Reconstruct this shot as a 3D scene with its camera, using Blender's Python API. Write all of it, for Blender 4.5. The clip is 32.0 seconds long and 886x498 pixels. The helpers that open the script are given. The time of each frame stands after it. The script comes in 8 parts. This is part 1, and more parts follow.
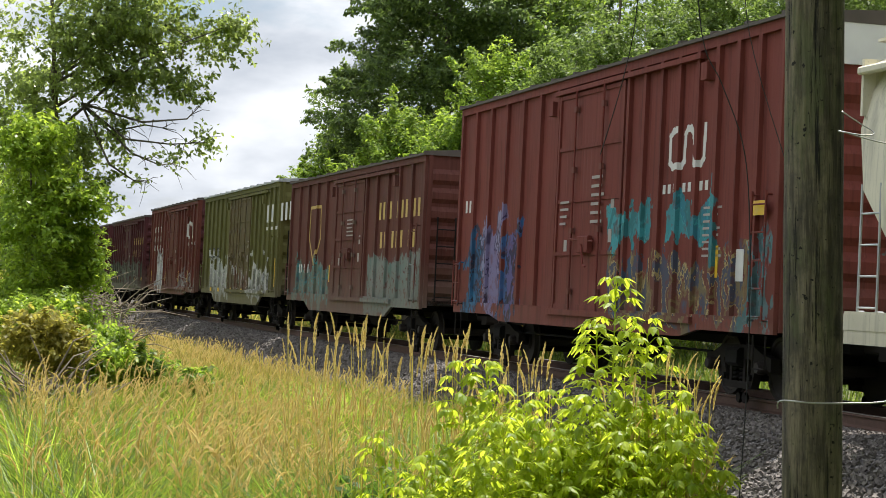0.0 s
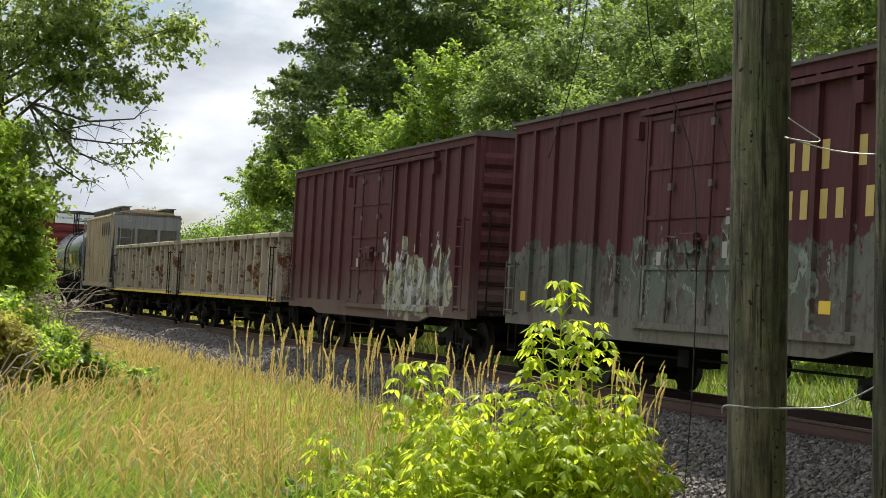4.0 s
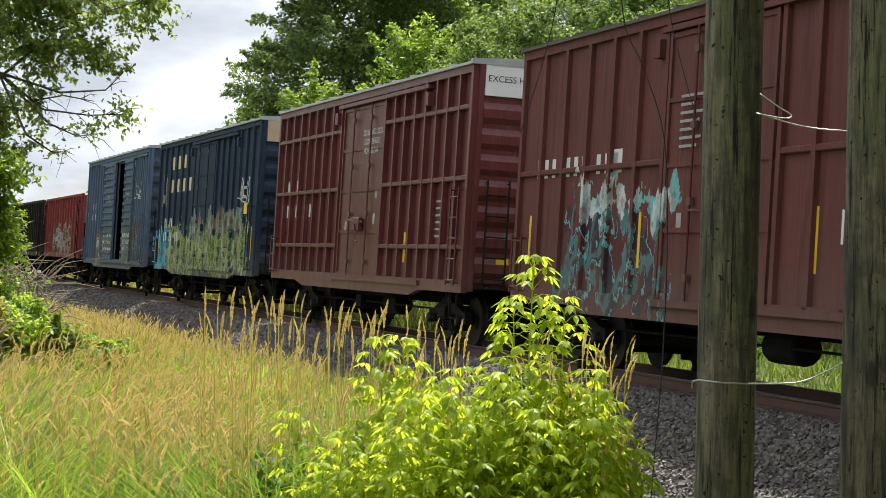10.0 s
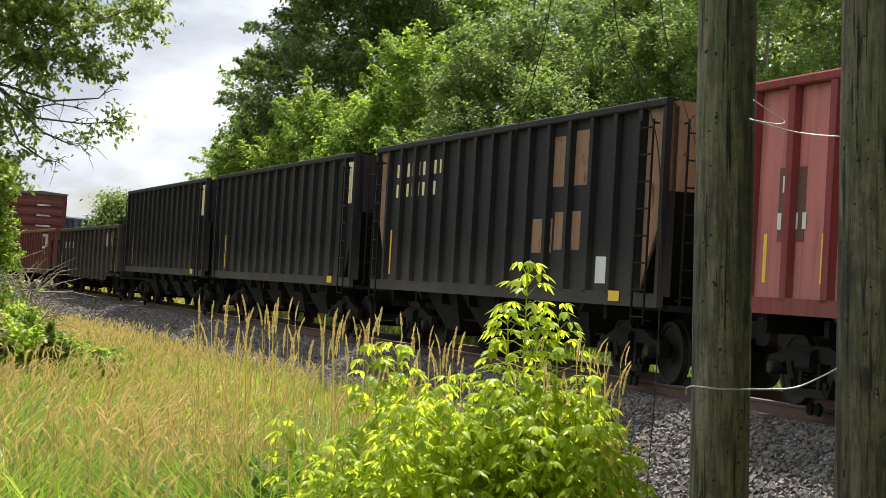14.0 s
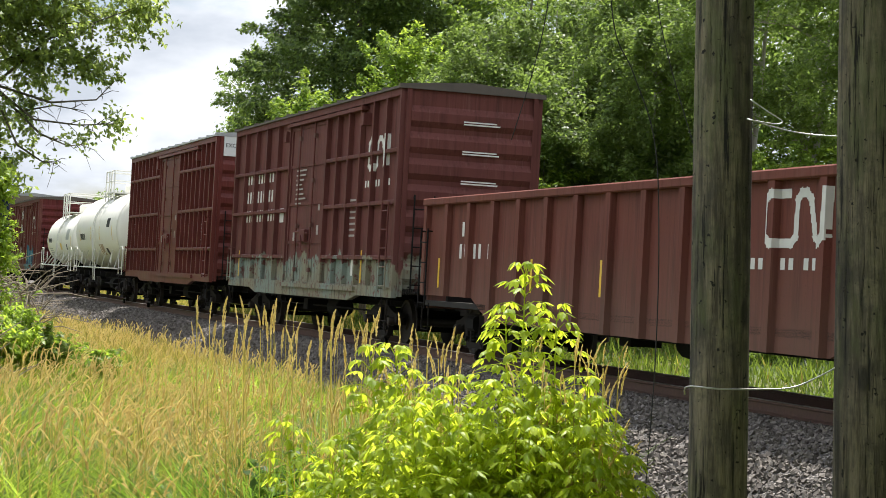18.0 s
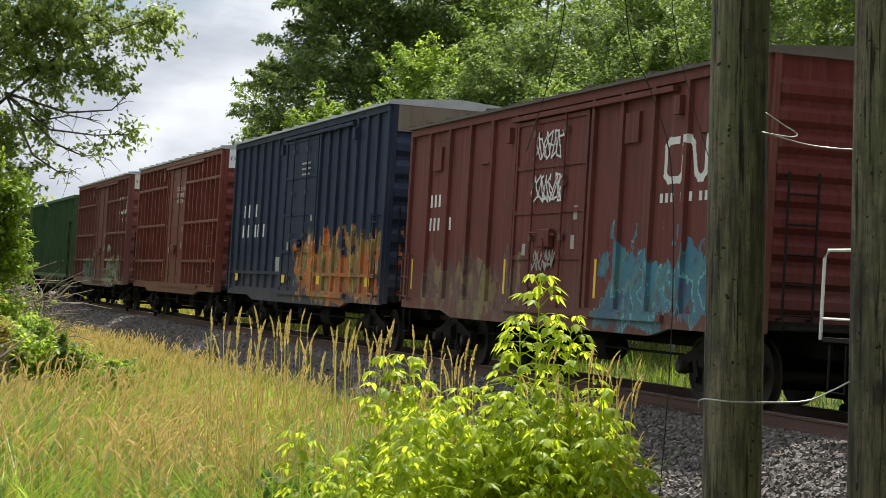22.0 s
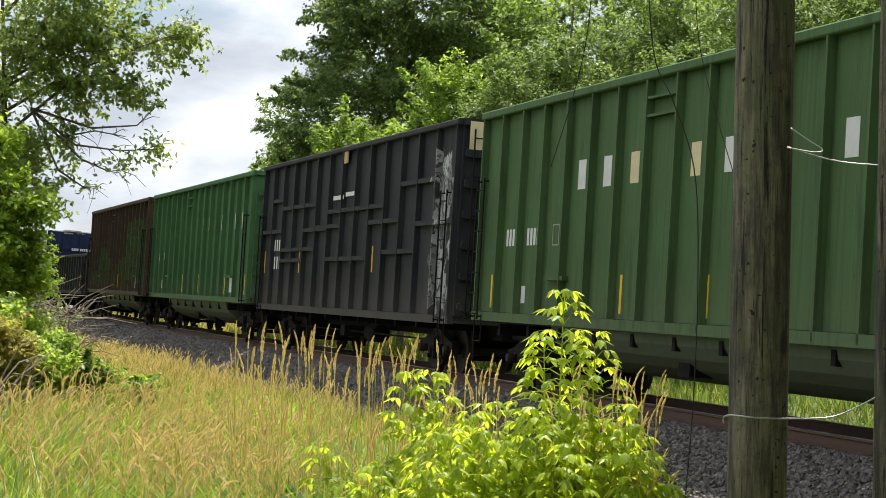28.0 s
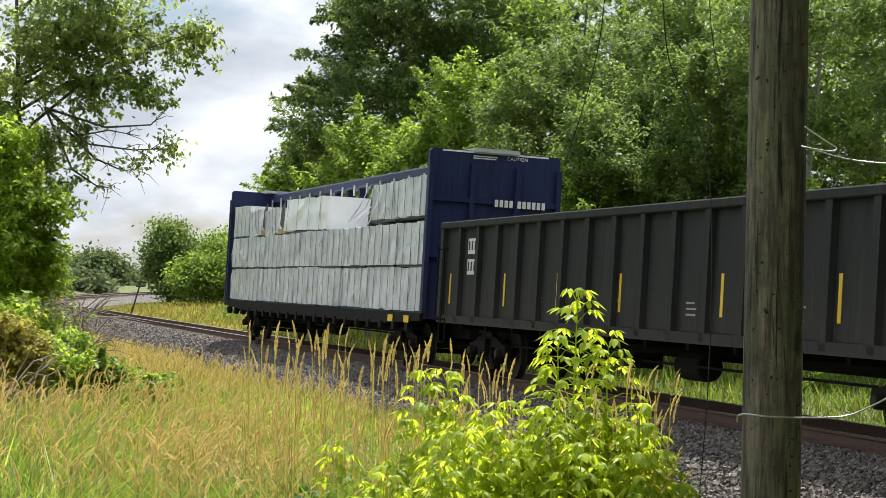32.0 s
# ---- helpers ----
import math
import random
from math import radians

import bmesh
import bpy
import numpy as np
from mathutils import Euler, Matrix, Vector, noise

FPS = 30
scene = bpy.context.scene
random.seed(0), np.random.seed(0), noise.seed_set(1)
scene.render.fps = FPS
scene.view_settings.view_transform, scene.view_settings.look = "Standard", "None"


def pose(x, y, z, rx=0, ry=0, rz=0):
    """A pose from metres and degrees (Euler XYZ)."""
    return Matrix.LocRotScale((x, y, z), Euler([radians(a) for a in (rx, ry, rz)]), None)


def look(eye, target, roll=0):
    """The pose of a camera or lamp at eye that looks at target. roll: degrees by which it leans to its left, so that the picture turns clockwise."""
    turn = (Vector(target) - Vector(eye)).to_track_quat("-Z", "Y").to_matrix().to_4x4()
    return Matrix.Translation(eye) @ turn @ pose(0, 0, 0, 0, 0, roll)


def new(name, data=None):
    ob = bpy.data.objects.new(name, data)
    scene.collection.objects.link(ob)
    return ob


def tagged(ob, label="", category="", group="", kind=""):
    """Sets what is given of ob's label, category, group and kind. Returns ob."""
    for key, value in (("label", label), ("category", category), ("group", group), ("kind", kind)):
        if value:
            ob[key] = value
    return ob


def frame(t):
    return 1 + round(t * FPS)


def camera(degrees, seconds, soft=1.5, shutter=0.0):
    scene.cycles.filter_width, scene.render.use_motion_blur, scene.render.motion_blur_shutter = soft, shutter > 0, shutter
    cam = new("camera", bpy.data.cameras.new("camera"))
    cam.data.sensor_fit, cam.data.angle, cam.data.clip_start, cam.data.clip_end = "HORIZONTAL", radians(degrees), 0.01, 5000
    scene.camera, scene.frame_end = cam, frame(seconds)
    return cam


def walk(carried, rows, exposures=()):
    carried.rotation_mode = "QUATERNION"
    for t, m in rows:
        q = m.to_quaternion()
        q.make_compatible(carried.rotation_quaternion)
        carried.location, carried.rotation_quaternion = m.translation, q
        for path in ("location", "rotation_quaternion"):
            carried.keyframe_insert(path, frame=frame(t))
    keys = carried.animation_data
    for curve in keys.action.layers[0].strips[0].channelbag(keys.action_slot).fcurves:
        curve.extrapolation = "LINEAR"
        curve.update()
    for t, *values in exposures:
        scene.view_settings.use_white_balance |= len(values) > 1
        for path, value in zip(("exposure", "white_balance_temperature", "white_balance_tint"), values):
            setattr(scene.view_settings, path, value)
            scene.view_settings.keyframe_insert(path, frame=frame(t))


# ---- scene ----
EYE = (0.0, 0.0, 1.95)
TURNS = ((0, 90.538, 0.383, 2.609), (0.5, 90.579, 0.352, 2.497), (1, 90.584, 0.344, 2.110), (1.5, 90.584, 0.101, 1.910), (2, 90.614, -0.077, 1.809), (2.5, 90.615, -0.140, 1.649), (3, 90.616, -0.121, 1.264), (3.5, 90.647, -0.099, 1.143), (5.5, 90.419, -0.234, 0.718), (6, 90.400, -0.339, 0.658), (6.5, 90.129, -0.280, 0.654), (7, 89.916, -0.104, 0.675), (7.5, 89.841, 0.008, 0.646), (8, 89.742, 0.012, 0.621), (8.5, 89.769, -0.050, 0.571), (9, 89.777, -0.158, 0.348), (9.5, 89.831, -0.358, 0.280), (10, 89.853, -0.431, 0.238), (10.5, 89.884, -0.223, 0.178), (11, 89.930, -0.173, 0.213), (11.5, 89.948, -0.422, 0.195), (12, 89.992, -0.492, 0.153), (12.5, 89.979, -0.609, 0.132), (13, 90.001, -0.550, 0.098), (13.5, 90.024, -0.389, 0.108), (14, 90.058, -0.220, 0.060), (14.5, 90.098, -0.220, 0.040), (16.5, 90.123, 0.214, -0.004), (17, 90.042, 0.178, -0.037), (17.5, 90.054, 0.012, -0.048), (18, 90.077, -0.075, -0.001), (18.5, 90.073, -0.283, -0.050), (19, 90.071, -0.347, 0.003), (19.5, 90.067, -0.302, 0.007), (20, 90.117, -0.281, -0.001), (20.5, 90.145, -0.337, -0.001), (21, 90.240, -0.457, 0.201), (21.5, 90.319, -0.436, 0.406), (22, 90.411, -0.331, 0.416), (22.5, 90.436, -0.327, 0.416), (23, 90.489, -0.382, 0.392), (23.5, 90.536, -0.334, 0.391), (24, 90.648, -0.256, 0.404), (24.5, 90.802, -0.245, 0.410), (26.5, 90.862, -0.396, 0.510), (27, 90.860, -0.421, 0.662), (27.5, 90.837, -0.330, 0.868), (28, 90.854, -0.390, 1.121), (28.5, 90.799, -0.365, 1.376), (29, 90.780, -0.320, 1.598), (29.5, 90.784, -0.366, 1.445), (30, 90.779, -0.386, 1.121), (30.5, 90.789, -0.486, 1.216), (31, 90.801, -0.432, 1.355), (31.5, 90.798, -0.365, 1.515), (32, 90.823, -0.361, 1.516))
cam = camera(25.36, 32.0, soft=0.7)
walk(cam, [(t, pose(*EYE, rx, ry, rz)) for t, rx, ry, rz in TURNS],
     exposures=[(0.0, 0.70), (3.0, 0.68), (6.0, 0.60), (7.0, 0.70), (8.0, 0.74), (9.0, 0.88), (10.0, 0.82), (12.0, 0.66), (13.0, 0.80), (14.0, 0.80), (17.0, 0.78), (18.0, 0.88),
                (19.0, 0.76), (20.0, 0.68), (21.0, 0.48), (22.0, 0.60), (23.0, 0.68), (24.0, 0.68), (28.0, 0.78), (30.0, 0.76), (32.0, 0.74)])

# ---- daylight: a high sun beyond the train, broken cloud ----
SUN_FROM = Vector((0.145, 0.394, 1.0)).normalized()
sun_data = bpy.data.lights.new("sun", "SUN")
sun_data.energy, sun_data.angle, sun_data.color = 5.0, radians(0.55), (1.0, 0.95, 0.87)
sun = new("sun", sun_data)
sun.matrix_world = look((30, 80, 200), Vector((30, 80, 200)) - SUN_FROM)
world = bpy.data.worlds.new("sky")
scene.world = world
world.use_nodes = True
def sky_nodes():
    """Nishita sky with a broken layer of bright cumulus over it."""
    nt = world.node_tree
    nt.nodes.clear()
    out = nt.nodes.new("ShaderNodeOutputWorld")
    bg = nt.nodes.new("ShaderNodeBackground")
    sky = nt.nodes.new("ShaderNodeTexSky")
    sky.sky_type, sky.sun_disc = "NISHITA", False
    sky.sun_elevation = math.asin(SUN_FROM.z)
    sky.sun_rotation = math.atan2(SUN_FROM.x, SUN_FROM.y)
    sky.altitude, sky.air_density, sky.dust_density = 200, 1.0, 1.5
    co = nt.nodes.new("ShaderNodeTexCoord")
    mp = nt.nodes.new("ShaderNodeMapping")
    mp.inputs["Scale"].default_value = (1.0, 1.0, 2.6)
    mp.inputs["Location"].default_value = (0.31, 0.0, 0.12)
    big = nt.nodes.new("ShaderNodeTexNoise")
    big.inputs["Scale"].default_value, big.inputs["Detail"].default_value = 6.5, 7.0
    big.inputs["Roughness"].default_value = 0.55
    cover = nt.nodes.new("ShaderNodeValToRGB")
    cover.color_ramp.elements[0].position, cover.color_ramp.elements[1].position = 0.36, 0.50
    cover.color_ramp.elements[0].color, cover.color_ramp.elements[1].color = (0, 0, 0, 1), (1, 1, 1, 1)
    tone = nt.nodes.new("ShaderNodeTexNoise")
    tone.inputs["Scale"].default_value, tone.inputs["Detail"].default_value = 11.0, 5.0
    ramp = nt.nodes.new("ShaderNodeValToRGB")
    ramp.color_ramp.elements[0].position, ramp.color_ramp.elements[1].position = 0.36, 0.62
    ramp.color_ramp.elements[0].color, ramp.color_ramp.elements[1].color = (5.3, 5.75, 6.5, 1), (9.1, 9.4, 9.9, 1)
    mix = nt.nodes.new("ShaderNodeMix")
    mix.data_type = "RGBA"
    ln = nt.links.new
    ln(co.outputs["Generated"], mp.inputs["Vector"])
    ln(mp.outputs["Vector"], big.inputs["Vector"])
    ln(mp.outputs["Vector"], tone.inputs["Vector"])
    ln(big.outputs["Fac"], cover.inputs["Fac"])
    ln(tone.outputs["Fac"], ramp.inputs["Fac"])
    # a cloudy sky is brighter overhead than low down
    sep = nt.nodes.new("ShaderNodeSeparateXYZ")
    ln(co.outputs["Generated"], sep.inputs[0])
    rise = nt.nodes.new("ShaderNodeMapRange")
    rise.inputs[1].default_value, rise.inputs[2].default_value = 0.10, 0.95
    rise.inputs[3].default_value, rise.inputs[4].default_value = 1.0, 1.95
    ln(sep.outputs[2], rise.inputs[0])
    lift = nt.nodes.new("ShaderNodeVectorMath")
    lift.operation = "SCALE"
    ln(ramp.outputs["Color"], lift.inputs[0])
    ln(rise.outputs[0], lift.inputs["Scale"])
    ln(cover.outputs["Color"], mix.inputs["Factor"])
    ln(sky.outputs["Color"], mix.inputs[6])
    ln(lift.outputs[0], mix.inputs[7])
    ln(mix.outputs[2], bg.inputs["Color"])
    bg.inputs["Strength"].default_value = 0.070
    ln(bg.outputs["Background"], out.inputs["Surface"])


sky_nodes()


# ---- materials ----
def rgba(c):
    return (c[0], c[1], c[2], 1.0)


class Graph:
    """A short way to write a node material."""

    def __init__(self, name):
        self.m = bpy.data.materials.new(name)
        self.m.use_nodes = True
        self.nt = self.m.node_tree
        self.bsdf = self.nt.nodes["Principled BSDF"]
        self.out = self.nt.nodes["Material Output"]
        self.tc = self.nt.nodes.new("ShaderNodeTexCoord")

    def put(self, socket, value):
        if isinstance(value, bpy.types.NodeSocket):
            self.nt.links.new(value, socket)
        elif isinstance(value, (tuple, list)) and len(value) == 3 and socket.type == "RGBA":
            socket.default_value = rgba(value)
        else:
            socket.default_value = value

    def math(self, op, a, b=0.0, c=0.0):
        n = self.nt.nodes.new("ShaderNodeMath")
        n.operation = op
        for s, v in zip(n.inputs, (a, b, c)):
            self.put(s, v)
        return n.outputs[0]

    def mix(self, fac, a, b):
        n = self.nt.nodes.new("ShaderNodeMix")
        n.data_type = "RGBA"
        self.put(n.inputs[0], fac)
        self.put(n.inputs[6], a)
        self.put(n.inputs[7], b)
        return n.outputs[2]

    def scaled(self, scale, co=None):
        n = self.nt.nodes.new("ShaderNodeMapping")
        n.inputs["Scale"].default_value = scale
        self.nt.links.new(co or self.tc.outputs["Object"], n.inputs["Vector"])
        return n.outputs[0]

    def noise(self, scale, detail=4.0, vec=None, rough=0.55):
        n = self.nt.nodes.new("ShaderNodeTexNoise")
        n.inputs["Scale"].default_value, n.inputs["Detail"].default_value = scale, detail
        n.inputs["Roughness"].default_value = rough
        self.nt.links.new(vec or self.tc.outputs["Object"], n.inputs["Vector"])
        return n.outputs["Fac"]

    def voronoi(self, scale, feature, vec=None, out="Distance", random_=1.0):
        n = self.nt.nodes.new("ShaderNodeTexVoronoi")
        n.feature = feature
        n.inputs["Scale"].default_value = scale
        n.inputs["Randomness"].default_value = random_
        self.nt.links.new(vec or self.tc.outputs["Object"], n.inputs["Vector"])
        return n.outputs[out]

    def wave(self, scale, distortion, vec):
        n = self.nt.nodes.new("ShaderNodeTexWave")
        n.bands_direction = "DIAGONAL"
        n.inputs["Scale"].default_value, n.inputs["Distortion"].default_value = scale, distortion
        n.inputs["Detail"].default_value, n.inputs["Detail Scale"].default_value = 1.0, 0.9
        self.nt.links.new(vec, n.inputs["Vector"])
        return n.outputs["Fac"]

    def ramp(self, fac, lo, hi):
        n = self.nt.nodes.new("ShaderNodeMapRange")
        n.interpolation_type = "SMOOTHSTEP"
        self.put(n.inputs[0], fac)
        n.inputs[1].default_value, n.inputs[2].default_value = lo, hi
        return n.outputs[0]

    def xyz(self, co=None):
        n = self.nt.nodes.new("ShaderNodeSeparateXYZ")
        self.nt.links.new(co or self.tc.outputs["Object"], n.inputs[0])
        return n.outputs

    def random(self):
        return self.nt.nodes.new("ShaderNodeObjectInfo").outputs["Random"]

    def island(self):
        return self.nt.nodes.new("ShaderNodeNewGeometry").outputs["Random Per Island"]

    def bump(self, height, strength=0.4, distance=0.02):
        n = self.nt.nodes.new("ShaderNodeBump")
        n.inputs["Strength"].default_value, n.inputs["Distance"].default_value = strength, distance
        self.put(n.inputs["Height"], height)
        self.nt.links.new(n.outputs[0], self.bsdf.inputs["Normal"])

    def done(self, color, rough=0.6, metal=0.0):
        self.put(self.bsdf.inputs["Base Color"], color)
        self.put(self.bsdf.inputs["Roughness"], rough)
        self.put(self.bsdf.inputs["Metallic"], metal)
        return self.m


def times(c, k):
    return tuple(min(1.0, v * k) for v in c)


def paint(name, tone, rust=0.3, dust=0.5, fade=0.2, tags=(), rough=0.62, gloss=0.10, wear=1.0):
    """Weathered freight-car paint: mottled, streaked, rust-flecked, dusty low down, with sprayed tags."""
    base = times(tone, 1.02)
    g = Graph(name)
    o = g.xyz()
    n1 = g.noise(0.7, 5.0)
    col = g.mix(n1, times(base, 1 - 0.28 * wear), times(base, 1 + 0.28 * wear))
    streak = g.noise(1.0, 5.0, g.scaled((5.0, 5.0, 0.35)))
    col = g.mix(g.math("MULTIPLY", g.ramp(streak, 0.52, 0.78), fade), col, g.mix(0.35, times(base, 1.5), (0.26, 0.23, 0.21)))
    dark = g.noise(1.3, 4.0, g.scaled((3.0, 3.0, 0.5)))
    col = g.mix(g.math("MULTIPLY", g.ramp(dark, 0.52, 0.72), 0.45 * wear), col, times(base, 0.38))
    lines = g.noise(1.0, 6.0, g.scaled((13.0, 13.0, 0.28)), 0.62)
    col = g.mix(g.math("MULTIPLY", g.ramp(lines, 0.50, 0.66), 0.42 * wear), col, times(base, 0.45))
    pale = g.noise(1.0, 6.0, g.scaled((19.0, 19.0, 0.4)), 0.6)
    col = g.mix(g.math("MULTIPLY", g.ramp(pale, 0.58, 0.72), (0.22 + 0.5 * fade) * wear), col, g.mix(0.4, times(base, 1.7), (0.20, 0.17, 0.15)))
    col = g.mix(g.math("MULTIPLY", g.random(), 0.16), col, times(base, 0.6))
    rst = g.ramp(g.noise(2.6, 8.0, None, 0.7), 0.70 - 0.22 * rust, 0.78 - 0.20 * rust)
    col = g.mix(g.math("MULTIPLY", rst, min(1.0, 0.4 + rust)), col, g.mix(g.noise(9.0, 3.0), (0.050, 0.022, 0.012), (0.165, 0.068, 0.030)))
    for x0, x1, z0, z1, ca, cb, line, size in tags:
        wob = g.math("MULTIPLY", g.math("SUBTRACT", g.noise(1.5, 4.0, g.scaled((1.5, 1.5, 1.1))), 0.5), 2.3)
        if not size:
            mx = g.math("MINIMUM", g.math("SUBTRACT", o[0], x0), g.math("SUBTRACT", x1, o[0]))
            mz = g.math("MINIMUM", g.math("SUBTRACT", o[2], z0), g.math("SUBTRACT", z1, o[2]))
            mask = g.ramp(g.math("ADD", g.math("MINIMUM", mx, mz), g.math("MULTIPLY", wob, 0.5)), 0.0, 0.06)
            fill = g.mix(g.ramp(g.noise(0.8, 5.0), 0.42, 0.58), ca, cb)
            fill = g.mix(g.ramp(g.noise(1.0, 5.0, g.scaled((7.0, 7.0, 0.8))), 0.50, 0.70), fill, line)
            col = g.mix(g.math("MULTIPLY", mask, g.ramp(g.noise(6.0, 6.0, None, 0.7), 0.36, 0.48)), col, fill)
            continue
        mx = g.math("MINIMUM", g.math("SUBTRACT", o[0], x0), g.math("SUBTRACT", x1, o[0]))
        mz = g.math("MINIMUM", g.math("SUBTRACT", o[2], z0), g.math("SUBTRACT", z1, o[2]))
        mask = g.ramp(g.math("ADD", g.math("MINIMUM", mx, mz), wob), 0.06, 0.11)
        comb = g.nt.nodes.new("ShaderNodeCombineXYZ")
        g.put(comb.inputs[0], g.math("ADD", o[0], g.math("MULTIPLY", wob, 0.6)))
        g.put(comb.inputs[1], g.math("MULTIPLY", g.math("ADD", o[2], wob), 0.55))
        comb.inputs[2].default_value = x0 * 3.7
        size = size * 1.15
        edge = g.voronoi(size, "DISTANCE_TO_EDGE", comb.outputs[0])
        cell = g.voronoi(size, "F1", comb.outputs[0], "Distance")
        # sprayed letters: flowing strokes with a dark or pale outline, filled in two colours
        swirl = g.wave(size * 0.42, 7.0, comb.outputs[0])
        fill = g.mix(g.ramp(cell, 0.25, 0.45), ca, cb)
        fill = g.mix(g.ramp(swirl, 0.50, 0.56), fill, g.mix(0.35, ca, times(cb, 0.7)))
        fill = g.mix(g.ramp(g.math("ABSOLUTE", g.math("SUBTRACT", swirl, 0.52)), 0.13, 0.07), fill, line)
        fill = g.mix(g.math("MULTIPLY", g.ramp(edge, 0.07, 0.03), 0.8), fill, times(line, 0.5))
        fill = g.mix(g.math("MULTIPLY", g.ramp(g.noise(5.0, 5.0), 0.52, 0.68), 0.5), fill, times(base, 0.8))
        worn = g.math("MULTIPLY", mask, g.ramp(g.noise(9.0, 6.0, None, 0.7), 0.24, 0.40))
        col = g.mix(g.math("MULTIPLY", worn, 0.9), col, fill)
    grit = g.noise(22.0, 4.0)
    col = g.mix(g.math("MULTIPLY", g.ramp(grit, 0.60, 0.74), 0.35 * wear), col, times(base, 0.4))
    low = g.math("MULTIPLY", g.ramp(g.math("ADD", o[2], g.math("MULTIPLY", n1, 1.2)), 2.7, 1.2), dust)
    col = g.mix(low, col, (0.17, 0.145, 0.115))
    g.bump(g.noise(40.0, 3.0), 0.15, 0.004)
    g.bsdf.inputs["Specular IOR Level"].default_value = gloss
    return g.done(col, g.math("ADD", rough - 0.1, g.math("MULTIPLY", n1, 0.25)))


def plain(name, base, rough=0.6, metal=0.0, var=0.25, scale=3.0):
    g = Graph(name)
    col = g.mix(g.noise(scale, 5.0), times(base, 1 - var), times(base, 1 + var))
    g.bump(g.noise(scale * 14, 3.0), 0.2, 0.004)
    g.bsdf.inputs["Specular IOR Level"].default_value = 0.5 if metal or rough < 0.5 else 0.2
    return g.done(col, rough, metal)


def leafy(name, dark, light, thru, rough=0.45):
    """Leaves: every leaf its own shade; light passes through them."""
    g = Graph(name)
    col = g.mix(g.island(), dark, light)
    col = g.mix(g.math("MULTIPLY", g.noise(0.5, 3.0), 0.5), col, times(dark, 0.8))
    g.bsdf.inputs["Specular IOR Level"].default_value = 0.3
    g.done(col, rough)
    tr = g.nt.nodes.new("ShaderNodeBsdfTranslucent")
    g.put(tr.inputs["Color"], g.mix(g.island(), times(light, 1.1), thru))
    sh = g.nt.nodes.new("ShaderNodeMixShader")
    sh.inputs[0].default_value = 0.55
    ln = g.nt.links.new
    ln(g.bsdf.outputs[0], sh.inputs[1])
    ln(tr.outputs[0], sh.inputs[2])
    ln(sh.outputs[0], g.out.inputs["Surface"])
    return g.m


def wood_pole():
    g = Graph("weathered_pole_wood")
    grain = g.noise(1.0, 9.0, g.scaled((34.0, 34.0, 2.6)), 0.74)
    col = g.mix(g.ramp(grain, 0.34, 0.66), (0.062, 0.050, 0.034), (0.270, 0.225, 0.150))
    mottle = g.noise(7.0, 7.0, None, 0.7)
    col = g.mix(g.math("MULTIPLY", g.ramp(mottle, 0.45, 0.62), 0.55), col, (0.055, 0.050, 0.040))
    big = g.ramp(g.noise(1.0, 6.0, g.scaled((5.0, 5.0, 0.8)), 0.6), 0.48, 0.62)
    col = g.mix(g.math("MULTIPLY", big, 0.85), col, (0.034, 0.029, 0.023))
    moss = g.ramp(g.noise(1.6, 6.0, g.scaled((3.0, 3.0, 0.9)), 0.65), 0.48, 0.66)
    col = g.mix(g.math("MULTIPLY", moss, 0.6), col, (0.120, 0.138, 0.055))
    crack = g.ramp(g.noise(1.0, 7.0, g.scaled((46.0, 46.0, 1.5)), 0.75), 0.57, 0.62)
    pits = g.ramp(g.noise(30.0, 4.0), 0.64, 0.68)
    col = g.mix(g.math("MAXIMUM", crack, pits), col, (0.014, 0.012, 0.010))
    knot = g.ramp(g.voronoi(1.7, "F1", g.scaled((2.4, 2.4, 1.0))), 0.16, 0.08)
    col = g.mix(g.math("MULTIPLY", knot, 0.85), col, (0.022, 0.019, 0.015))
    g.bump(g.math("SUBTRACT", grain, crack), 0.9, 0.02)
    return g.done(col, 0.85)


def ballast_ground():
    g = Graph("crushed_stone")
    cell = g.voronoi(17.0, "F1", None, "Color")
    sep = g.nt.nodes.new("ShaderNodeSeparateColor")
    g.put(sep.inputs[0], cell)
    col = g.mix(sep.outputs[0], (0.045, 0.039, 0.036), (0.27, 0.245, 0.225))
    edge = g.voronoi(17.0, "DISTANCE_TO_EDGE")
    col = g.mix(g.ramp(edge, 0.22, 0.02), col, (0.030, 0.027, 0.025))
    col = g.mix(g.math("MULTIPLY", g.ramp(g.noise(0.6, 4.0), 0.45, 0.7), 0.4), col, (0.10, 0.080, 0.065))
    g.bump(edge, 1.0, 0.05)
    return g.done(col, 0.85)


def stone_chips():
    g = Graph("stone_chips")
    col = g.mix(g.island(), (0.042, 0.036, 0.033), (0.185, 0.165, 0.150))
    col = g.mix(g.math("MULTIPLY", g.noise(0.7, 4.0), 0.4), col, (0.10, 0.080, 0.065))
    g.bump(g.noise(60.0, 3.0), 0.4, 0.004)
    return g.done(col, 0.85)


def turf():
    g = Graph("turf")
    n = g.noise(0.9, 6.0)
    col = g.mix(g.ramp(n, 0.35, 0.65), (0.07, 0.11, 0.02), (0.15, 0.19, 0.04))
    col = g.mix(g.ramp(g.noise(0.23, 4.0), 0.48, 0.62), col, (0.20, 0.16, 0.065))
    col = g.mix(g.ramp(g.noise(14.0, 4.0), 0.4, 0.6), times((0.07, 0.10, 0.03), 0.8), col)
    g.bump(g.noise(18.0, 5.0), 1.0, 0.08)
    return g.done(col, 0.9)


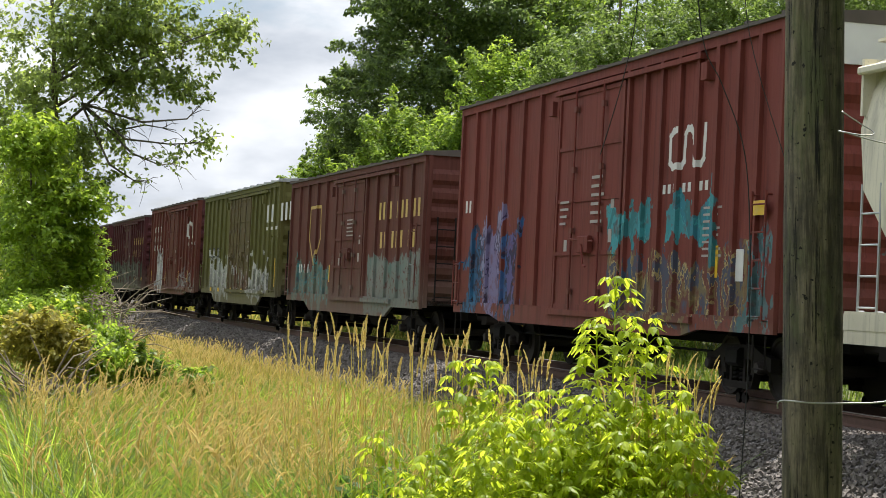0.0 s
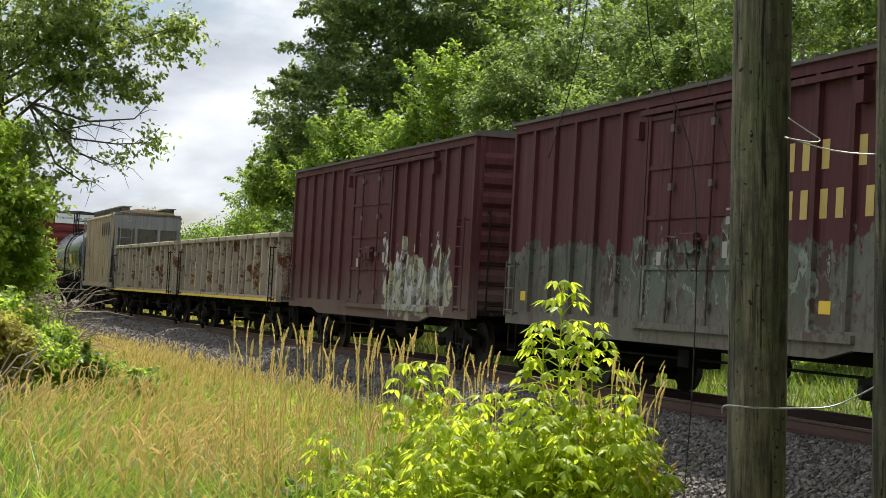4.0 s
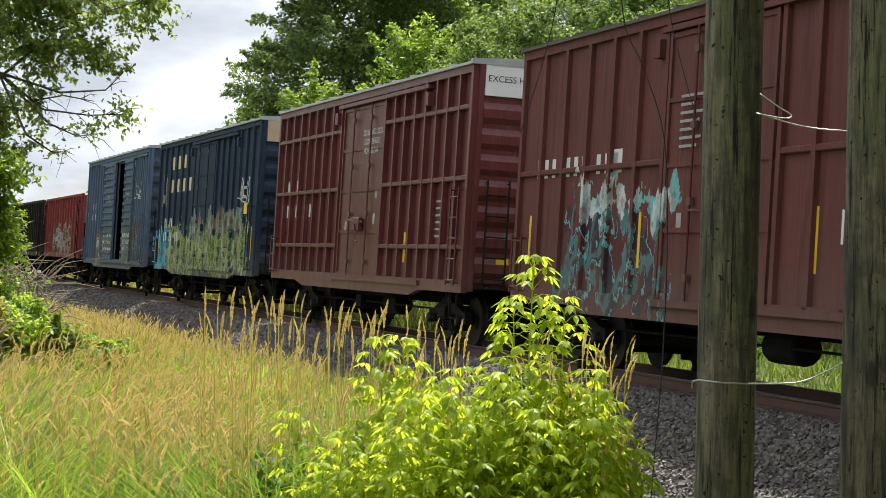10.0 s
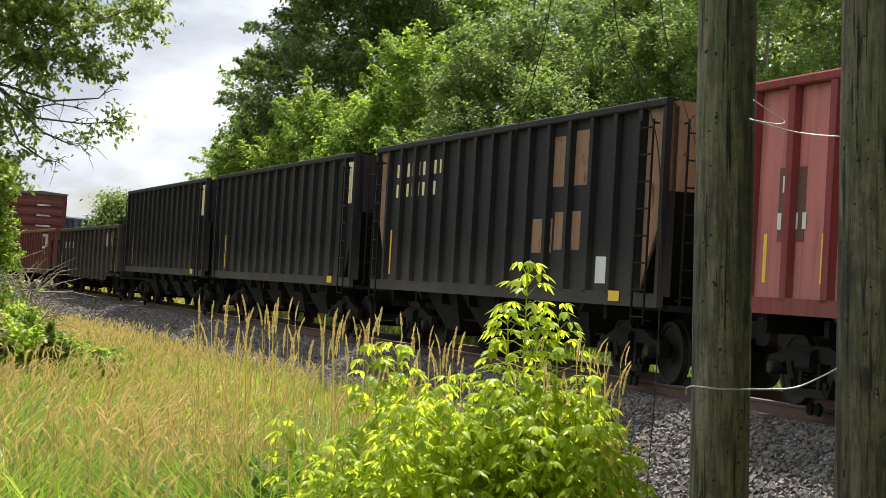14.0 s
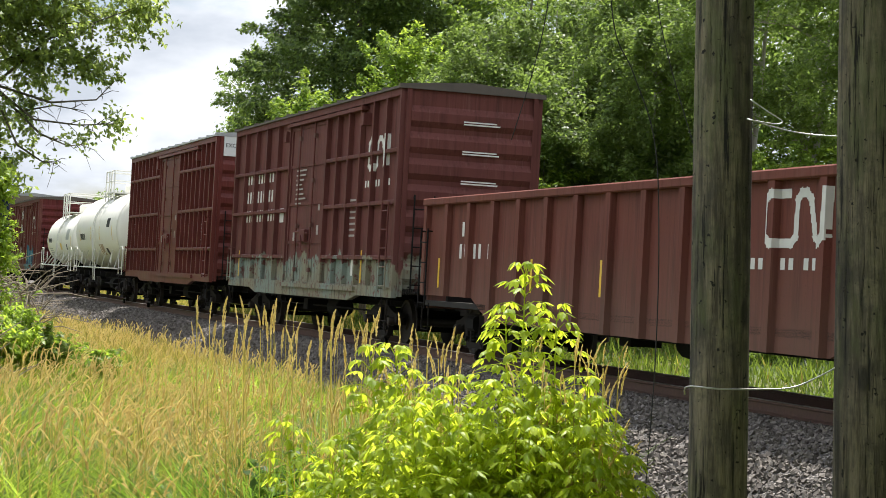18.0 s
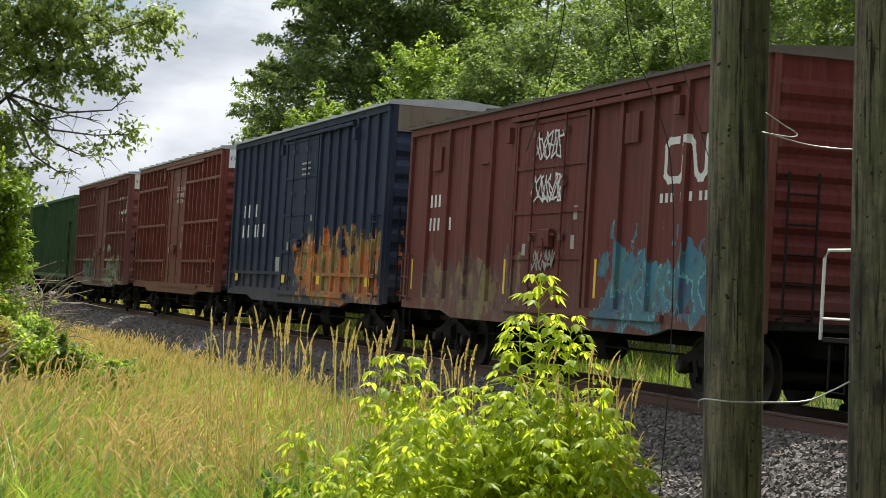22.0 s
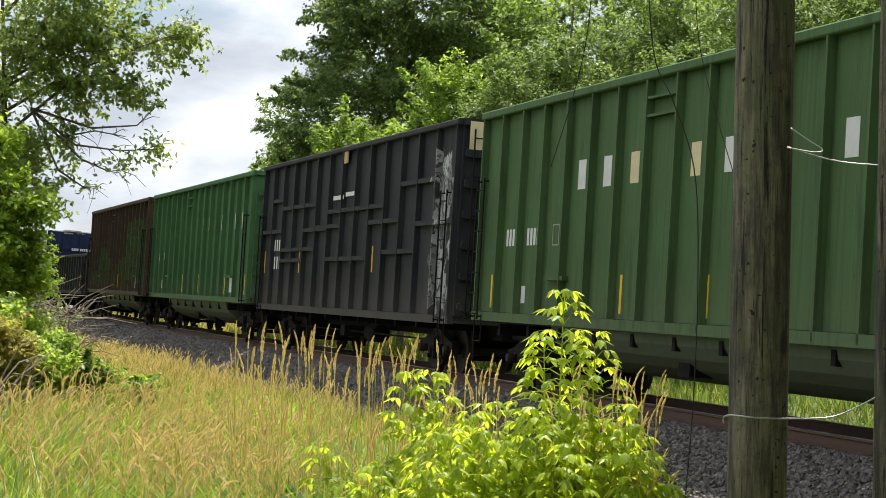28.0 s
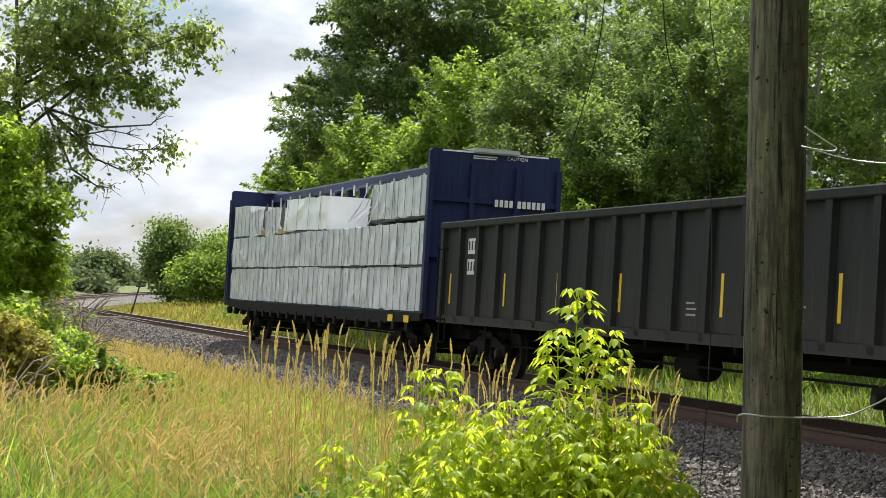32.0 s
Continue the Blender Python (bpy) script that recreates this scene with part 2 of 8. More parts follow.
def rail_steel():
    g = Graph("rusty_rail_steel")
    col = g.mix(g.noise(5.0, 5.0, g.scaled((0.4, 3.0, 3.0))), (0.055, 0.028, 0.020), (0.13, 0.068, 0.047))
    return g.done(col, 0.75, 0.1)


M_DARK = plain("black_running_gear", (0.010, 0.009, 0.009), 0.9)
M_GEAR = plain("dusty_running_gear", (0.018, 0.015, 0.013), 0.95)
M_WHEEL = plain("wheel_steel", (0.026, 0.020, 0.017), 0.8, 0.2)
M_YELLOW = plain("yellow_reflective_tape", (0.72, 0.46, 0.03), 0.4, 0, 0.12)
M_WHITE = plain("chalked_white_lettering", (0.60, 0.59, 0.56), 0.7, 0, 0.15, 5.0)
M_DIM = plain("dim_stencil_lettering", (0.33, 0.30, 0.28), 0.7, 0, 0.25, 5.0)
M_IRON = plain("white_handrail_paint", (0.62, 0.62, 0.58), 0.6, 0, 0.15, 5.0)
M_CREAM = plain("faded_cream_lettering", (0.62, 0.52, 0.30), 0.6, 0, 0.15, 5.0)
M_GOLD = plain("worn_gold_lettering", (0.48, 0.34, 0.11), 0.6, 0, 0.2, 5.0)
M_BLACKTEXT = plain("black_lettering", (0.02, 0.02, 0.022), 0.6)
M_GALV = plain("galvanised_roof", (0.36, 0.37, 0.38), 0.45, 0.3)
M_ROOFDARK = plain("tarred_roof", (0.10, 0.085, 0.075), 0.8)
# near-black: the shade inside the cars is put into this colour
M_SHADE = plain("shaded_car_interior", (0.03, 0.028, 0.026), 0.9)
M_RAIL = rail_steel()
M_RAILTOP = plain("worn_rail_head", (0.34, 0.31, 0.29), 0.4, 0.8, 0.12)
M_TIE = plain("creosoted_tie", (0.075, 0.058, 0.045), 0.9, 0, 0.4, 2.0)
M_BALLAST = ballast_ground()
M_CHIPS = stone_chips()
M_TURF = turf()
M_POLE = wood_pole()
M_WIRE = plain("galvanised_wire", (0.45, 0.45, 0.44), 0.4, 0.7)
M_CABLE = plain("weathered_cable", (0.035, 0.035, 0.035), 0.7)
M_BARK = plain("grey_bark", (0.13, 0.11, 0.085), 0.9, 0, 0.4, 6.0)
M_PALEBARK = plain("pale_bark", (0.30, 0.28, 0.24), 0.85, 0, 0.3, 6.0)
M_TWIG = plain("dead_twigs", (0.22, 0.18, 0.14), 0.9, 0, 0.3, 8.0)


# ---- mesh building ----
class Geo:
    """Collects vertices and faces for one mesh."""

    def __init__(self):
        self.v, self.f = [], []

    def add(self, vs, fs):
        k = len(self.v)
        self.v.extend(vs)
        self.f.extend(tuple(i + k for i in f) for f in fs)
        return self

    def box(self, x0, x1, y0, y1, z0, z1, c=0.0):
        """A box; c > 0 chamfers its four upright or lengthwise edges along x."""
        if c <= 0:
            vs = [(x, y, z) for x in (x0, x1) for y in (y0, y1) for z in (z0, z1)]
            return self.add(vs, [(0, 1, 3, 2), (4, 6, 7, 5), (0, 4, 5, 1), (2, 3, 7, 6), (0, 2, 6, 4), (1, 5, 7, 3)])
        ring = [(y0 + c, z0), (y1 - c, z0), (y1, z0 + c), (y1, z1 - c), (y1 - c, z1), (y0 + c, z1), (y0, z1 - c), (y0, z0 + c)]
        return self.prism(ring, x0, x1)

    def prism(self, ring, x0, x1):
        """A closed profile of (y, z) pushed along x."""
        n = len(ring)
        vs = [(x, y, z) for x in (x0, x1) for y, z in ring]
        fs = [(i, (i + 1) % n, n + (i + 1) % n, n + i) for i in range(n)]
        return self.add(vs, fs + [tuple(range(n - 1, -1, -1)), tuple(range(n, 2 * n))])

    def plate(self, ring, y0, y1):
        """A closed outline of (x, z) given thickness along y."""
        n = len(ring)
        vs = [(x, y, z) for y in (y0, y1) for x, z in ring]
        fs = [(i, (i + 1) % n, n + (i + 1) % n, n + i) for i in range(n)]
        return self.add(vs, fs + [tuple(range(n)), tuple(range(2 * n - 1, n - 1, -1))])

    def tube(self, path, r, n=6, r2=None, caps=True):
        """A round bar along a path of points, tapering to r2."""
        path = [Vector(p) for p in path]
        k, vs, fs = len(path), [], []
        for i, p in enumerate(path):
            d = (path[min(i + 1, k - 1)] - path[max(i - 1, 0)]).normalized()
            a = d.orthogonal().normalized() if abs(d.z) > 0.95 else d.cross(Vector((0, 0, 1))).normalized()
            b = d.cross(a)
            rr = r if r2 is None else r + (r2 - r) * i / (k - 1)
            for j in range(n):
                w = 2 * math.pi * j / n
                vs.append(tuple(p + a * (rr * math.cos(w)) + b * (rr * math.sin(w))))
        for i in range(k - 1):
            for j in range(n):
                fs.append((i * n + j, i * n + (j + 1) % n, (i + 1) * n + (j + 1) % n, (i + 1) * n + j))
        if caps:
            fs += [tuple(range(n - 1, -1, -1)), tuple(range((k - 1) * n, k * n))]
        return self.add(vs, fs)

    def spin(self, prof, axis_y=0.0, n=20, x=0.0, z=0.0, along="y"):
        """A profile of (radius, offset) turned about an axis along y or x."""
        vs, fs, k = [], [], len(prof)
        for j in range(n):
            w = 2 * math.pi * j / n
            c, s = math.cos(w), math.sin(w)
            for r, o in prof:
                vs.append((x + r * c, axis_y + o, z + r * s) if along == "y" else (x + o, axis_y + r * c, z + r * s))
        for j in range(n):
            for i in range(k - 1):
                fs.append((j * k + i, j * k + i + 1, ((j + 1) % n) * k + i + 1, ((j + 1) % n) * k + i))
        return self.add(vs, fs)

    def mesh(self, name, smooth=False):
        me = bpy.data.meshes.new(name)
        me.from_pydata(self.v, [], self.f)
        me.validate()
        if smooth:
            me.shade_smooth()
        return me


def part(name, geo, material, parent, label="", smooth=False):
    """One mesh object under a thing or under a part."""
    me = geo if isinstance(geo, bpy.types.Mesh) else geo.mesh(name, smooth)
    if not me.materials:
        me.materials.append(material)
    ob = new(name, me)
    ob.parent = parent
    return tagged(ob, label) if label else ob


def thing(name, label, category, group="", kind="", at=(0, 0, 0)):
    ob = new(name)
    ob.location = at
    ob.empty_display_size = 0.3
    return tagged(ob, label, category, group, kind)


def solid(name, geo, material, label="", category="", group="", kind="", smooth=False):
    me = geo if isinstance(geo, bpy.types.Mesh) else geo.mesh(name, smooth)
    me.materials.append(material)
    return tagged(new(name, me), label, category, group, kind)


# ---- the line of the track: heading (degrees, going away) at distances along it ----
KNOTS = ((-500, 102.5), (-40, 104.9), (-20, 107.2), (0, 108.1), (20, 108.2), (40, 107.9), (60, 107.7), (80, 107.9),
         (95, 107.8), (110, 104.0), (125, 99.0), (145, 95.0), (180, 91.0), (260, 84.0), (900, 84.0))
STEP = 1.0
LINE_S = np.arange(-720.0, 760.0, STEP)
LINE_H = np.radians(np.interp(LINE_S, *zip(*KNOTS)))
LINE_X = np.concatenate([[0], np.cumsum(np.cos(LINE_H[:-1]) * STEP)])
LINE_Y = np.concatenate([[0], np.cumsum(np.sin(LINE_H[:-1]) * STEP)])
_i0 = int(np.argmin(abs(LINE_S)))
LINE_X += 1.02 - LINE_X[_i0]
LINE_Y += 37.756 - LINE_Y[_i0]
CANT = 3.2


def on_line(s, off=0.0):
    """The plan point at distance s along the track; off > 0 is towards the watcher."""
    x, y, h = (float(np.interp(s, LINE_S, a)) for a in (LINE_X, LINE_Y, LINE_H))
    return x - math.sin(h) * off, y + math.cos(h) * off, h


_near = (LINE_S > -160) & (LINE_S < 330)
_SX, _SY, _SH, _SS = LINE_X[_near][::2], LINE_Y[_near][::2], LINE_H[_near][::2], LINE_S[_near][::2]


def from_line(x, y):
    """Distance along and offset from the track, for arrays of plan points."""
    x, y = np.atleast_1d(x).astype(float), np.atleast_1d(y).astype(float)
    off, along = np.empty(len(x)), np.empty(len(x))
    for a in range(0, len(x), 4000):
        d = (x[a:a + 4000, None] - _SX) ** 2 + (y[a:a + 4000, None] - _SY) ** 2
        i = d.argmin(1)
        off[a:a + 4000] = -np.sin(_SH[i]) * (x[a:a + 4000] - _SX[i]) + np.cos(_SH[i]) * (y[a:a + 4000] - _SY[i])
        along[a:a + 4000] = _SS[i]
    return along, off


PROFILE = ((-400, 3.0), (-60, 0.6), (-14, -0.15), (-6, -0.55), (-3.4, -0.95), (-1.9, -0.36), (-1.45, -0.30), (1.45, -0.125), (1.9, -0.20),
           (3.4, -0.98), (4.6, -0.95), (12.6, 0.25), (30, 0.4), (400, 1.5))


def ground_z(x, y):
    _, off = from_line(x, y)
    base = np.interp(off, *zip(*PROFILE))
    lump = np.array([noise.noise((a * 0.35, b * 0.35, 0.0)) for a, b in zip(np.atleast_1d(x), np.atleast_1d(y))]) * 0.10
    return base + np.where(abs(off) > 3.6, lump, 0.0)


# ---- ground, ballast, track ----
def ground_sheet():
    """One sheet to the horizon; fine near the track, coarse far off."""
    offs = [-2600, -900, -400, -200, -110, -70, -45, -30, -22, -16, -12, -9, -7, -5.5, -4.4, -3.4, -2.6, -1.9, -1.45,
            1.45, 1.9, 2.6, 3.4, 4.0, 4.6, 5.5, 6.5, 7.6, 8.8, 10, 11.3, 12.6, 14, 16, 19, 24, 32, 50, 90, 180, 400, 900, 2600]
    ss = list(range(-160, 20, 2)) + list(range(20, 330, 4))
    ss = [-2400, -1200, -600, -320, -220] + ss + [380, 480, 700, 1200, 2600]
    g = Geo()
    vs = []
    for s in ss:
        sc = min(max(s, -150), 320)
        x0, y0, h = on_line(sc)
        x0, y0 = x0 + math.cos(h) * (s - sc), y0 + math.sin(h) * (s - sc)
        for o in offs:
            x, y = x0 - math.sin(h) * o, y0 + math.cos(h) * o
            z = float(np.interp(o, *zip(*PROFILE)))
            if abs(o) > 3.6:
                z += noise.noise((x * 0.35, y * 0.35, 0.0)) * 0.10
            vs.append((x, y, z))
    n = len(offs)
    toe = [i for i in range(n - 1) if abs(offs[i]) <= 3.41 and abs(offs[i + 1]) <= 3.41]
    fs, stone = [], []
    for i in range(len(ss) - 1):
        for j in range(n - 1):
            fs.append((i * n + j, i * n + j + 1, (i + 1) * n + j + 1, (i + 1) * n + j))
            stone.append(1 if j in toe else 0)
    g.add(vs, fs)
    me = g.mesh("ground")
    me.materials.append(M_TURF)
    me.materials.append(M_BALLAST)
    me.polygons.foreach_set("material_index", stone)
    tagged(new("ground", me), "grassy ground with a grey crushed-stone railway bed", "ground", kind="structure")


def sweep_line(ring, s0, s1, step):
    """A closed (off, z) profile carried along the track, tilted with its cant."""
    g, n, k = Geo(), len(ring), 0
    vs, fs = [], []
    for s in np.arange(s0, s1 + 0.01, step):
        for o, z in ring:
            z2 = z + o * math.sin(radians(CANT))
            x, y, _ = on_line(s, o - z * math.sin(radians(CANT)))
            vs.append((x, y, z2))
        k += 1
    for i in range(k - 1):
        for j in range(n):
            fs.append((i * n + j, i * n + (j + 1) % n, (i + 1) * n + (j + 1) % n, (i + 1) * n + j))
    return g.add(vs, fs)


def track():
    for c in (0.7525, -0.7525):
        foot = [(c - 0.075, -0.185), (c + 0.075, -0.185), (c + 0.075, -0.172), (c + 0.012, -0.15), (c + 0.012, -0.045),
                (c + 0.037, -0.036), (c + 0.037, -0.006), (c - 0.037, -0.006), (c - 0.037, -0.036), (c - 0.012, -0.045), (c - 0.012, -0.15), (c - 0.075, -0.172)]
        rail = solid("rail", sweep_line(foot, -150, 320, 2.0), M_RAIL, "rust-brown steel rail with a worn head", "rail", "rails", "structure")
        part("rail_head", sweep_line([(c - 0.034, -0.006), (c + 0.034, -0.006), (c + 0.028, 0.0), (c - 0.028, 0.0)], -150, 320, 2.0), M_RAILTOP, rail, "worn bright running surface")


ground_sheet()
track()


# ---- the train ----
TRAIN = []
GONE_T = (0, 1, 2, 3, 6, 7, 8, 9, 10, 11, 12, 13, 14, 17, 18, 19, 20, 21, 22, 23, 24, 27, 28, 29, 30, 31, 32)
GONE_S = (0.0, 19.51, 38.98, 58.41, 116.61, 136.0, 155.41, 174.86, 194.4, 214.07, 233.82, 253.53, 273.06, 331.56, 351.19, 370.93,
          390.68, 410.43, 430.2, 449.99, 469.81, 529.19, 549.0, 568.8, 588.63, 608.42, 628.21)


def travelled(t):
    return float(np.interp(t, GONE_T, GONE_S))


def car_pose(s, half):
    """The pose of a car whose middle is s metres along the line, riding on two trucks."""
    ax, ay, _ = on_line(s - half)
    bx, by, _ = on_line(s + half)
    turn = math.degrees(math.atan2(ay - by, ax - bx))
    return pose((ax + bx) / 2, (ay + by) / 2, 0, 0, 0, turn) @ pose(0, 0, 0, -CANT, 0, 0)


WHEELS = []
_stock = {}


def stock(key, make):
    """Mesh data shared between alike pieces."""
    if key not in _stock:
        _stock[key] = make()
    return _stock[key]


def wheelset_mesh():
    g = Geo()
    for s in (-1, 1):
        g.spin([(0.10, s * 0.66), (0.40, s * 0.69), (0.485, s * 0.68), (0.485, s * 0.70), (0.458, s * 0.715), (0.452, s * 0.80), (0.40, s * 0.80),
                (0.38, s * 0.775), (0.17, s * 0.76), (0.14, s * 0.80), (0.0, s * 0.80)], n=24)
    g.tube([(0, -1.08, 0), (0, 1.08, 0)], 0.085, 10)
    me = g.mesh("wheelset")
    me.materials.append(M_WHEEL)
    return me


def side_frame_mesh():
    g = Geo()
    top = [(-1.12, 0.40), (-1.12, 0.60), (-0.85, 0.64), (-0.50, 0.76), (0.50, 0.76), (0.85, 0.64), (1.12, 0.60), (1.12, 0.40), (0.92, 0.46), (0.62, 0.56), (-0.62, 0.56), (-0.92, 0.46)]
    g.plate(top, -0.07, 0.07)
    g.plate([(-0.66, 0.56), (-0.52, 0.56), (-0.36, 0.20), (-0.46, 0.14)], -0.06, 0.06)
    g.plate([(0.66, 0.56), (0.52, 0.56), (0.36, 0.20), (0.46, 0.14)], -0.06, 0.06)
    g.plate([(-0.46, 0.14), (-0.36, 0.24), (0.36, 0.24), (0.46, 0.14)], -0.08, 0.08)
    g.box(-0.27, -0.19, -0.07, 0.07, 0.2, 0.6).box(0.19, 0.27, -0.07, 0.07, 0.2, 0.6)
    for x in (-0.1, 0.1):
        for k in range(5):
            g.spin([(0.0, -0.0), (0.075, 0.0), (0.085, 0.03), (0.075, 0.05), (0.0, 0.05)], 0.0, 10, x, 0.0)
    me = g.mesh("side_frame")
    me.materials.append(M_GEAR)
    return me


def spring_mesh():
    g = Geo()
    for x in (-0.11, 0.11):
        pts = [(x + 0.07 * math.cos(a * 0.9), 0.07 * math.sin(a * 0.9), 0.24 + a * 0.0088) for a in range(0, 36)]
        g.tube(pts, 0.018, 5)
    me = g.mesh("spring_set")
    me.materials.append(M_DARK)
    return me


def cap_mesh():
    g = Geo()
    g.spin([(0.0, -0.13), (0.075, -0.13), (0.09, -0.10), (0.10, 0.0), (0.0, 0.0)], 0.0, 12)
    me = g.mesh("bearing_cap")
    me.materials.append(M_WHEEL)
    return me


def bolster_mesh():
    g = Geo()
    g.box(-0.2, 0.2, -1.18, 1.18, 0.45, 0.72, 0.05).box(-0.45, 0.45, -0.3, 0.3, 0.6, 0.85)
    g.tube([(-0.45, -1.1, 0.3), (-0.45, 1.1, 0.3)], 0.05).tube([(0.45, -1.1, 0.3), (0.45, 1.1, 0.3)], 0.05)
    me = g.mesh("truck")
    me.materials.append(M_DARK)
    return me


def add_truck(car, x):
    tr = part("truck", stock("bolster", bolster_mesh), None, car, "dark four-wheel truck under the car")
    tr.location = (x, 0, 0)
    for s in (-1, 1):
        sf = part("side_frame", stock("side_frame", side_frame_mesh), None, tr)
        sf.location = (0, s * 1.0, 0)
        sp = part("spring_set", stock("springs", spring_mesh), None, tr)
        sp.location = (0, s * 1.0, 0)
        for a in (-0.87, 0.87):
            bc = part("bearing_cap", stock("cap", cap_mesh), None, tr)
            bc.location = (a, s * 1.05, 0.457)
            if s > 0:
                bc.rotation_euler = (0, 0, math.pi)
    for a in (-0.87, 0.87):
        ws = part("wheelset", stock("wheelset", wheelset_mesh), None, tr)
        ws.location = (a, 0, 0.457)
        WHEELS.append((ws, car, a))


def add_under(car, L, inset, z=0.72):
    g = Geo()
    g.box(-L / 2 + 0.1, L / 2 - 0.1, -0.33, 0.33, z, z + 0.34, 0.03)
    und = part("underframe", g, M_DARK, car, "black steel underframe")
    for x in np.arange(-L / 2 + 1.2, L / 2 - 1.0, 1.6):
        part("cross_bearer", Geo().box(x - 0.06, x + 0.06, -1.35, 1.35, z + 0.16, z + 0.36), M_DARK, und)
    for s in (-1, 1):
        e = s * L / 2
        c = Geo()
        c.box(min(e - s * 0.2, e + s * 0.42), max(e - s * 0.2, e + s * 0.42), -0.12, 0.12, 0.74, 0.98, 0.03)
        c.plate([(e + s * 0.40, 0.66), (e + s * 0.70, 0.66), (e + s * 0.78, 0.72), (e + s * 0.78, 1.0), (e + s * 0.40, 1.04)], -0.16, 0.14)
        part("coupler", c, M_GEAR, car)
        h = Geo().tube([(e + s * 0.05, 0.35, 0.75), (e + s * 0.35, 0.38, 0.5), (e + s * 0.75, 0.3, 0.42), (e + s * 0.95, 0.2, 0.5)], 0.03, 6)
        part("brake_hose", h, M_DARK, car)
        add_truck(car, e - s * inset)
    b = Geo()
    b.spin([(0, -0.45), (0.2, -0.45), (0.22, -0.4), (0.22, 0.4), (0.2, 0.45), (0, 0.45)], -0.75, 12, 1.2, 0.62, "x")
    part("air_reservoir", b, M_DARK, car)
    r = Geo().tube([(-L / 2 + inset + 1.2, -0.95, 0.62), (L / 2 - inset - 1.2, -0.95, 0.62)], 0.022)
    r.box(-0.9, -0.5, -1.1, -0.6, 0.5, 0.75)
    part("brake_rigging", r, M_DARK, car)


def start_car(name, label, f, r, category="freight car", inset=2.1, under=0.72):
    L = r - f
    car = thing(name, label, category, "cars of the freight train")
    TRAIN.append((car, (f + r) / 2, L / 2 - inset))
    add_under(car, L, inset, under)
    return car, L


def ladder(car, x, y, z0, z1, width=0.42, out=-1, mat=None, along="x", step=0.38, name="ladder"):
    """Rungs between two stiles on a side (along x) or an end (along y)."""
    g, o = Geo(), 0.09 * out
    a, b = (x - width / 2, x + width / 2) if along == "x" else (y - width / 2, y + width / 2)
    if along == "x":
        at = lambda p, z, k=1.0: (p, y + o * k, z)
    else:
        at = lambda p, z, k=1.0: (x + o * k, p, z)
    for p in (a, b):
        g.tube([at(p, z0), at(p, z1)], 0.018, 5)
        g.tube([at(p, z1 - 0.05, 0), at(p, z1 - 0.05)], 0.015, 4)
        g.tube([at(p, z0 + 0.05, 0), at(p, z0 + 0.05)], 0.015, 4)
    z = z0 + 0.1
    while z < z1 - 0.05:
        g.tube([at(a, z), at(b, z)], 0.014, 5)
        z += step
    return part(name, g, mat or M_DARK, car)


POSTS = {}


def paint_on(car, polys, mat, y, name, label):
    """Paint laid over a side: it lies on the panel and runs up the flanks and over the face of each post."""
    posts, top, foot, ypost = POSTS.get(car.name, ((), 0.0, 0.0, y))
    if y not in (POSTS.get((car.name, "panel")), None):
        posts = ()
    g, step = Geo(), 0.03
    lo, hi = min(p[0] for q in polys for p in q), max(p[0] for q in polys for p in q)
    n = max(1, int(round((hi - lo) / step)))
    cuts = {lo + (hi - lo) * i / n for i in range(n + 1)}
    cuts |= {p[0] for q in polys for p in q}
    cuts |= {p + d for p in posts for d in (-foot, -top, top, foot) if lo < p + d < hi}
    cuts = sorted(cuts)

    def lies(x):
        d = min((abs(x - p) for p in posts), default=9.0)
        return y + (ypost - y) * min(1.0, max(0.0, (foot - d) / max(foot - top, 1e-6)))

    for xa, xb in zip(cuts, cuts[1:]):
        if xb - xa < 1e-5:
            continue
        xm = (xa + xb) / 2
        runs = []
        for q in polys:
            zs = []
            for (x0, z0), (x1, z1) in zip(q, q[1:] + q[:1]):
                if (x0 <= xm) != (x1 <= xm):
                    zs.append(z0 + (z1 - z0) * (xm - x0) / (x1 - x0))
            if len(zs) >= 2:
                runs.append([min(zs), max(zs)])
        runs.sort()
        merged = []
        for r in runs:
            if merged and r[0] <= merged[-1][1] + 1e-4:
                merged[-1][1] = max(merged[-1][1], r[1])
            else:
                merged.append(r)
        ya, yb = lies(xa) - 0.004, lies(xb) - 0.004
        for z0, z1 in merged:
            g.add([(xa, ya, z0), (xb, yb, z0), (xb, yb, z1), (xa, ya, z1)], [(0, 1, 2, 3)])
    part(name, g, mat, car, label)


def bars(car, words, x, z, h, mat, y, label="", cell=0.72, fill=0.40):
    """Writing as plain bars: one bar a letter, words parted by a gap. words: letters in each word."""
    g, cx = [], x
    posts, _, foot, _ = POSTS.get(car.name, ((), 0.0, 0.0, y))
    if cell < 1.3:
        cell, fill = cell * 1.5, 0.34
    for n in words:
        for _ in range(n):
            w = h * cell
            wide = w * fill * 1.4
            for p in posts:
                if cx < p + foot and cx + wide > p - foot:
                    cx = p + foot + 0.02
            g.append([(cx, z), (cx + w * fill * 1.4, z), (cx + w * fill * 1.4, z + h), (cx, z + h)])
            cx += w
        cx += h * cell * 0.8
    for q in g:
        paint_on(car, [q], mat, y, "letter_bar", label)


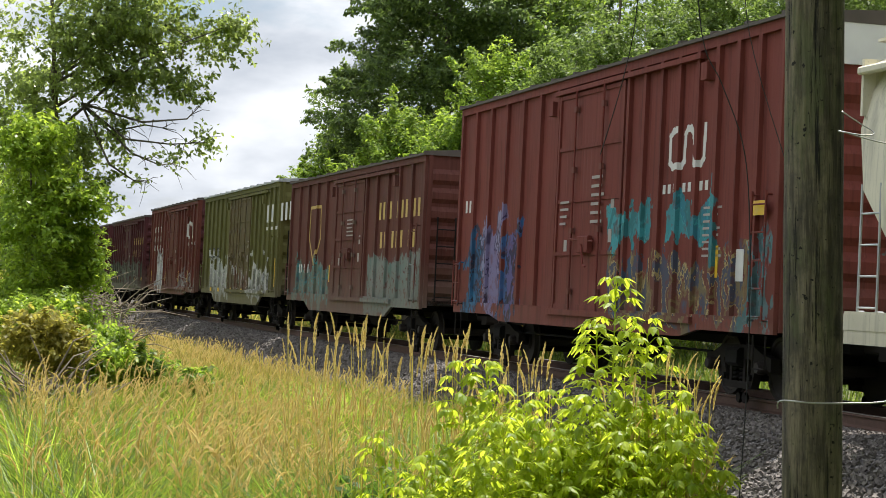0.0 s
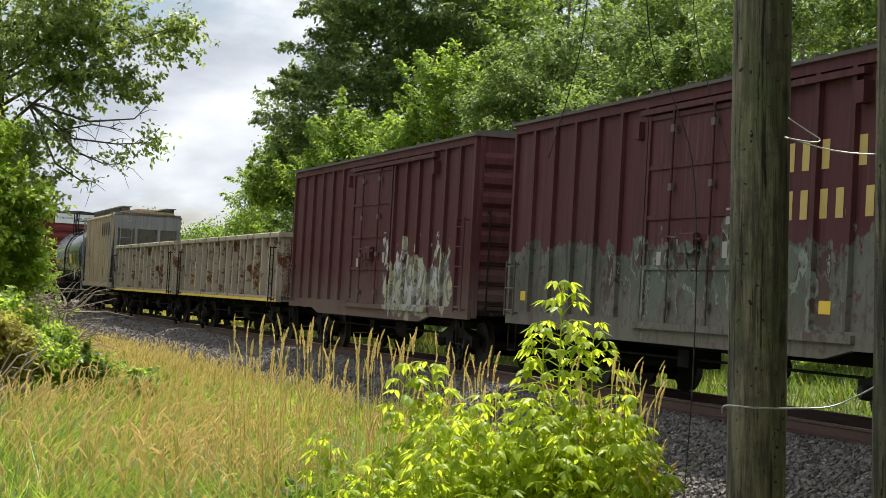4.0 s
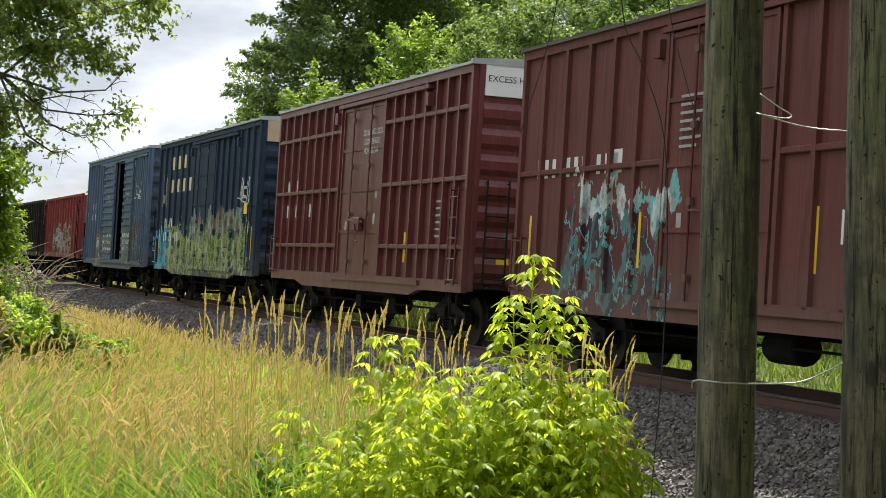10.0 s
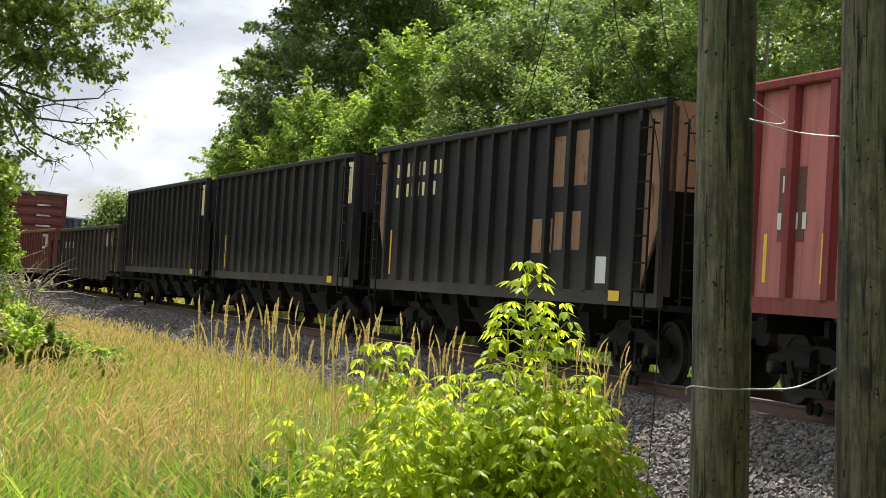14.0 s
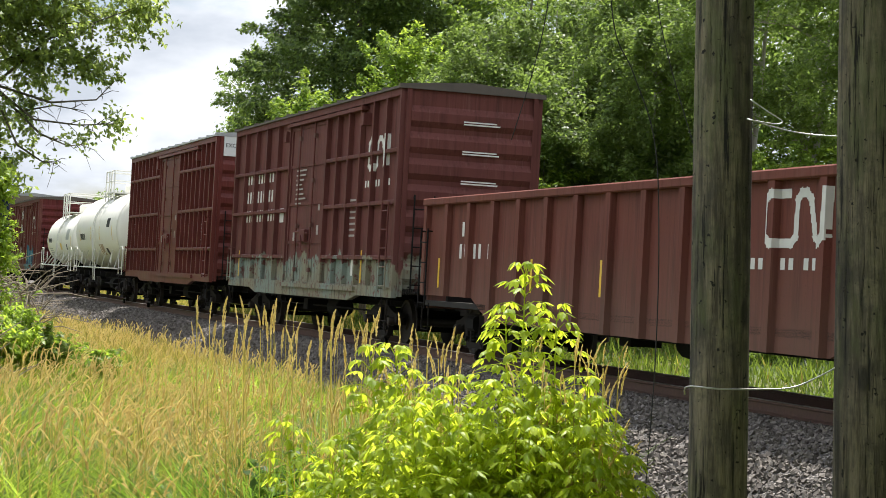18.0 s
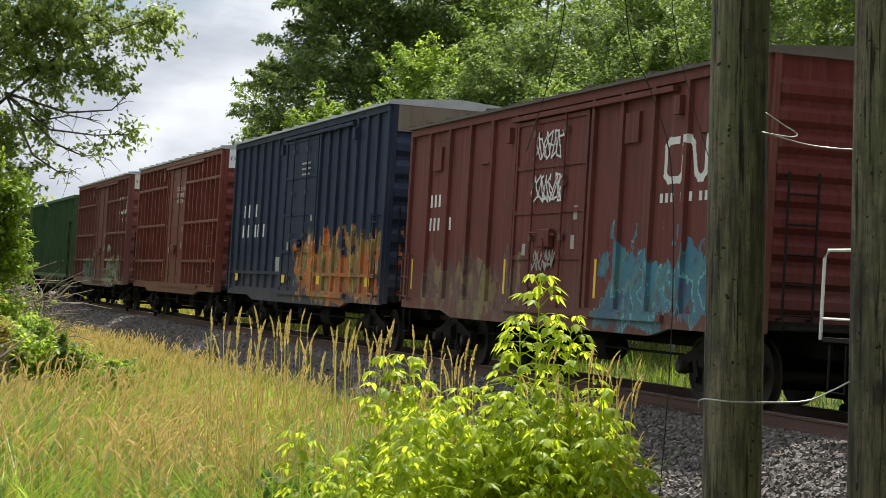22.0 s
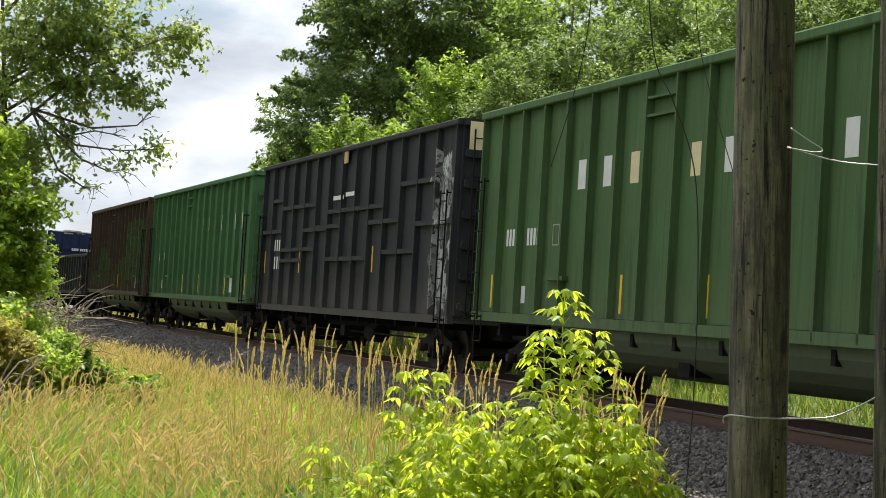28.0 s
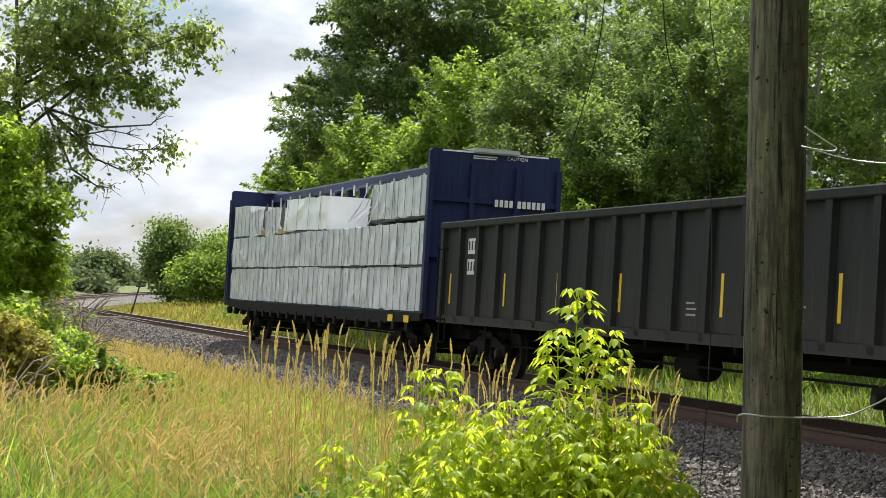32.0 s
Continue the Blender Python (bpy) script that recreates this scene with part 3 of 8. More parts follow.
def strokes(car, lines, mat, y, wide, label):
    """A painted mark drawn in strokes of even width; lines of (x, z) points."""
    g = []
    for pts in lines:
        for (xa, za), (xb, zb) in zip(pts, pts[1:]):
            d = math.hypot(xb - xa, zb - za) or 1
            nx, nz = -(zb - za) / d * wide / 2, (xb - xa) / d * wide / 2
            ex, ez = (xb - xa) / d * wide / 2, (zb - za) / d * wide / 2
            g.append([(xa - ex + nx, za - ez + nz), (xb + ex + nx, zb + ez + nz), (xb + ex - nx, zb + ez - nz), (xa - ex - nx, za - ez - nz)])
    paint_on(car, g, mat, y, "painted_mark", label)


def scrawl(car, x, z, w, h, mat, y, seed, runs=3, wide=0.035):
    """A quick sprayed signature: looping thin lines."""
    rnd = random.Random(seed)
    for k in range(runs):
        pts, n = [], rnd.randint(9, 14)
        a0, x0 = rnd.uniform(0, 6), x + w * k / runs
        for i in range(n):
            u = i / (n - 1)
            pts.append((x0 + w / runs * (0.1 + 0.8 * u) + 0.10 * w * math.sin(a0 + i * 1.9), z + h * (0.5 + 0.45 * math.sin(a0 + i * rnd.uniform(1.1, 1.6)))))
        strokes(car, [pts], mat, y, wide, "thin sprayed scrawl")


def ring_mark(car, x, z, h, mat, y):
    """The railway's mark as two plain shapes: an open rounded frame and an arch beside it."""
    w = h * 1.55
    path = ((0.46, 1.0), (0.14, 1.0), (0.0, 0.86), (0.0, 0.14), (0.14, 0.0), (0.56, 0.0), (0.68, 0.14), (0.70, 0.86), (0.80, 1.0), (0.94, 1.0), (1.06, 0.86), (1.20, 0.14), (1.32, 0.0), (1.44, 0.0), (1.56, 0.14), (1.58, 1.0))
    strokes(car, [[(x + w * u, z + h * v) for u, v in path]], mat, y, h * 0.19, "white rounded line mark")


def words(car, text, x, z, h, mat, y, label=""):
    """Readable lettering, from the built-in font."""
    cu = bpy.data.curves.new("lettering", "FONT")
    cu.body, cu.size = text, h * 1.38
    tmp = bpy.data.objects.new("tmp", cu)
    scene.collection.objects.link(tmp)
    bpy.context.view_layer.update()
    me = bpy.data.meshes.new_from_object(tmp.evaluated_get(bpy.context.evaluated_depsgraph_get()))
    bpy.data.objects.remove(tmp)
    me.materials.clear()
    ob = part("lettering", me, mat, car, label or "painted words")
    return ob


def words_side(car, text, x, z, h, mat, y):
    ob = words(car, text, x, z, h, mat, y)
    ob.location, ob.rotation_euler = (x, y - 0.003, z), (math.pi / 2, 0, 0)


def words_end(car, text, x, y, z, h, mat):
    ob = words(car, text, x, z, h, mat, y)
    ob.location, ob.rotation_euler = (x + 0.003, y, z), (math.pi / 2, 0, math.pi / 2)


def panel_text(car, x, z, w, h, mat, y, rows=4):
    """A block of small unreadable lines."""
    g = Geo()
    for i in range(rows):
        zz = z + h - (i + 1) * h / rows
        g.box(x, x + w * random.uniform(0.5, 1.0), y - 0.004, y, zz, zz + h / rows * 0.34)
    tagged(part("data_panel", g, M_DIM if mat is M_WHITE else mat, car), "lines of small stencilled print", kind="stuff")


def tapes(car, xs, z, y, hgt=0.46, wid=0.09, mat=None):
    for x in xs:
        part("reflective_tape", Geo().box(x - wid / 2, x + wid / 2, y - 0.004, y, z, z + hgt), mat or M_YELLOW, car)


def box_car(name, label, f, r, HT, HB, skin, roof=None, style="post", posts=(6, 6), rails=(), door=(-1.4, 1.9), trim=None, end_skin=None,
            head=None, drop=0.0, doors="plug", door_skin=None, end_ribs=7, cap=None, post_skin=None):
    car, L = start_car(name, label, f, r, "boxcar")
    yp, yo = (1.447 if style == "post" else 1.405), 1.515
    trim, end_skin, roof, door_skin, post_skin = trim or skin, end_skin or skin, roof or M_ROOFDARK, door_skin or skin, post_skin or skin
    e, (d0, d1) = L / 2, door
    zs = HB + 0.30
    opening = doors == "open"
    for s, nm in ((-1, "side_wall"), (1, "side_wall")):
        y0, y1 = (-yp, -yp + 0.05) if s < 0 else (yp - 0.05, yp)
        g = Geo()
        if opening and s < 0:
            g.box(-e, 0.45, y0, y1, zs, HT - 0.1).box(2.85, e, y0, y1, zs, HT - 0.1).box(0.45, 2.85, y0, y1, HT - 0.32, HT - 0.1)
        else:
            g.box(-e, e, y0, y1, zs, HT - 0.1)
        part(nm, g, skin, car)
        ya, yb = (-yo, -yp - 0.002) if s < 0 else (yp + 0.002, yo)
        sill = [(-e, HB + 0.12), (-e + 2.6, HB + 0.12), (-e + 3.3, HB - drop), (e - 3.3, HB - drop), (e - 2.6, HB + 0.12), (e, HB + 0.12), (e, zs + 0.04), (-e, zs + 0.04)]
        part("side_sill", Geo().plate(sill, ya, yb + 0.04 * -s * 0), trim, car)
        part("top_chord", Geo().box(-e, e, min(ya, yb), max(ya, yb), HT - 0.16, HT - 0.02), trim, car)
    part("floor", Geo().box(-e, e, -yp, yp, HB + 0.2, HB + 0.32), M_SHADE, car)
    # upright posts, each side of the door
    zt = HT - 0.16
    xs = []
    for a, b, n in ((-e + 0.07, d0 - 0.12, posts[0]), (d1 + 0.12, e - 0.07, posts[1])):
        xs += [a + (b - a) * i / n for i in range(n + 1)]
    POSTS[car.name] = (xs, 0.056 if style == "post" else 0.040, 0.064 if style == "post" else 0.046, -yo - 0.001)
    POSTS[(car.name, "panel")] = -yp - 0.002
    back = Geo()
    for x in xs:
        w = 0.064 if style == "post" else 0.046
        if abs(abs(x) - e) < 0.1:
            w = 0.07
        ring = [(x - w, -yp), (x - w * 0.88, -yo), (x + w * 0.88, -yo), (x + w, -yp)]
        part("side_post", Geo().add([(px, py, z) for z in (zs, zt) for px, py in ring], [(0, 1, 5, 4), (1, 2, 6, 5), (2, 3, 7, 6), (3, 0, 4, 7), (3, 2, 1, 0), (4, 5, 6, 7)]), post_skin, car)
        back.box(x - w, x + w, yp + 0.001, yo, zs, zt)
    tagged(part("ribbed_sheet", back, skin, car), "ribs of the far side", kind="stuff")
    for zf in rails:
        z = zs + (zt - zs) * zf
        for a, b in ((-e + 0.07, d0 - 0.1), (d1 + 0.1, e - 0.07)):
            part("side_rail", Geo().box(a, b, -yo + 0.005, -yp, z - 0.045, z + 0.045, 0.015), post_skin, car)
    # doors
    if doors == "double":
        slots = ((d0, (d0 * 0.62 + d1 * 0.38)), (d0 * 0.62 + d1 * 0.38, d1))
    elif opening:
        slots = ((-2.5, 0.42), (2.86, 5.0))
    else:
        slots = ((d0, d1),)
    dz0, dz1 = zs + 0.02, HT - 0.3
    for k, (a, b) in enumerate(slots):
        yd = -yp - 0.045 - (0.05 if opening else 0.012 * k)
        dr = part("door", Geo().box(a, b, yd, yd + 0.035, dz0, dz1), door_skin, car)
        fr = Geo()
        for x in (a + 0.04, b - 0.04):
            fr.box(x - 0.04, x + 0.04, yd - 0.035, yd, dz0, dz1)
        n = 14 if opening else 4
        for i in range(n + 1):
            z = dz0 + 0.04 + (dz1 - dz0 - 0.08) * i / n
            t = 0.05 if n > 6 else 0.035
            fr.box(a, b, yd - (0.05 if n > 6 else 0.025), yd, z - t, z + t)
        part("door_frame", fr, door_skin, dr)
        if not opening:
            for x in (a + (b - a) * 0.30, a + (b - a) * 0.72):
                part("locking_rod", Geo().tube([(x, yd - 0.06, dz0 - 0.1), (x, yd - 0.06, dz1 + 0.08)], 0.02, 6), door_skin, dr)
            lev = Geo().tube([(a + (b - a) * 0.3, yd - 0.08, dz0 + 1.2), (a + (b - a) * 0.66, yd - 0.08, dz0 + 1.15)], 0.022, 6)
            part("door_lever", lev, door_skin, dr)
            for x in (a + (b - a) * 0.30, a + (b - a) * 0.72):
                for u in (0.08, 0.36, 0.64, 0.92):
                    part("rod_bracket", stock("rod_bracket " + door_skin.name, lambda: Geo().box(-0.06, 0.06, -0.085, -0.03, -0.05, 0.05).mesh("rod_bracket")), door_skin, dr).location = (x, yd, dz0 + (dz1 - dz0) * u)
            part("gear_box", Geo().box(a + (b - a) * 0.44, a + (b - a) * 0.60, yd - 0.11, yd - 0.02, dz0 + 0.95, dz0 + 1.25, 0.02), door_skin, dr)
            part("crank_handle", Geo().tube([(a + (b - a) * 0.52, yd - 0.13, dz0 + 1.1), (a + (b - a) * 0.58, yd - 0.15, dz0 + 0.75), (a + (b - a) * 0.62, yd - 0.15, dz0 + 0.72)], 0.018, 5), door_skin, dr)
            for u, v in ((0.14, 0.26), (0.82, 0.30), (0.84, 0.45)):
                part("door_stencil", Geo().box(a + (b - a) * u, a + (b - a) * u + 0.16, yd - 0.006, yd - 0.001, dz0 + (dz1 - dz0) * v, dz0 + (dz1 - dz0) * v + 0.22), M_DIM, dr)
    part("door_track", Geo().box(d0 - 0.25 if not opening else -3.6, min(e - 0.2, d1 + 3.2), -yo - 0.06, -yp, zs - 0.10, zs + 0.0), trim, car, "lower door track")
    part("door_track", Geo().box(d0 - 0.25 if not opening else -3.6, min(e - 0.2, d1 + 3.2), -yo - 0.05, -yp, HT - 0.28, HT - 0.2), trim, car, "upper door track")
    for x in (d0 - 0.35, e - 2.6):
        part("door_stop", Geo().box(x - 0.10, x + 0.12, -yo - 0.07, -yp, HT - 0.62, HT - 0.36), skin, car)
    # ends
    for s in (-1, 1):
        x0, x1 = sorted((s * e, s * (e - 0.05)))
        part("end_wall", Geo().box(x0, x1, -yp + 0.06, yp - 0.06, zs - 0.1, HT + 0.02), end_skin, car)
        n = end_ribs
        top = HT - (0.62 if head else 0.25)
        for i in range(n):
            z = zs + 0.1 + (top - zs - 0.1) * i / n
            dz = (top - zs) / n
            rib = Geo()
            pts = [(0.0, z), (0.07, z + dz * 0.22), (0.07, z + dz * 0.55), (0.0, z + dz * 0.80)]
            rib.add([(s * (e + dx), yy, zz) for yy in (-yp + 0.1, yp - 0.1) for dx, zz in pts], [(0, 1, 5, 4), (1, 2, 6, 5), (2, 3, 7, 6), (0, 4, 7, 3), (0, 3, 2, 1), (4, 5, 6, 7)])
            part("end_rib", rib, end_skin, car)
        for yy in (-yp, yp - 0.1):
            part("corner_post", Geo().box(min(s * e, s * (e + 0.05)), max(s * e, s * (e + 0.05)), yy, yy + 0.1, zs - 0.15, HT), trim, car)
        if head:
            hp = part("end_panel", Geo().box(min(s * e, s * (e + 0.05)), max(s * e, s * (e + 0.05)), -yp + 0.11, yp - 0.11, HT - 0.58, HT), head, car, "pale excess-height panel")
        ladder(car, s * e, yp - 0.45 if s < 0 else -yp + 0.45, zs, zs + 1.9, 0.42, s * 1.6, M_DARK, "y", name="end_ladder")
        br = Geo().box(min(s * (e + 0.02), s * (e + 0.28)), max(s * (e + 0.02), s * (e + 0.28)), -1.1, 1.1, HB + 0.22, HB + 0.26)
        part("crossover_platform", br, M_GEAR, car)
    bw = Geo().spin([(0.30, 0.0), (0.33, 0.02), (0.30, 0.04)], 0.55, 16, 0, 0, "x")
    wheel = part("brake_wheel", bw, M_GEAR, car)
    wheel.location = (e + 0.22, 0, HB + 1.6)
    # roof
    rr = Geo()
    ov = 0.05
    rr.prism([(-yo - ov, HT - 0.02), (-yo - ov, HT + 0.03), (0, HT + 0.15), (yo + ov, HT + 0.03), (yo + ov, HT - 0.02)], -e - 0.06, e + 0.06)
    rf = part("roof", rr, roof, car)
    n = max(6, int(L / 1.2))
    for i in range(n + 1):
        x = -e + L * i / n
        rb = Geo().add([(x + dx, y, z) for dx in (-0.05, 0.05) for y, z in ((-yo - ov, HT + 0.028), (-yo - ov, HT + 0.07), (0, HT + 0.19), (yo + ov, HT + 0.07), (yo + ov, HT + 0.028))],
                       [(0, 1, 2, 3, 4), (9, 8, 7, 6, 5), (0, 5, 6, 1), (1, 6, 7, 2), (2, 7, 8, 3), (3, 8, 9, 4)])
        part("roof_seam", rb, roof, rf)
    # side ladders, sill steps
    ladder(car, e - 0.42, -yo, zs - 0.05, zs + 1.75, 0.45, -1, trim)
    ladder(car, -e + 0.42, -yo, zs - 0.05, zs + 0.9, 0.45, -1, trim)
    for x in (-e + 0.42, e - 0.42):
        part("sill_step", Geo().tube([(x - 0.2, -yo, HB + 0.1), (x - 0.2, -yo, HB - 0.35), (x + 0.2, -yo, HB - 0.35), (x + 0.2, -yo, HB + 0.1)], 0.016, 5), M_GEAR, car)
    if cap:
        part("white_cap", Geo().box(e - 0.5, e, -yo - 0.006, -yp, HT - 0.7, HT - 0.02), cap, car)
    return car, L, -yp - 0.002


def gondola(name, label, f, r, HT, HB, skin, posts=14, wide=0.09, drop=0.0, inner=None, trim=None, post_skin=None, tub=False, rails=(), top=0.14, end_in=0.0, ends="ribs", roofline=None, deep=0.095):
    car, L = start_car(name, label, f, r, "gondola", 2.1, 0.70)
    e, yp, yo = L / 2, 1.515 - deep, 1.515
    trim, inner, post_skin = trim or skin, inner or M_SHADE, post_skin or skin
    for s in (-1, 1):
        y0, y1 = sorted((s * yp, s * (yp - 0.04)))
        ring = [(-e, HB + 0.25), (-e + 2.8, HB + 0.25), (-e + 3.8, HB - drop), (e - 3.8, HB - drop), (e - 2.8, HB + 0.25), (e, HB + 0.25), (e, HT - 0.05), (-e, HT - 0.05)] if drop else \
            [(-e, HB), (e, HB), (e, HT - 0.05), (-e, HT - 0.05)]
        part("side_wall", Geo().plate(ring, y0, y1), skin, car)
        part("top_chord", Geo().box(-e - 0.02, e + 0.02, min(s * (yp - 0.05), s * (yo + 0.015)), max(s * (yp - 0.05), s * (yo + 0.015)), HT - top, HT, 0.02), trim, car)
        if not drop:
            part("side_sill", Geo().box(-e, e, min(s * yp, s * yo), max(s * yp, s * yo), HB - 0.02, HB + 0.14), trim, car)
    POSTS[car.name] = ([-e + 0.1 + (L - 0.2) * i / posts for i in range(posts + 1)], wide * 0.88, wide, -yo - 0.001)
    POSTS[(car.name, "panel")] = -yp - 0.002
    back = Geo()
    for i in range(posts + 1):
        x = -e + 0.1 + (L - 0.2) * i / posts
        zb = HB + 0.02
        if drop:
            zb = HB - drop if abs(x) < e - 3.8 else HB + 0.25
        ring = [(x - wide, -yp), (x - wide * 0.88, -yo), (x + wide * 0.88, -yo), (x + wide, -yp)]
        part("side_post", Geo().add([(px, py, z) for z in (zb, HT - top) for px, py in ring], [(0, 1, 5, 4), (1, 2, 6, 5), (2, 3, 7, 6), (3, 0, 4, 7), (3, 2, 1, 0), (4, 5, 6, 7)]), post_skin, car)
        back.box(x - wide, x + wide, yp + 0.001, yo, zb, HT - top)
    tagged(part("ribbed_sheet", back, skin, car), "ribs of the far side", kind="stuff")
    for i0, i1, zf in rails:
        x0, x1 = (-e + 0.1 + (L - 0.2) * k / posts for k in (i0, i1))
        z = HB + (HT - HB) * zf
        part("side_rail", Geo().box(x0, x1, -yo + 0.01, -yp, z - 0.05, z + 0.05), post_skin, car)
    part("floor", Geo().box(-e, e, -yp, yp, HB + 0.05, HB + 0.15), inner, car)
    for s in (-1, 1):
        x0, x1 = sorted((s * e, s * (e - 0.05)))
        part("end_wall", Geo().box(x0, x1, -yp + 0.045, yp - 0.045, HB, HT - 0.05), skin, car)
        for i in range(3 if HT < 3.5 else 6):
            z = HB + 0.25 + (HT - HB - 0.4) * i / (3 if HT < 3.5 else 6)
            part("end_rib", Geo().box(min(s * e, s * (e + 0.09)), max(s * e, s * (e + 0.09)), -yp + 0.05, yp - 0.05, z, z + 0.16, 0.03), skin, car)
        part("end_chord", Geo().box(min(s * (e - 0.06), s * (e + 0.08)), max(s * (e - 0.06), s * (e + 0.08)), -yp - 0.02, yp + 0.02, HT - 0.125, HT + 0.003), trim, car)
        ladder(car, s * e, -yp + 0.4, HB + 0.1, HT - 0.2, 0.42, s * 1.6, M_DARK, "y", name="end_ladder")
        ladder(car, s * (e - 0.42), -yo, HB, HB + (1.5 if HT < 3.5 else 2.6), 0.42, -1, M_DARK)
        x = s * (e - 0.42)
        part("sill_step", Geo().tube([(x - 0.2, -yo, HB + 0.1), (x - 0.2, -yo, HB - 0.4), (x + 0.2, -yo, HB - 0.4), (x + 0.2, -yo, HB + 0.1)], 0.016, 5), M_GEAR, car)
    if tub:
        ring = [(1.36 * math.cos(a), HB + 0.02 + (HB - 0.36) * math.sin(a)) for a in np.linspace(math.pi, 2 * math.pi, 13)]
        part("bathtub_floor", Geo().prism(ring, -e + 4.0, e - 4.0), tub, car, "rounded bathtub bottom between the trucks")
    return car, L, -yp - 0.002


def open_hopper(name, label, f, r, HT, HB, skin, posts=12, trim=None, post_skin=None, corner=None, wide=0.10, bays=4):
    car, L = start_car(name, label, f, r, "hopper car", 1.9, 0.72)
    e, yp, yo = L / 2, 1.42, 1.515
    trim, post_skin = trim or skin, post_skin or skin
    for s in (-1, 1):
        y0, y1 = sorted((s * yp, s * (yp - 0.04)))
        part("side_wall", Geo().box(-e + 0.9, e - 0.9, y0, y1, HB, HT - 0.06), skin, car)
        for q in (-1, 1):
            tri = [(q * (e - 0.9), HB), (q * (e - 0.9), HT - 0.06), (q * e, HT - 0.06), (q * e, HT - 1.3)]
            part("end_gusset", Geo().plate(tri if q > 0 else tri[::-1], y0, y1), corner or skin, car)
        part("top_chord", Geo().box(-e, e, min(s * (yp - 0.05), s * (yo + 0.01)), max(s * (yp - 0.05), s * (yo + 0.01)), HT - 0.12, HT, 0.02), trim, car)
        part("side_sill", Geo().box(-e, e, min(s * yp, s * yo), max(s * yp, s * yo), HB - 0.16, HB + 0.04), trim, car)
    back = Geo()
    for i in range(posts + 1):
        x = -e + 0.9 + (L - 1.8) * i / posts
        ring = [(x - wide, -yp), (x - wide * 0.8, -yo), (x + wide * 0.8, -yo), (x + wide, -yp)]
        part("side_post", Geo().add([(px, py, z) for z in (HB, HT - 0.12) for px, py in ring], [(0, 1, 5, 4), (1, 2, 6, 5), (2, 3, 7, 6), (3, 0, 4, 7), (3, 2, 1, 0), (4, 5, 6, 7)]), post_skin, car)
        back.box(x - wide, x + wide, yp + 0.001, yo, HB, HT - 0.12)
    tagged(part("ribbed_sheet", back, skin, car), "ribs of the far side", kind="stuff")
    for q in (-1, 1):
        sl = Geo().add([(q * (e - 0.05), -yp + 0.05, HT - 1.25), (q * (e - 0.05), yp - 0.05, HT - 1.25), (q * (e - 3.2), yp - 0.05, HB - 0.3), (q * (e - 3.2), -yp + 0.05, HB - 0.3),
                        (q * (e - 0.1), -yp + 0.05, HT - 1.2), (q * (e - 0.1), yp - 0.05, HT - 1.2), (q * (e - 3.2), yp - 0.05, HB - 0.22), (q * (e - 3.2), -yp + 0.05, HB - 0.22)],
                       [(0, 1, 2, 3), (7, 6, 5, 4), (0, 4, 5, 1), (1, 5, 6, 2), (2, 6, 7, 3), (3, 7, 4, 0)])
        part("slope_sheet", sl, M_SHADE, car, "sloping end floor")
        x0, x1 = sorted((q * e, q * (e - 0.05)))
        part("end_wall", Geo().box(x0, x1, -yp + 0.02, yp - 0.02, HT - 1.3, HT - 0.05), corner or skin, car)
        for s in (-1, 1):
            part("corner_post", Geo().box(min(q * e, q * (e - 0.11)), max(q * e, q * (e - 0.11)), min(s * (yp - 0.1), s * yo), max(s * (yp - 0.1), s * yo), HB, HT - 0.12), post_skin, car)
            part("end_strut", Geo().tube([(q * (e - 0.1), s * 0.5, HB), (q * (e - 0.1), s * 0.5, HT - 1.3)], 0.05, 6), skin, car)
        ladder(car, q * (e - 0.48), -yo + 0.02, HB - 0.4, HT - 0.3, 0.44, -1, M_DARK)
        ladder(car, q * e, -yp + 0.4, HB - 0.1, HT - 0.3, 0.42, q * 1.6, M_DARK, "y", name="end_ladder")
        part("end_deck", Geo().box(min(q * e, q * (e - 1.2)), max(q * e, q * (e - 1.2)), -yp + 0.1, yp - 0.1, HB - 0.2, HB - 0.12), M_GEAR, car)
    for k in range(bays):
        cx = (k - (bays - 1) / 2) * (L - 6.0) / bays
        w = (L - 6.0) / bays / 2
        bay = Geo().add([(cx - w, -yp + 0.1, HB), (cx + w, -yp + 0.1, HB), (cx + w, yp - 0.1, HB), (cx - w, yp - 0.1, HB),
                         (cx - w * 0.35, -0.95, 0.40), (cx + w * 0.35, -0.95, 0.40), (cx + w * 0.35, 0.95, 0.40), (cx - w * 0.35, 0.95, 0.40)],
                        [(3, 2, 1, 0), (4, 5, 6, 7), (0, 1, 5, 4), (1, 2, 6, 5), (2, 3, 7, 6), (3, 0, 4, 7)])
        part("discharge_bay", bay, M_GEAR, car)
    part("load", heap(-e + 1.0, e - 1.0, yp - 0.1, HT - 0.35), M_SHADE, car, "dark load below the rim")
    return car, L, -yp - 0.002


def heap(x0, x1, w, z):
    """An uneven loose surface."""
    g, nx, ny = Geo(), 24, 6
    vs = [(x0 + (x1 - x0) * i / nx, -w + 2 * w * j / ny, z + 0.12 * noise.noise((i * 0.7, j * 0.7, x0))) for i in range(nx + 1) for j in range(ny + 1)]
    return g.add(vs, [(i * (ny + 1) + j, (i + 1) * (ny + 1) + j, (i + 1) * (ny + 1) + j + 1, i * (ny + 1) + j + 1) for i in range(nx) for j in range(ny)])


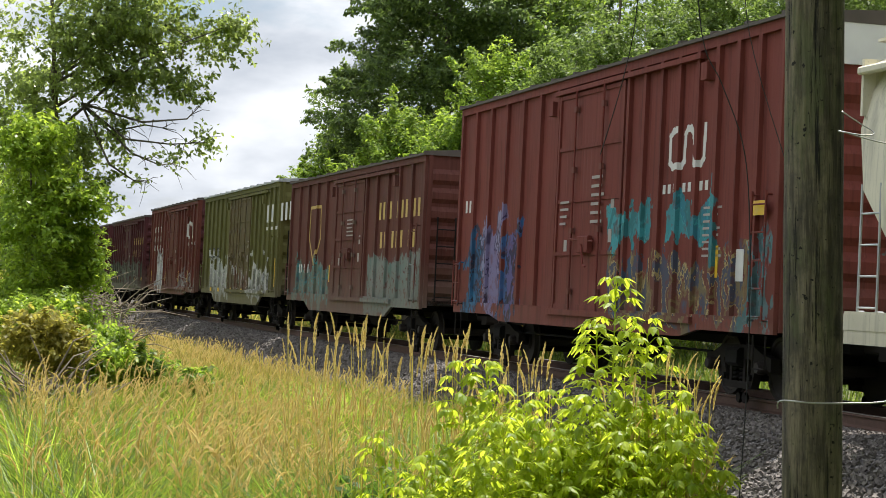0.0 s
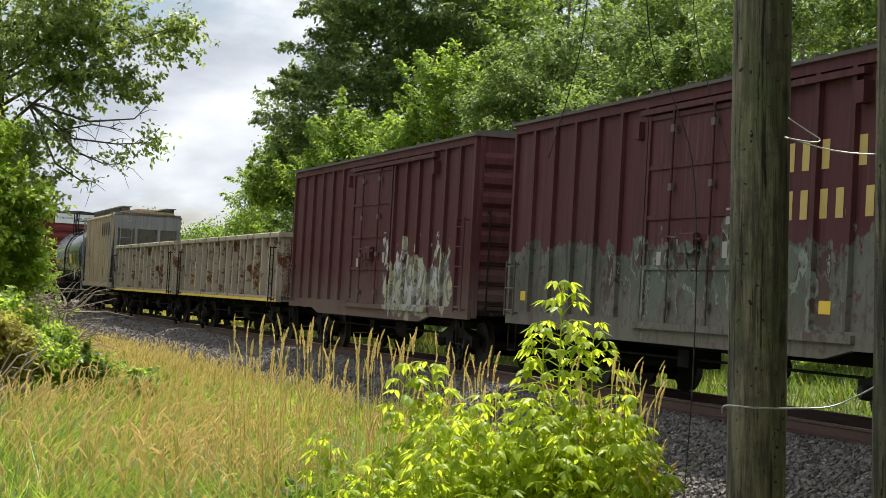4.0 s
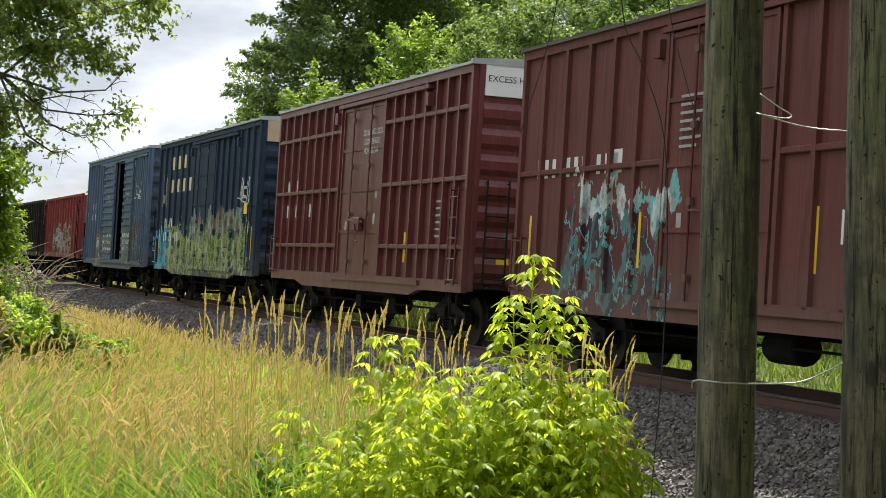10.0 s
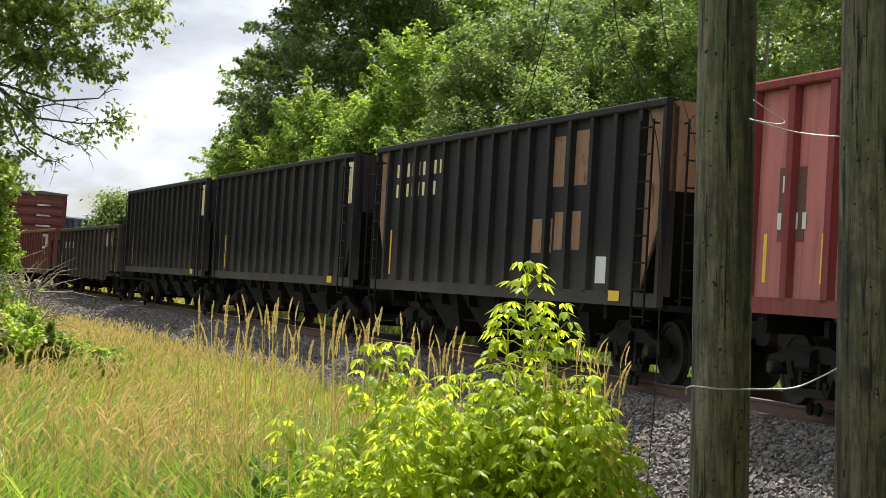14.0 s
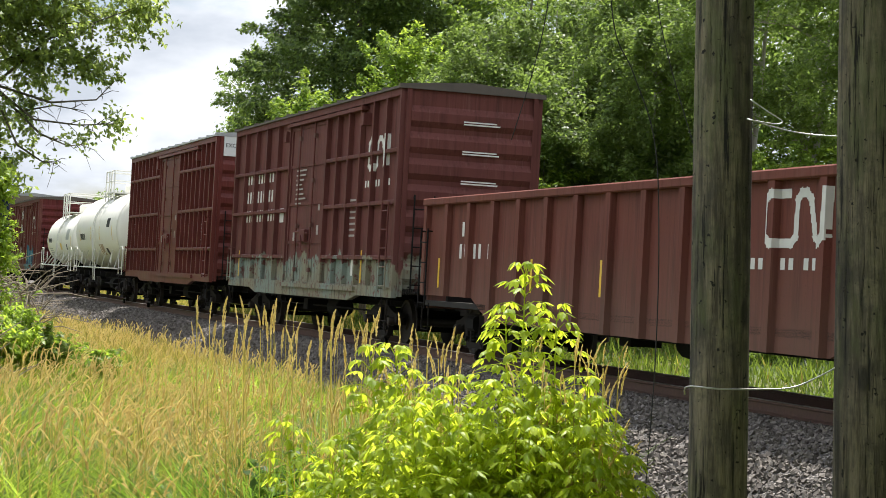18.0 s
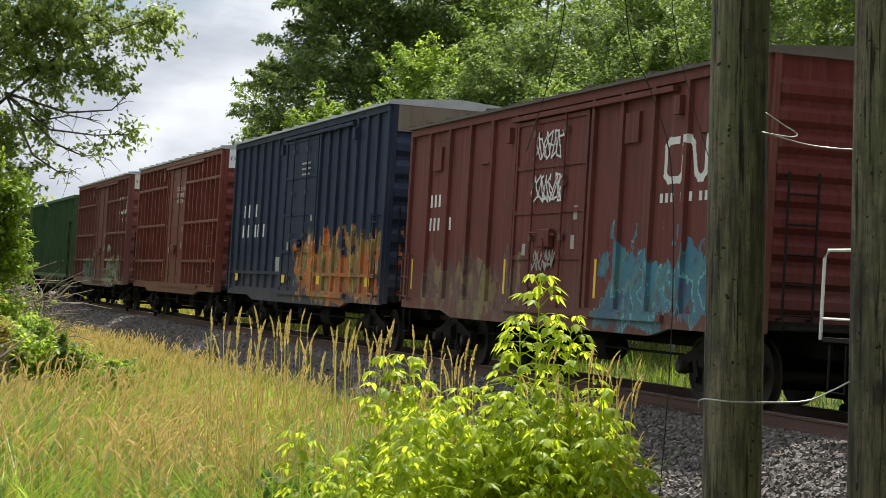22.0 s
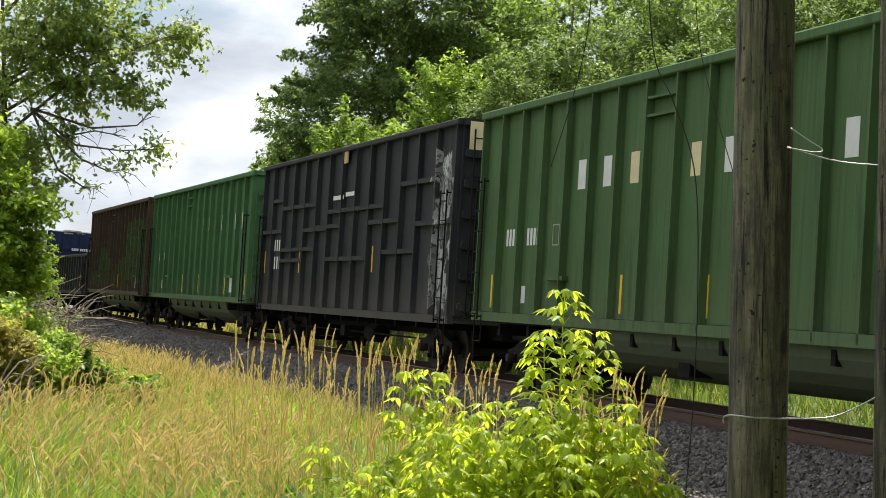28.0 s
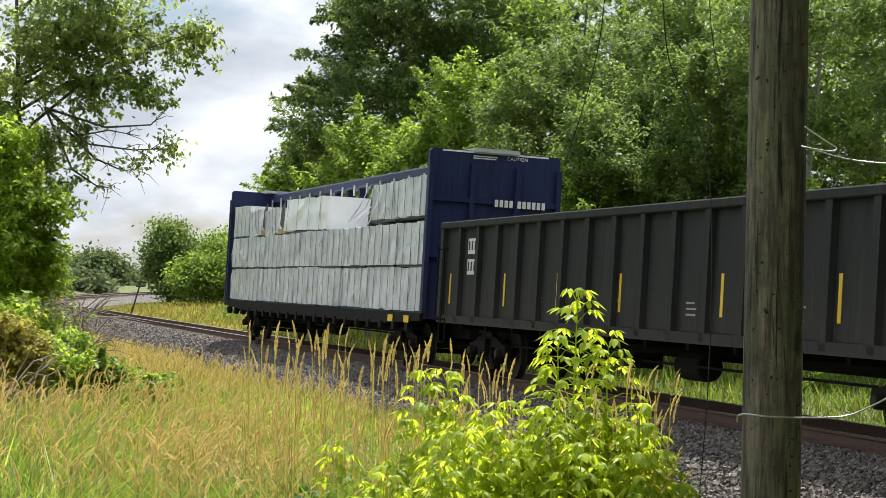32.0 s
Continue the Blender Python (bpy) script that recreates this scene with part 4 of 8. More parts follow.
def covered_hopper(name, label, f, r, HT, HB, skin, frame_skin, ribs=12, smooth=False):
    car, L = start_car(name, label, f, r, "covered hopper", 1.7, 0.72)
    e, yp = L / 2, 1.46
    for s in (-1, 1):
        y0, y1 = sorted((s * yp, s * (yp - 0.04)))
        if smooth:
            # bulging side, cut away under the ends
            bulge = [(yp - 0.10, 0.0), (yp - 0.02, 0.25), (yp, 0.5), (yp - 0.03, 0.75), (yp - 0.14, 0.9), (yp - 0.3, 1.0)]
            vs = []
            for y, u in bulge:
                cut = 1.9 - 1.8 * min(1.0, u / 0.56)
                vs += [(-e + cut, s * y, HB + (HT - HB) * u), (e - cut, s * y, HB + (HT - HB) * u)]
            part("side_wall", Geo().add(vs, [(2 * i, 2 * i + 1, 2 * i + 3, 2 * i + 2) for i in range(5)]), skin, car, "", True)
        else:
            part("side_wall", Geo().plate([(-e + 1.15, HB), (e - 1.15, HB), (e - 0.75, HT - 1.6), (e - 0.12, HT - 0.55), (e - 0.12, HT), (-e + 0.12, HT), (-e + 0.12, HT - 0.55), (-e + 0.75, HT - 1.6)], y0, y1), skin, car)
        part("side_sill", Geo().box(-e, e, min(s * (yp - 0.1), s * (yp + 0.05)), max(s * (yp - 0.1), s * (yp + 0.05)), HB - 0.18, HB + 0.02), skin, car)
        part("top_chord", Geo().box(-e + 0.1, e - 0.1, min(s * (yp - 0.06), s * (yp + 0.05)), max(s * (yp - 0.06), s * (yp + 0.05)), HT - 0.1, HT, 0.02), skin, car)
    for i in range(ribs + 1 if ribs else 0):
        x = -e + 1.15 + (L - 2.3) * i / ribs
        part("side_post", Geo().add([(x + dx, y, z) for z in (HB, HT - 0.1) for dx, y in ((-0.06, -yp), (-0.03, -yp - 0.06), (0.03, -yp - 0.06), (0.06, -yp))],
                                    [(0, 1, 5, 4), (1, 2, 6, 5), (2, 3, 7, 6), (3, 0, 4, 7), (3, 2, 1, 0), (4, 5, 6, 7)]), skin, car)
    part("roof", Geo().prism([(-yp, HT - 0.03), (-1.0, HT + 0.2), (1.0, HT + 0.2), (yp, HT - 0.03)], -e + 0.1, e - 0.1), skin, car)
    part("hatch_cover", Geo().prism([(-0.4, HT + 0.2), (-0.4, HT + 0.32), (0.4, HT + 0.32), (0.4, HT + 0.2)], -e + 1.0, e - 1.0), skin, car)
    for s in (-1, 1):
        wk = part("running_board", Geo().box(-e, e, min(s * 0.75, s * 1.2), max(s * 0.75, s * 1.2), HT + 0.34, HT + 0.38), frame_skin, car)
        for x in np.arange(-e + 0.3, e, 1.3):
            part("board_bracket", Geo().box(x - 0.02, x + 0.02, min(s * 0.8, s * 1.15), max(s * 0.8, s * 1.15), HT + 0.05, HT + 0.34), frame_skin, wk)
    for q in (-1, 1):
        sl = Geo().add([(q * (e - 0.14), -yp + 0.05, HT - 0.55), (q * (e - 0.14), yp - 0.05, HT - 0.55), (q * (e - 2.3), yp - 0.05, HB - 0.1), (q * (e - 2.3), -yp + 0.05, HB - 0.1)], [(0, 1, 2, 3)])
        part("slope_sheet", sl, frame_skin, car, "sloping end sheet")
        x0, x1 = sorted((q * (e - 0.1), q * (e - 0.16)))
        part("end_wall", Geo().box(x0, x1, -yp + 0.01, yp - 0.01, HT - 0.6, HT + 0.1), frame_skin, car)
        for y in (() if smooth else (-1.36, -0.5, 0.5, 1.36)):
            part("end_post", Geo().box(min(q * e, q * (e - 0.12)), max(q * e, q * (e - 0.12)), y - 0.06, y + 0.06, HB - 0.1, HT - 0.5), frame_skin, car)
        part("end_deck", Geo().box(min(q * e, q * (e - 1.5)), max(q * e, q * (e - 1.5)), -yp, yp, HB - 0.22, HB - 0.1), frame_skin, car)
        if smooth:
            ladder(car, q * (e - 0.5), -yp + 0.1, HB, HB + 1.6, 0.5, -1, M_GALV)
            part("sill_plate", Geo().box(min(q * e, q * (e - 2.2)), max(q * e, q * (e - 2.2)), -yp - 0.04, -yp, HB - 0.35, HB + 0.05), skin, car)
            continue
        ladder(car, q * (e - 0.3), -yp - 0.02, HB - 0.4, HT + 0.1, 0.5, -1, frame_skin)
        ladder(car, q * e, -0.95, HB, HT + 0.1, 0.5, q * 1.2, frame_skin, "y", name="end_ladder")
    for k in range(2):
        cx, w = (k - 0.5) * (L - 4.6) / 2, (L - 4.6) / 4
        bay = Geo().add([(cx - w, -yp + 0.05, HB), (cx + w, -yp + 0.05, HB), (cx + w, yp - 0.05, HB), (cx - w, yp - 0.05, HB),
                         (cx - w * 0.4, -0.6, 0.42), (cx + w * 0.4, -0.6, 0.42), (cx + w * 0.4, 0.6, 0.42), (cx - w * 0.4, 0.6, 0.42)],
                        [(3, 2, 1, 0), (4, 5, 6, 7), (0, 1, 5, 4), (1, 2, 6, 5), (2, 3, 7, 6), (3, 0, 4, 7)])
        part("discharge_bay", bay, skin, car)
    return car, L, -yp - 0.002


def tank_car(name, label, f, r, R, zc, skin, iron, dome=True):
    car, L = start_car(name, label, f, r, "tank car", 1.9, 0.72)
    e = L / 2
    lt = e - 0.45
    prof = [(0.0, -lt)] + [(R * math.sin(a), -lt + 0.62 * (1 - math.cos(a))) for a in np.linspace(0.15, math.pi / 2, 8)]
    prof += [(R * math.sin(a), lt - 0.62 * (1 - math.cos(a))) for a in np.linspace(math.pi / 2, 0.15, 8)] + [(0.0, lt)]
    part("tank", Geo().spin(prof, 0.0, 48, 0.0, zc, "x"), skin, car, "", True)
    for x in (-lt + 0.62, -0.7, 0.9, lt - 0.62):
        part("weld_band", Geo().spin([(R, -0.05), (R + 0.008, -0.045), (R + 0.008, 0.045), (R, 0.05)], 0.0, 48, x, zc, "x"), skin, car, "", True)
    for q in (-1, 1):
        s = q * (e - 1.9)
        part("saddle", Geo().add([(s + dx, y, z) for dx in (-0.22, 0.22) for y, z in ((-0.75, 0.75), (0.75, 0.75), (1.0, zc - R * 0.72), (-1.0, zc - R * 0.72))],
                                 [(0, 1, 2, 3), (7, 6, 5, 4), (0, 4, 5, 1), (1, 5, 6, 2), (2, 6, 7, 3), (3, 7, 4, 0)]), M_DARK, car)
        part("end_platform", Geo().box(min(q * e, q * (e - 1.0)), max(q * e, q * (e - 1.0)), -1.45, 1.45, 0.98, 1.03), M_GEAR, car)
        x = q * (e - 0.35)
        rl = Geo().tube([(x - 0.45, -1.42, 1.0), (x - 0.45, -1.42, 1.95), (x - 0.36, -1.42, 2.05), (x + 0.3, -1.42, 2.05), (x + 0.38, -1.42, 1.95), (x + 0.38, -1.42, 1.0)], 0.022, 6)
        rl.tube([(x - 0.45, -1.42, 1.25), (x + 0.38, -1.42, 1.25)], 0.016, 5)
        part("end_rail", rl, iron, car)
        part("sill_step", Geo().tube([(x - 0.2, -1.42, 0.95), (x - 0.2, -1.42, 0.4), (x + 0.2, -1.42, 0.4), (x + 0.2, -1.42, 0.95)], 0.018, 5), M_GEAR, car)
        pl = Geo().plate([(q * (e - 2.6), 1.35), (q * (e - 2.45), 1.6), (q * (e - 2.6), 1.85), (q * (e - 2.75), 1.6)], -1.46, -1.44)
        part("placard", pl, M_WHITE, car, "diamond placard plate")
    hr = Geo().tube([(-e + 0.8, -1.46, 1.22), (e - 0.8, -1.46, 1.22)], 0.028, 6)
    part("side_rail", hr, iron, car)
    for x in np.linspace(-e + 1.6, e - 1.6, 7):
        part("rail_bracket", Geo().tube([(x, -1.46, 1.22), (x + 0.35, -R * 0.86, zc - R * 0.5)], 0.024, 5), iron, car)
    # ladder and top platform
    lad = Geo()
    for x in (-0.2, 0.2):
        pts = [(x, -1.48, 0.7)] + [(x, -(R + 0.07) * math.cos(a), zc + (R + 0.07) * math.sin(a)) for a in np.linspace(-0.1, 1.25, 8)]
        lad.tube(pts, 0.02, 5)
    for k in range(4):
        lad.tube([(-0.2, -1.48, 0.8 + k * 0.38), (0.2, -1.48, 0.8 + k * 0.38)], 0.016, 5)
    for a in np.linspace(0.0, 1.2, 6):
        lad.tube([(-0.2, -(R + 0.07) * math.cos(a), zc + (R + 0.07) * math.sin(a)), (0.2, -(R + 0.07) * math.cos(a), zc + (R + 0.07) * math.sin(a))], 0.016, 5)
    part("ladder", lad, iron, car)
    zt = zc + R
    part("top_platform", Geo().box(-1.15, 1.15, -1.05, -0.45, zt - 0.05, zt - 0.01).box(-1.15, 1.15, 0.45, 1.05, zt - 0.05, zt - 0.01), iron, car)
    for s in (-1, 1):
        for x in (-1.12, -0.3, 0.3, 1.12):
            part("rail_post", Geo().tube([(x, s * 1.03, zt - 0.35), (x, s * 1.03, zt + 0.85)], 0.03, 6), iron, car)
        for x0, x1, z, rr in ((-1.12, -0.3, 0.85, 0.03), (0.3, 1.12, 0.85, 0.03), (-1.12, 1.12, 0.45, 0.022)):
            part("platform_rail", Geo().tube([(x0, s * 1.03, zt + z), (x1, s * 1.03, zt + z)], rr, 6), iron, car)
    for q in (-1, 1):
        for z, rr in ((0.85, 0.03), (0.45, 0.022)):
            part("platform_rail", Geo().tube([(q * 1.12, -1.03, zt + z), (q * 1.12, 1.03, zt + z)], rr, 6), iron, car)
    hs = Geo().spin([(0.42, 0.0), (0.42, 0.34), (0.36, 0.42), (0.0, 0.44)], n=18)
    hs.v = [(x, -z, y + zt - 0.04) for x, y, z in hs.v]
    part("valve_housing", hs, skin, car)
    return car, L, R, zc


def on_tank(car, x0, x1, z0, z1, R, zc, mat, name="marking"):
    """A painted patch that follows the tank's curve."""
    g, n = Geo(), 5
    a0, a1 = (math.asin(max(-0.98, min(0.98, (z - zc) / R))) for z in (z0, z1))
    vs = [(x, -(R + 0.004) * math.cos(a), zc + (R + 0.004) * math.sin(a)) for x in (x0, x1) for a in np.linspace(a0, a1, n)]
    part(name, g.add(vs, [(i, n + i, n + i + 1, i + 1) for i in range(n - 1)]), mat, car)


M_FILM = plain("loose_white_film", (0.80, 0.81, 0.82), 0.4, 0, 0.08)


def lumber_bundle(car, x0, x1, s, z, hgt, tip, wrap, wrap_dark, rnd):
    """A wrapped pack of timber: slack film with folds, sagging hem and tight bands."""
    ya, yb = s * 0.26, s * (1.38 + rnd.uniform(-0.05, 0.02))
    rz = rnd.uniform(-0.025, 0.015)
    ring = [(ya, z), (yb, z), (yb, z + hgt + rz), (ya, z + hgt + rz)]
    vs, fs, nx, sides = [], [], 22, (2, 12, 6, 2)
    seed = rnd.uniform(0, 50)
    lean = rnd.uniform(-0.8, 0.8)
    for a in range(nx + 1):
        u = a / nx
        for j in range(4):
            for b in range(sides[j]):
                v = b / sides[j]
                y = ring[j][0] * (1 - v) + ring[(j + 1) % 4][0] * v
                zz = ring[j][1] * (1 - v) + ring[(j + 1) % 4][1] * v
                h = (zz - z) / hgt
                f = 1 - abs(noise.noise(((u - lean * h * 0.3) * 4.5, seed, h * 0.7))) * 3.2
                w = 0.030 * max(f, -0.6) + 0.022 * noise.noise((u * 3, seed + 9, h * 3))
                band = min(abs(u - q) for q in (0.3, 0.72))
                w -= 0.030 * max(0.0, 1 - band / 0.05)
                edge = 0.05 * max(0.0, 1 - min(u, 1 - u) / 0.04)
                sag = 0.03 * noise.noise((u * 5, seed + 4, 0)) * (1 - h)
                vs.append((x0 + (x1 - x0) * u + tip * (h - 0.5), y + (w - edge) * s, zz + w * 0.4 * (h > 0.9) + sag + tip * 0.5 * (1 - u)))
    nr = sum(sides)
    for a in range(nx):
        for b in range(nr):
            fs.append((a * nr + b, a * nr + (b + 1) % nr, (a + 1) * nr + (b + 1) % nr, (a + 1) * nr + b))
    fs += [tuple(range(nr - 1, -1, -1)), tuple(range(nx * nr, (nx + 1) * nr))]
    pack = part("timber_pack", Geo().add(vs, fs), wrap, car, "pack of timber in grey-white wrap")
    if s < 0:
        for q in (0.12, 0.36, 0.62, 0.88):
            x = x0 + (x1 - x0) * q
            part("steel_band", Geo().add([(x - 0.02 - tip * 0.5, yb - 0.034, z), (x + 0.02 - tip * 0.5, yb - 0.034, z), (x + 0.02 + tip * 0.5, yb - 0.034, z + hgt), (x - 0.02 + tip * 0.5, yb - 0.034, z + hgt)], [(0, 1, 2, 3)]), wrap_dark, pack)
        # slab under the pack, with the gap's shade put into its colour
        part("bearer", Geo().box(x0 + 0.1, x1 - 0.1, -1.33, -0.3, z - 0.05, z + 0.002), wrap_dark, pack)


def centerbeam(name, label, f, r, HT, skin, wrap, wrap_dark):
    car, L = start_car(name, label, f, r, "centerbeam flatcar", 2.6, 0.62)
    e, deck = L / 2, 1.12
    part("deck", Geo().box(-e, e, -1.42, 1.42, deck - 0.12, deck), skin, car)
    for s in (-1, 1):
        part("side_sill", Geo().plate([(-e, deck - 0.16), (-e + 3.4, deck - 0.28), (e - 3.4, deck - 0.28), (e, deck - 0.16), (e, deck - 0.005), (-e, deck - 0.005)], min(s * 1.40, s * 1.47), max(s * 1.40, s * 1.47)), M_DARK, car)
        for x in np.arange(-e + 0.8, e, 1.1):
            part("tie_down_winch", Geo().box(x - 0.11, x + 0.11, min(s * 1.36, s * 1.5), max(s * 1.36, s * 1.5), deck - 0.42, deck - 0.2, 0.03), M_DARK, car)
    for q in (-1, 1):
        x0, x1 = sorted((q * e, q * (e - 0.14)))
        bh = part("bulkhead", Geo().prism([(-1.45, deck), (1.45, deck), (1.45, HT - 0.06), (1.39, HT), (-1.39, HT), (-1.45, HT - 0.06)], x0, x1), skin, car, "dark blue end bulkhead")
        for y in (-1.42, -0.5, 0.5, 1.42):
            part("bulkhead_rib", Geo().box(min(q * e, q * (e + 0.1)), max(q * e, q * (e + 0.1)), y - 0.05, y + 0.05, deck, HT - 0.3), skin, bh)
        for z in (2.3, 3.5):
            part("bulkhead_rib", Geo().box(min(q * e, q * (e + 0.08)), max(q * e, q * (e + 0.08)), -1.4, 1.4, z, z + 0.1), skin, bh)
        part("top_grating", Geo().box(min(q * (e - 0.7), q * (e + 0.1)), max(q * (e - 0.7), q * (e + 0.1)), -0.5, 0.5, HT - 0.02, HT + 0.06), M_GALV, car)
    part("centre_beam", Geo().box(-e + 0.14, e - 0.14, -0.22, 0.22, HT - 0.30, HT - 0.06, 0.04), skin, car, "blue top beam")
    for i in range(17):
        x = -e + 0.6 + (L - 1.2) * i / 16
        part("beam_post", Geo().add([(x + dx, y, z) for z, w in ((deck, 0.13), (HT - 0.3, 0.1)) for dx, y in ((-w, -0.1), (w, -0.1), (w, 0.1), (-w, 0.1))],
                                    [(0, 1, 5, 4), (1, 2, 6, 5), (2, 3, 7, 6), (3, 0, 4, 7)]), skin, car)
    # wrapped lumber: three tiers on either side; the top one half unloaded
    rnd = random.Random(7)
    tiers = ((deck + 0.03, 0.95), (deck + 1.03, 0.91), (deck + 1.99, 0.92))
    unit_ = (L - 0.6) / 9
    for s in (-1, 1):
        for k, (z, hgt) in enumerate(tiers):
            for i in range(9):
                if k == 2 and (s > 0 and 1 <= i <= 6 or i in (4, 5, 6)):
                    continue
                x0 = -e + 0.3 + unit_ * i
                x1 = x0 + unit_ - 0.07
                low, tip, dip = 0.0, 0.0, 0.0
                if k == 2 and s < 0:
                    if i == 3:
                        x0, x1, tip, dip = x0 + 0.1, x1 + unit_ * 1.2, 0.12, 0.05
                    elif i in (1, 2):
                        x1, tip, dip = x1 - 0.6, -0.16, 0.16
                    elif i > 6:
                        low = 0.08
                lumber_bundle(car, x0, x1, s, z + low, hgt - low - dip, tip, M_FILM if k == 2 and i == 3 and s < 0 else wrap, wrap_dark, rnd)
    # what the unloading left: slack straps in the gap, tears as shade-dark plates, bare timber ends
    for i in range(9):
        x = -e + 0.3 + unit_ * (5.2 + i * 0.24)
        zb = tiers[2][0] + rnd.uniform(0.0, 0.25)
        part("slack_strap", Geo().tube([(x, -0.24, HT - 0.3), (x + rnd.uniform(-0.1, 0.1), -0.5, HT - 0.9), (x + rnd.uniform(-0.3, 0.3), -0.9, zb)], 0.014, 4), M_GALV, car)
    for x in (-e + 0.3 + unit_ * 1.74, -e + 0.3 + unit_ * 2.76):
        # black plate paints the shade of an opening torn in the wrap
        part("torn_wrap", Geo().plate([(x, tiers[2][0] + 0.25), (x + 0.42, tiers[2][0] + 0.1), (x + 0.5, tiers[2][0] + 0.9), (x + 0.12, tiers[2][0] + 0.72)], -1.30, -1.27), wrap_dark, car, "dark plate painted as the shaded tear in the wrap")
        part("timber_end", Geo().box(x - 0.1, x + 0.55, -1.34, -0.4, tiers[2][0] - 0.02, tiers[2][0] + 0.12), plain("raw_timber", (0.36, 0.27, 0.16), 0.8), car)
    for i in range(17):
        x = -e + 0.6 + (L - 1.2) * i / 16
        part("strap_tab", Geo().box(x - 0.07, x + 0.07, -0.245, -0.225, HT - 0.5, HT - 0.22), M_GALV, car)
    return car, L


# ---- paints ----
BLUE, TEAL, CYAN = (0.03, 0.10, 0.42), (0.05, 0.30, 0.33), (0.12, 0.42, 0.55)
LILAC, SILVER, INK = (0.30, 0.28, 0.50), (0.46, 0.47, 0.46), (0.02, 0.03, 0.05)
LIME, OCHRE, ORANGE, CHALK, PINK = (0.30, 0.36, 0.10), (0.45, 0.33, 0.10), (0.55, 0.15, 0.03), (0.60, 0.60, 0.58), (0.42, 0.16, 0.18)
SAGE, AQUA, MUSTARD = (0.22, 0.30, 0.22), (0.16, 0.42, 0.42), (0.55, 0.40, 0.06)
RED = (0.165, 0.044, 0.035)
MAROON = (0.080, 0.026, 0.028)

P_HEAD = plain("white_end_panel", (0.66, 0.67, 0.67), 0.5, 0, 0.1)
P_TAN = plain("stained_end_panel", (0.42, 0.32, 0.22), 0.6, 0, 0.3)


def consist():
    """The cars in their order, each at its distance behind the start of the line."""
    W, C, G, K = M_WHITE, M_CREAM, M_GOLD, M_BLACKTEXT
    # the covered hopper ahead of the first boxcar
    p = paint("grey_hopper_paint", (0.62, 0.58, 0.46), 0.05, 0.3)
    car, L, y = covered_hopper("covered_hopper", "pale grey covered hopper with rounded sides", -27.6, -13.6, 4.3, 1.25, p, p, 0, smooth=True)
    tapes(car, (-5.2,), 1.9, y - 0.06)
    # 1
    p = paint("red_boxcar_paint_a", RED, 0.12, 0.15, 0.12, ((-7.3, -5.9, 0.9, 2.5, (0.02, 0.16, 0.30), (0.02, 0.10, 0.20), INK, 1.0), (-6.2, -4.6, 0.9, 2.9, (0.19, 0.17, 0.33), (0.24, 0.24, 0.36), (0.05, 0.05, 0.12), 0.9), (-4.9, -3.6, 0.9, 2.6, (0.02, 0.13, 0.30), (0.10, 0.10, 0.24), INK, 1.0), (1.3, 7.0, 0.9, 2.2, (0.04, 0.10, 0.16), (0.13, 0.05, 0.04), (0.36, 0.29, 0.13), 1.3),
                                                             (1.4, 2.9, 2.15, 2.8, (0.04, 0.24, 0.28), TEAL, TEAL, 1.1), (3.8, 5.7, 2.1, 2.8, TEAL, (0.03, 0.20, 0.26), TEAL, 1.1), (6.9, 7.8, 1.0, 2.2, (0.08, 0.26, 0.28), (0.20, 0.05, 0.05), (0.08, 0.25, 0.28), 1.5)))
    car, L, y = box_car("boxcar", "red-brown high-cube boxcar with blue and ochre sprayed tags", -11.55, 4.23, 5.2, 0.82, p, M_ROOFDARK, "post", (6, 8), head=P_HEAD)
    ring_mark(car, 3.8, 3.38, 0.55, W, y)
    bars(car, (3, 2, 2), 3.55, 2.98, 0.14, W, y, cell=1.5, fill=0.4)
    panel_text(car, -1.1, 2.6, 0.5, 0.5, W, y - 0.085)
    panel_text(car, 0.5, 2.6, 0.7, 0.9, W, y - 0.085, 6)
    panel_text(car, 5.2, 2.0, 0.7, 0.8, W, y, 8)
    bars(car, (2,), -7.5, 3.0, 0.25, W, y)
    part("consolidated_stencil", Geo().box(6.2, 6.7, y - 0.004, y, 1.65, 2.1), W, car)
    part("yellow_plate", Geo().box(7.1, 7.55, y - 0.09, y - 0.085, 2.55, 2.75), M_YELLOW, car)
    tapes(car, (-3.7, 5.75), 1.7, y)
    # 2
    p = paint("brown_boxcar_paint_a", (0.115, 0.043, 0.034), 0.25, 0.55, 0.25, ((-7.0, -2.0, 0.9, 2.1, (0.12, 0.17, 0.13), (0.16, 0.20, 0.17), TEAL, 1.3), (2.2, 7.6, 0.6, 2.2, (0.19, 0.20, 0.18), (0.15, 0.19, 0.17), (0.08, 0.14, 0.12), 0)))
    car, L, y = box_car("boxcar", "faded brown boxcar with gold letter bars and grey-green sprayed lower panels", 7.03, 22.49, 4.42, 0.82, p, M_ROOFDARK, "post", (5, 5), drop=0.12)
    bars(car, (3, 3, 3), 3.3, 3.05, 0.42, G, y, cell=0.62)
    bars(car, (2, 3, 2), 3.5, 2.35, 0.40, G, y, cell=0.68)
    strokes(car, [[(-5.0, 3.6), (-3.6, 3.6), (-3.55, 2.7), (-4.3, 1.95), (-5.05, 2.7), (-5.0, 3.6)]], G, y, 0.09, "gold shield outline")
    bars(car, (3, 2), -6.8, 1.75, 0.24, W, y)
    panel_text(car, 0.1, 2.7, 0.9, 0.5, W, y - 0.085, 5)
    tapes(car, (-5.3, -2.2, 1.95, 5.2), 1.5, y)
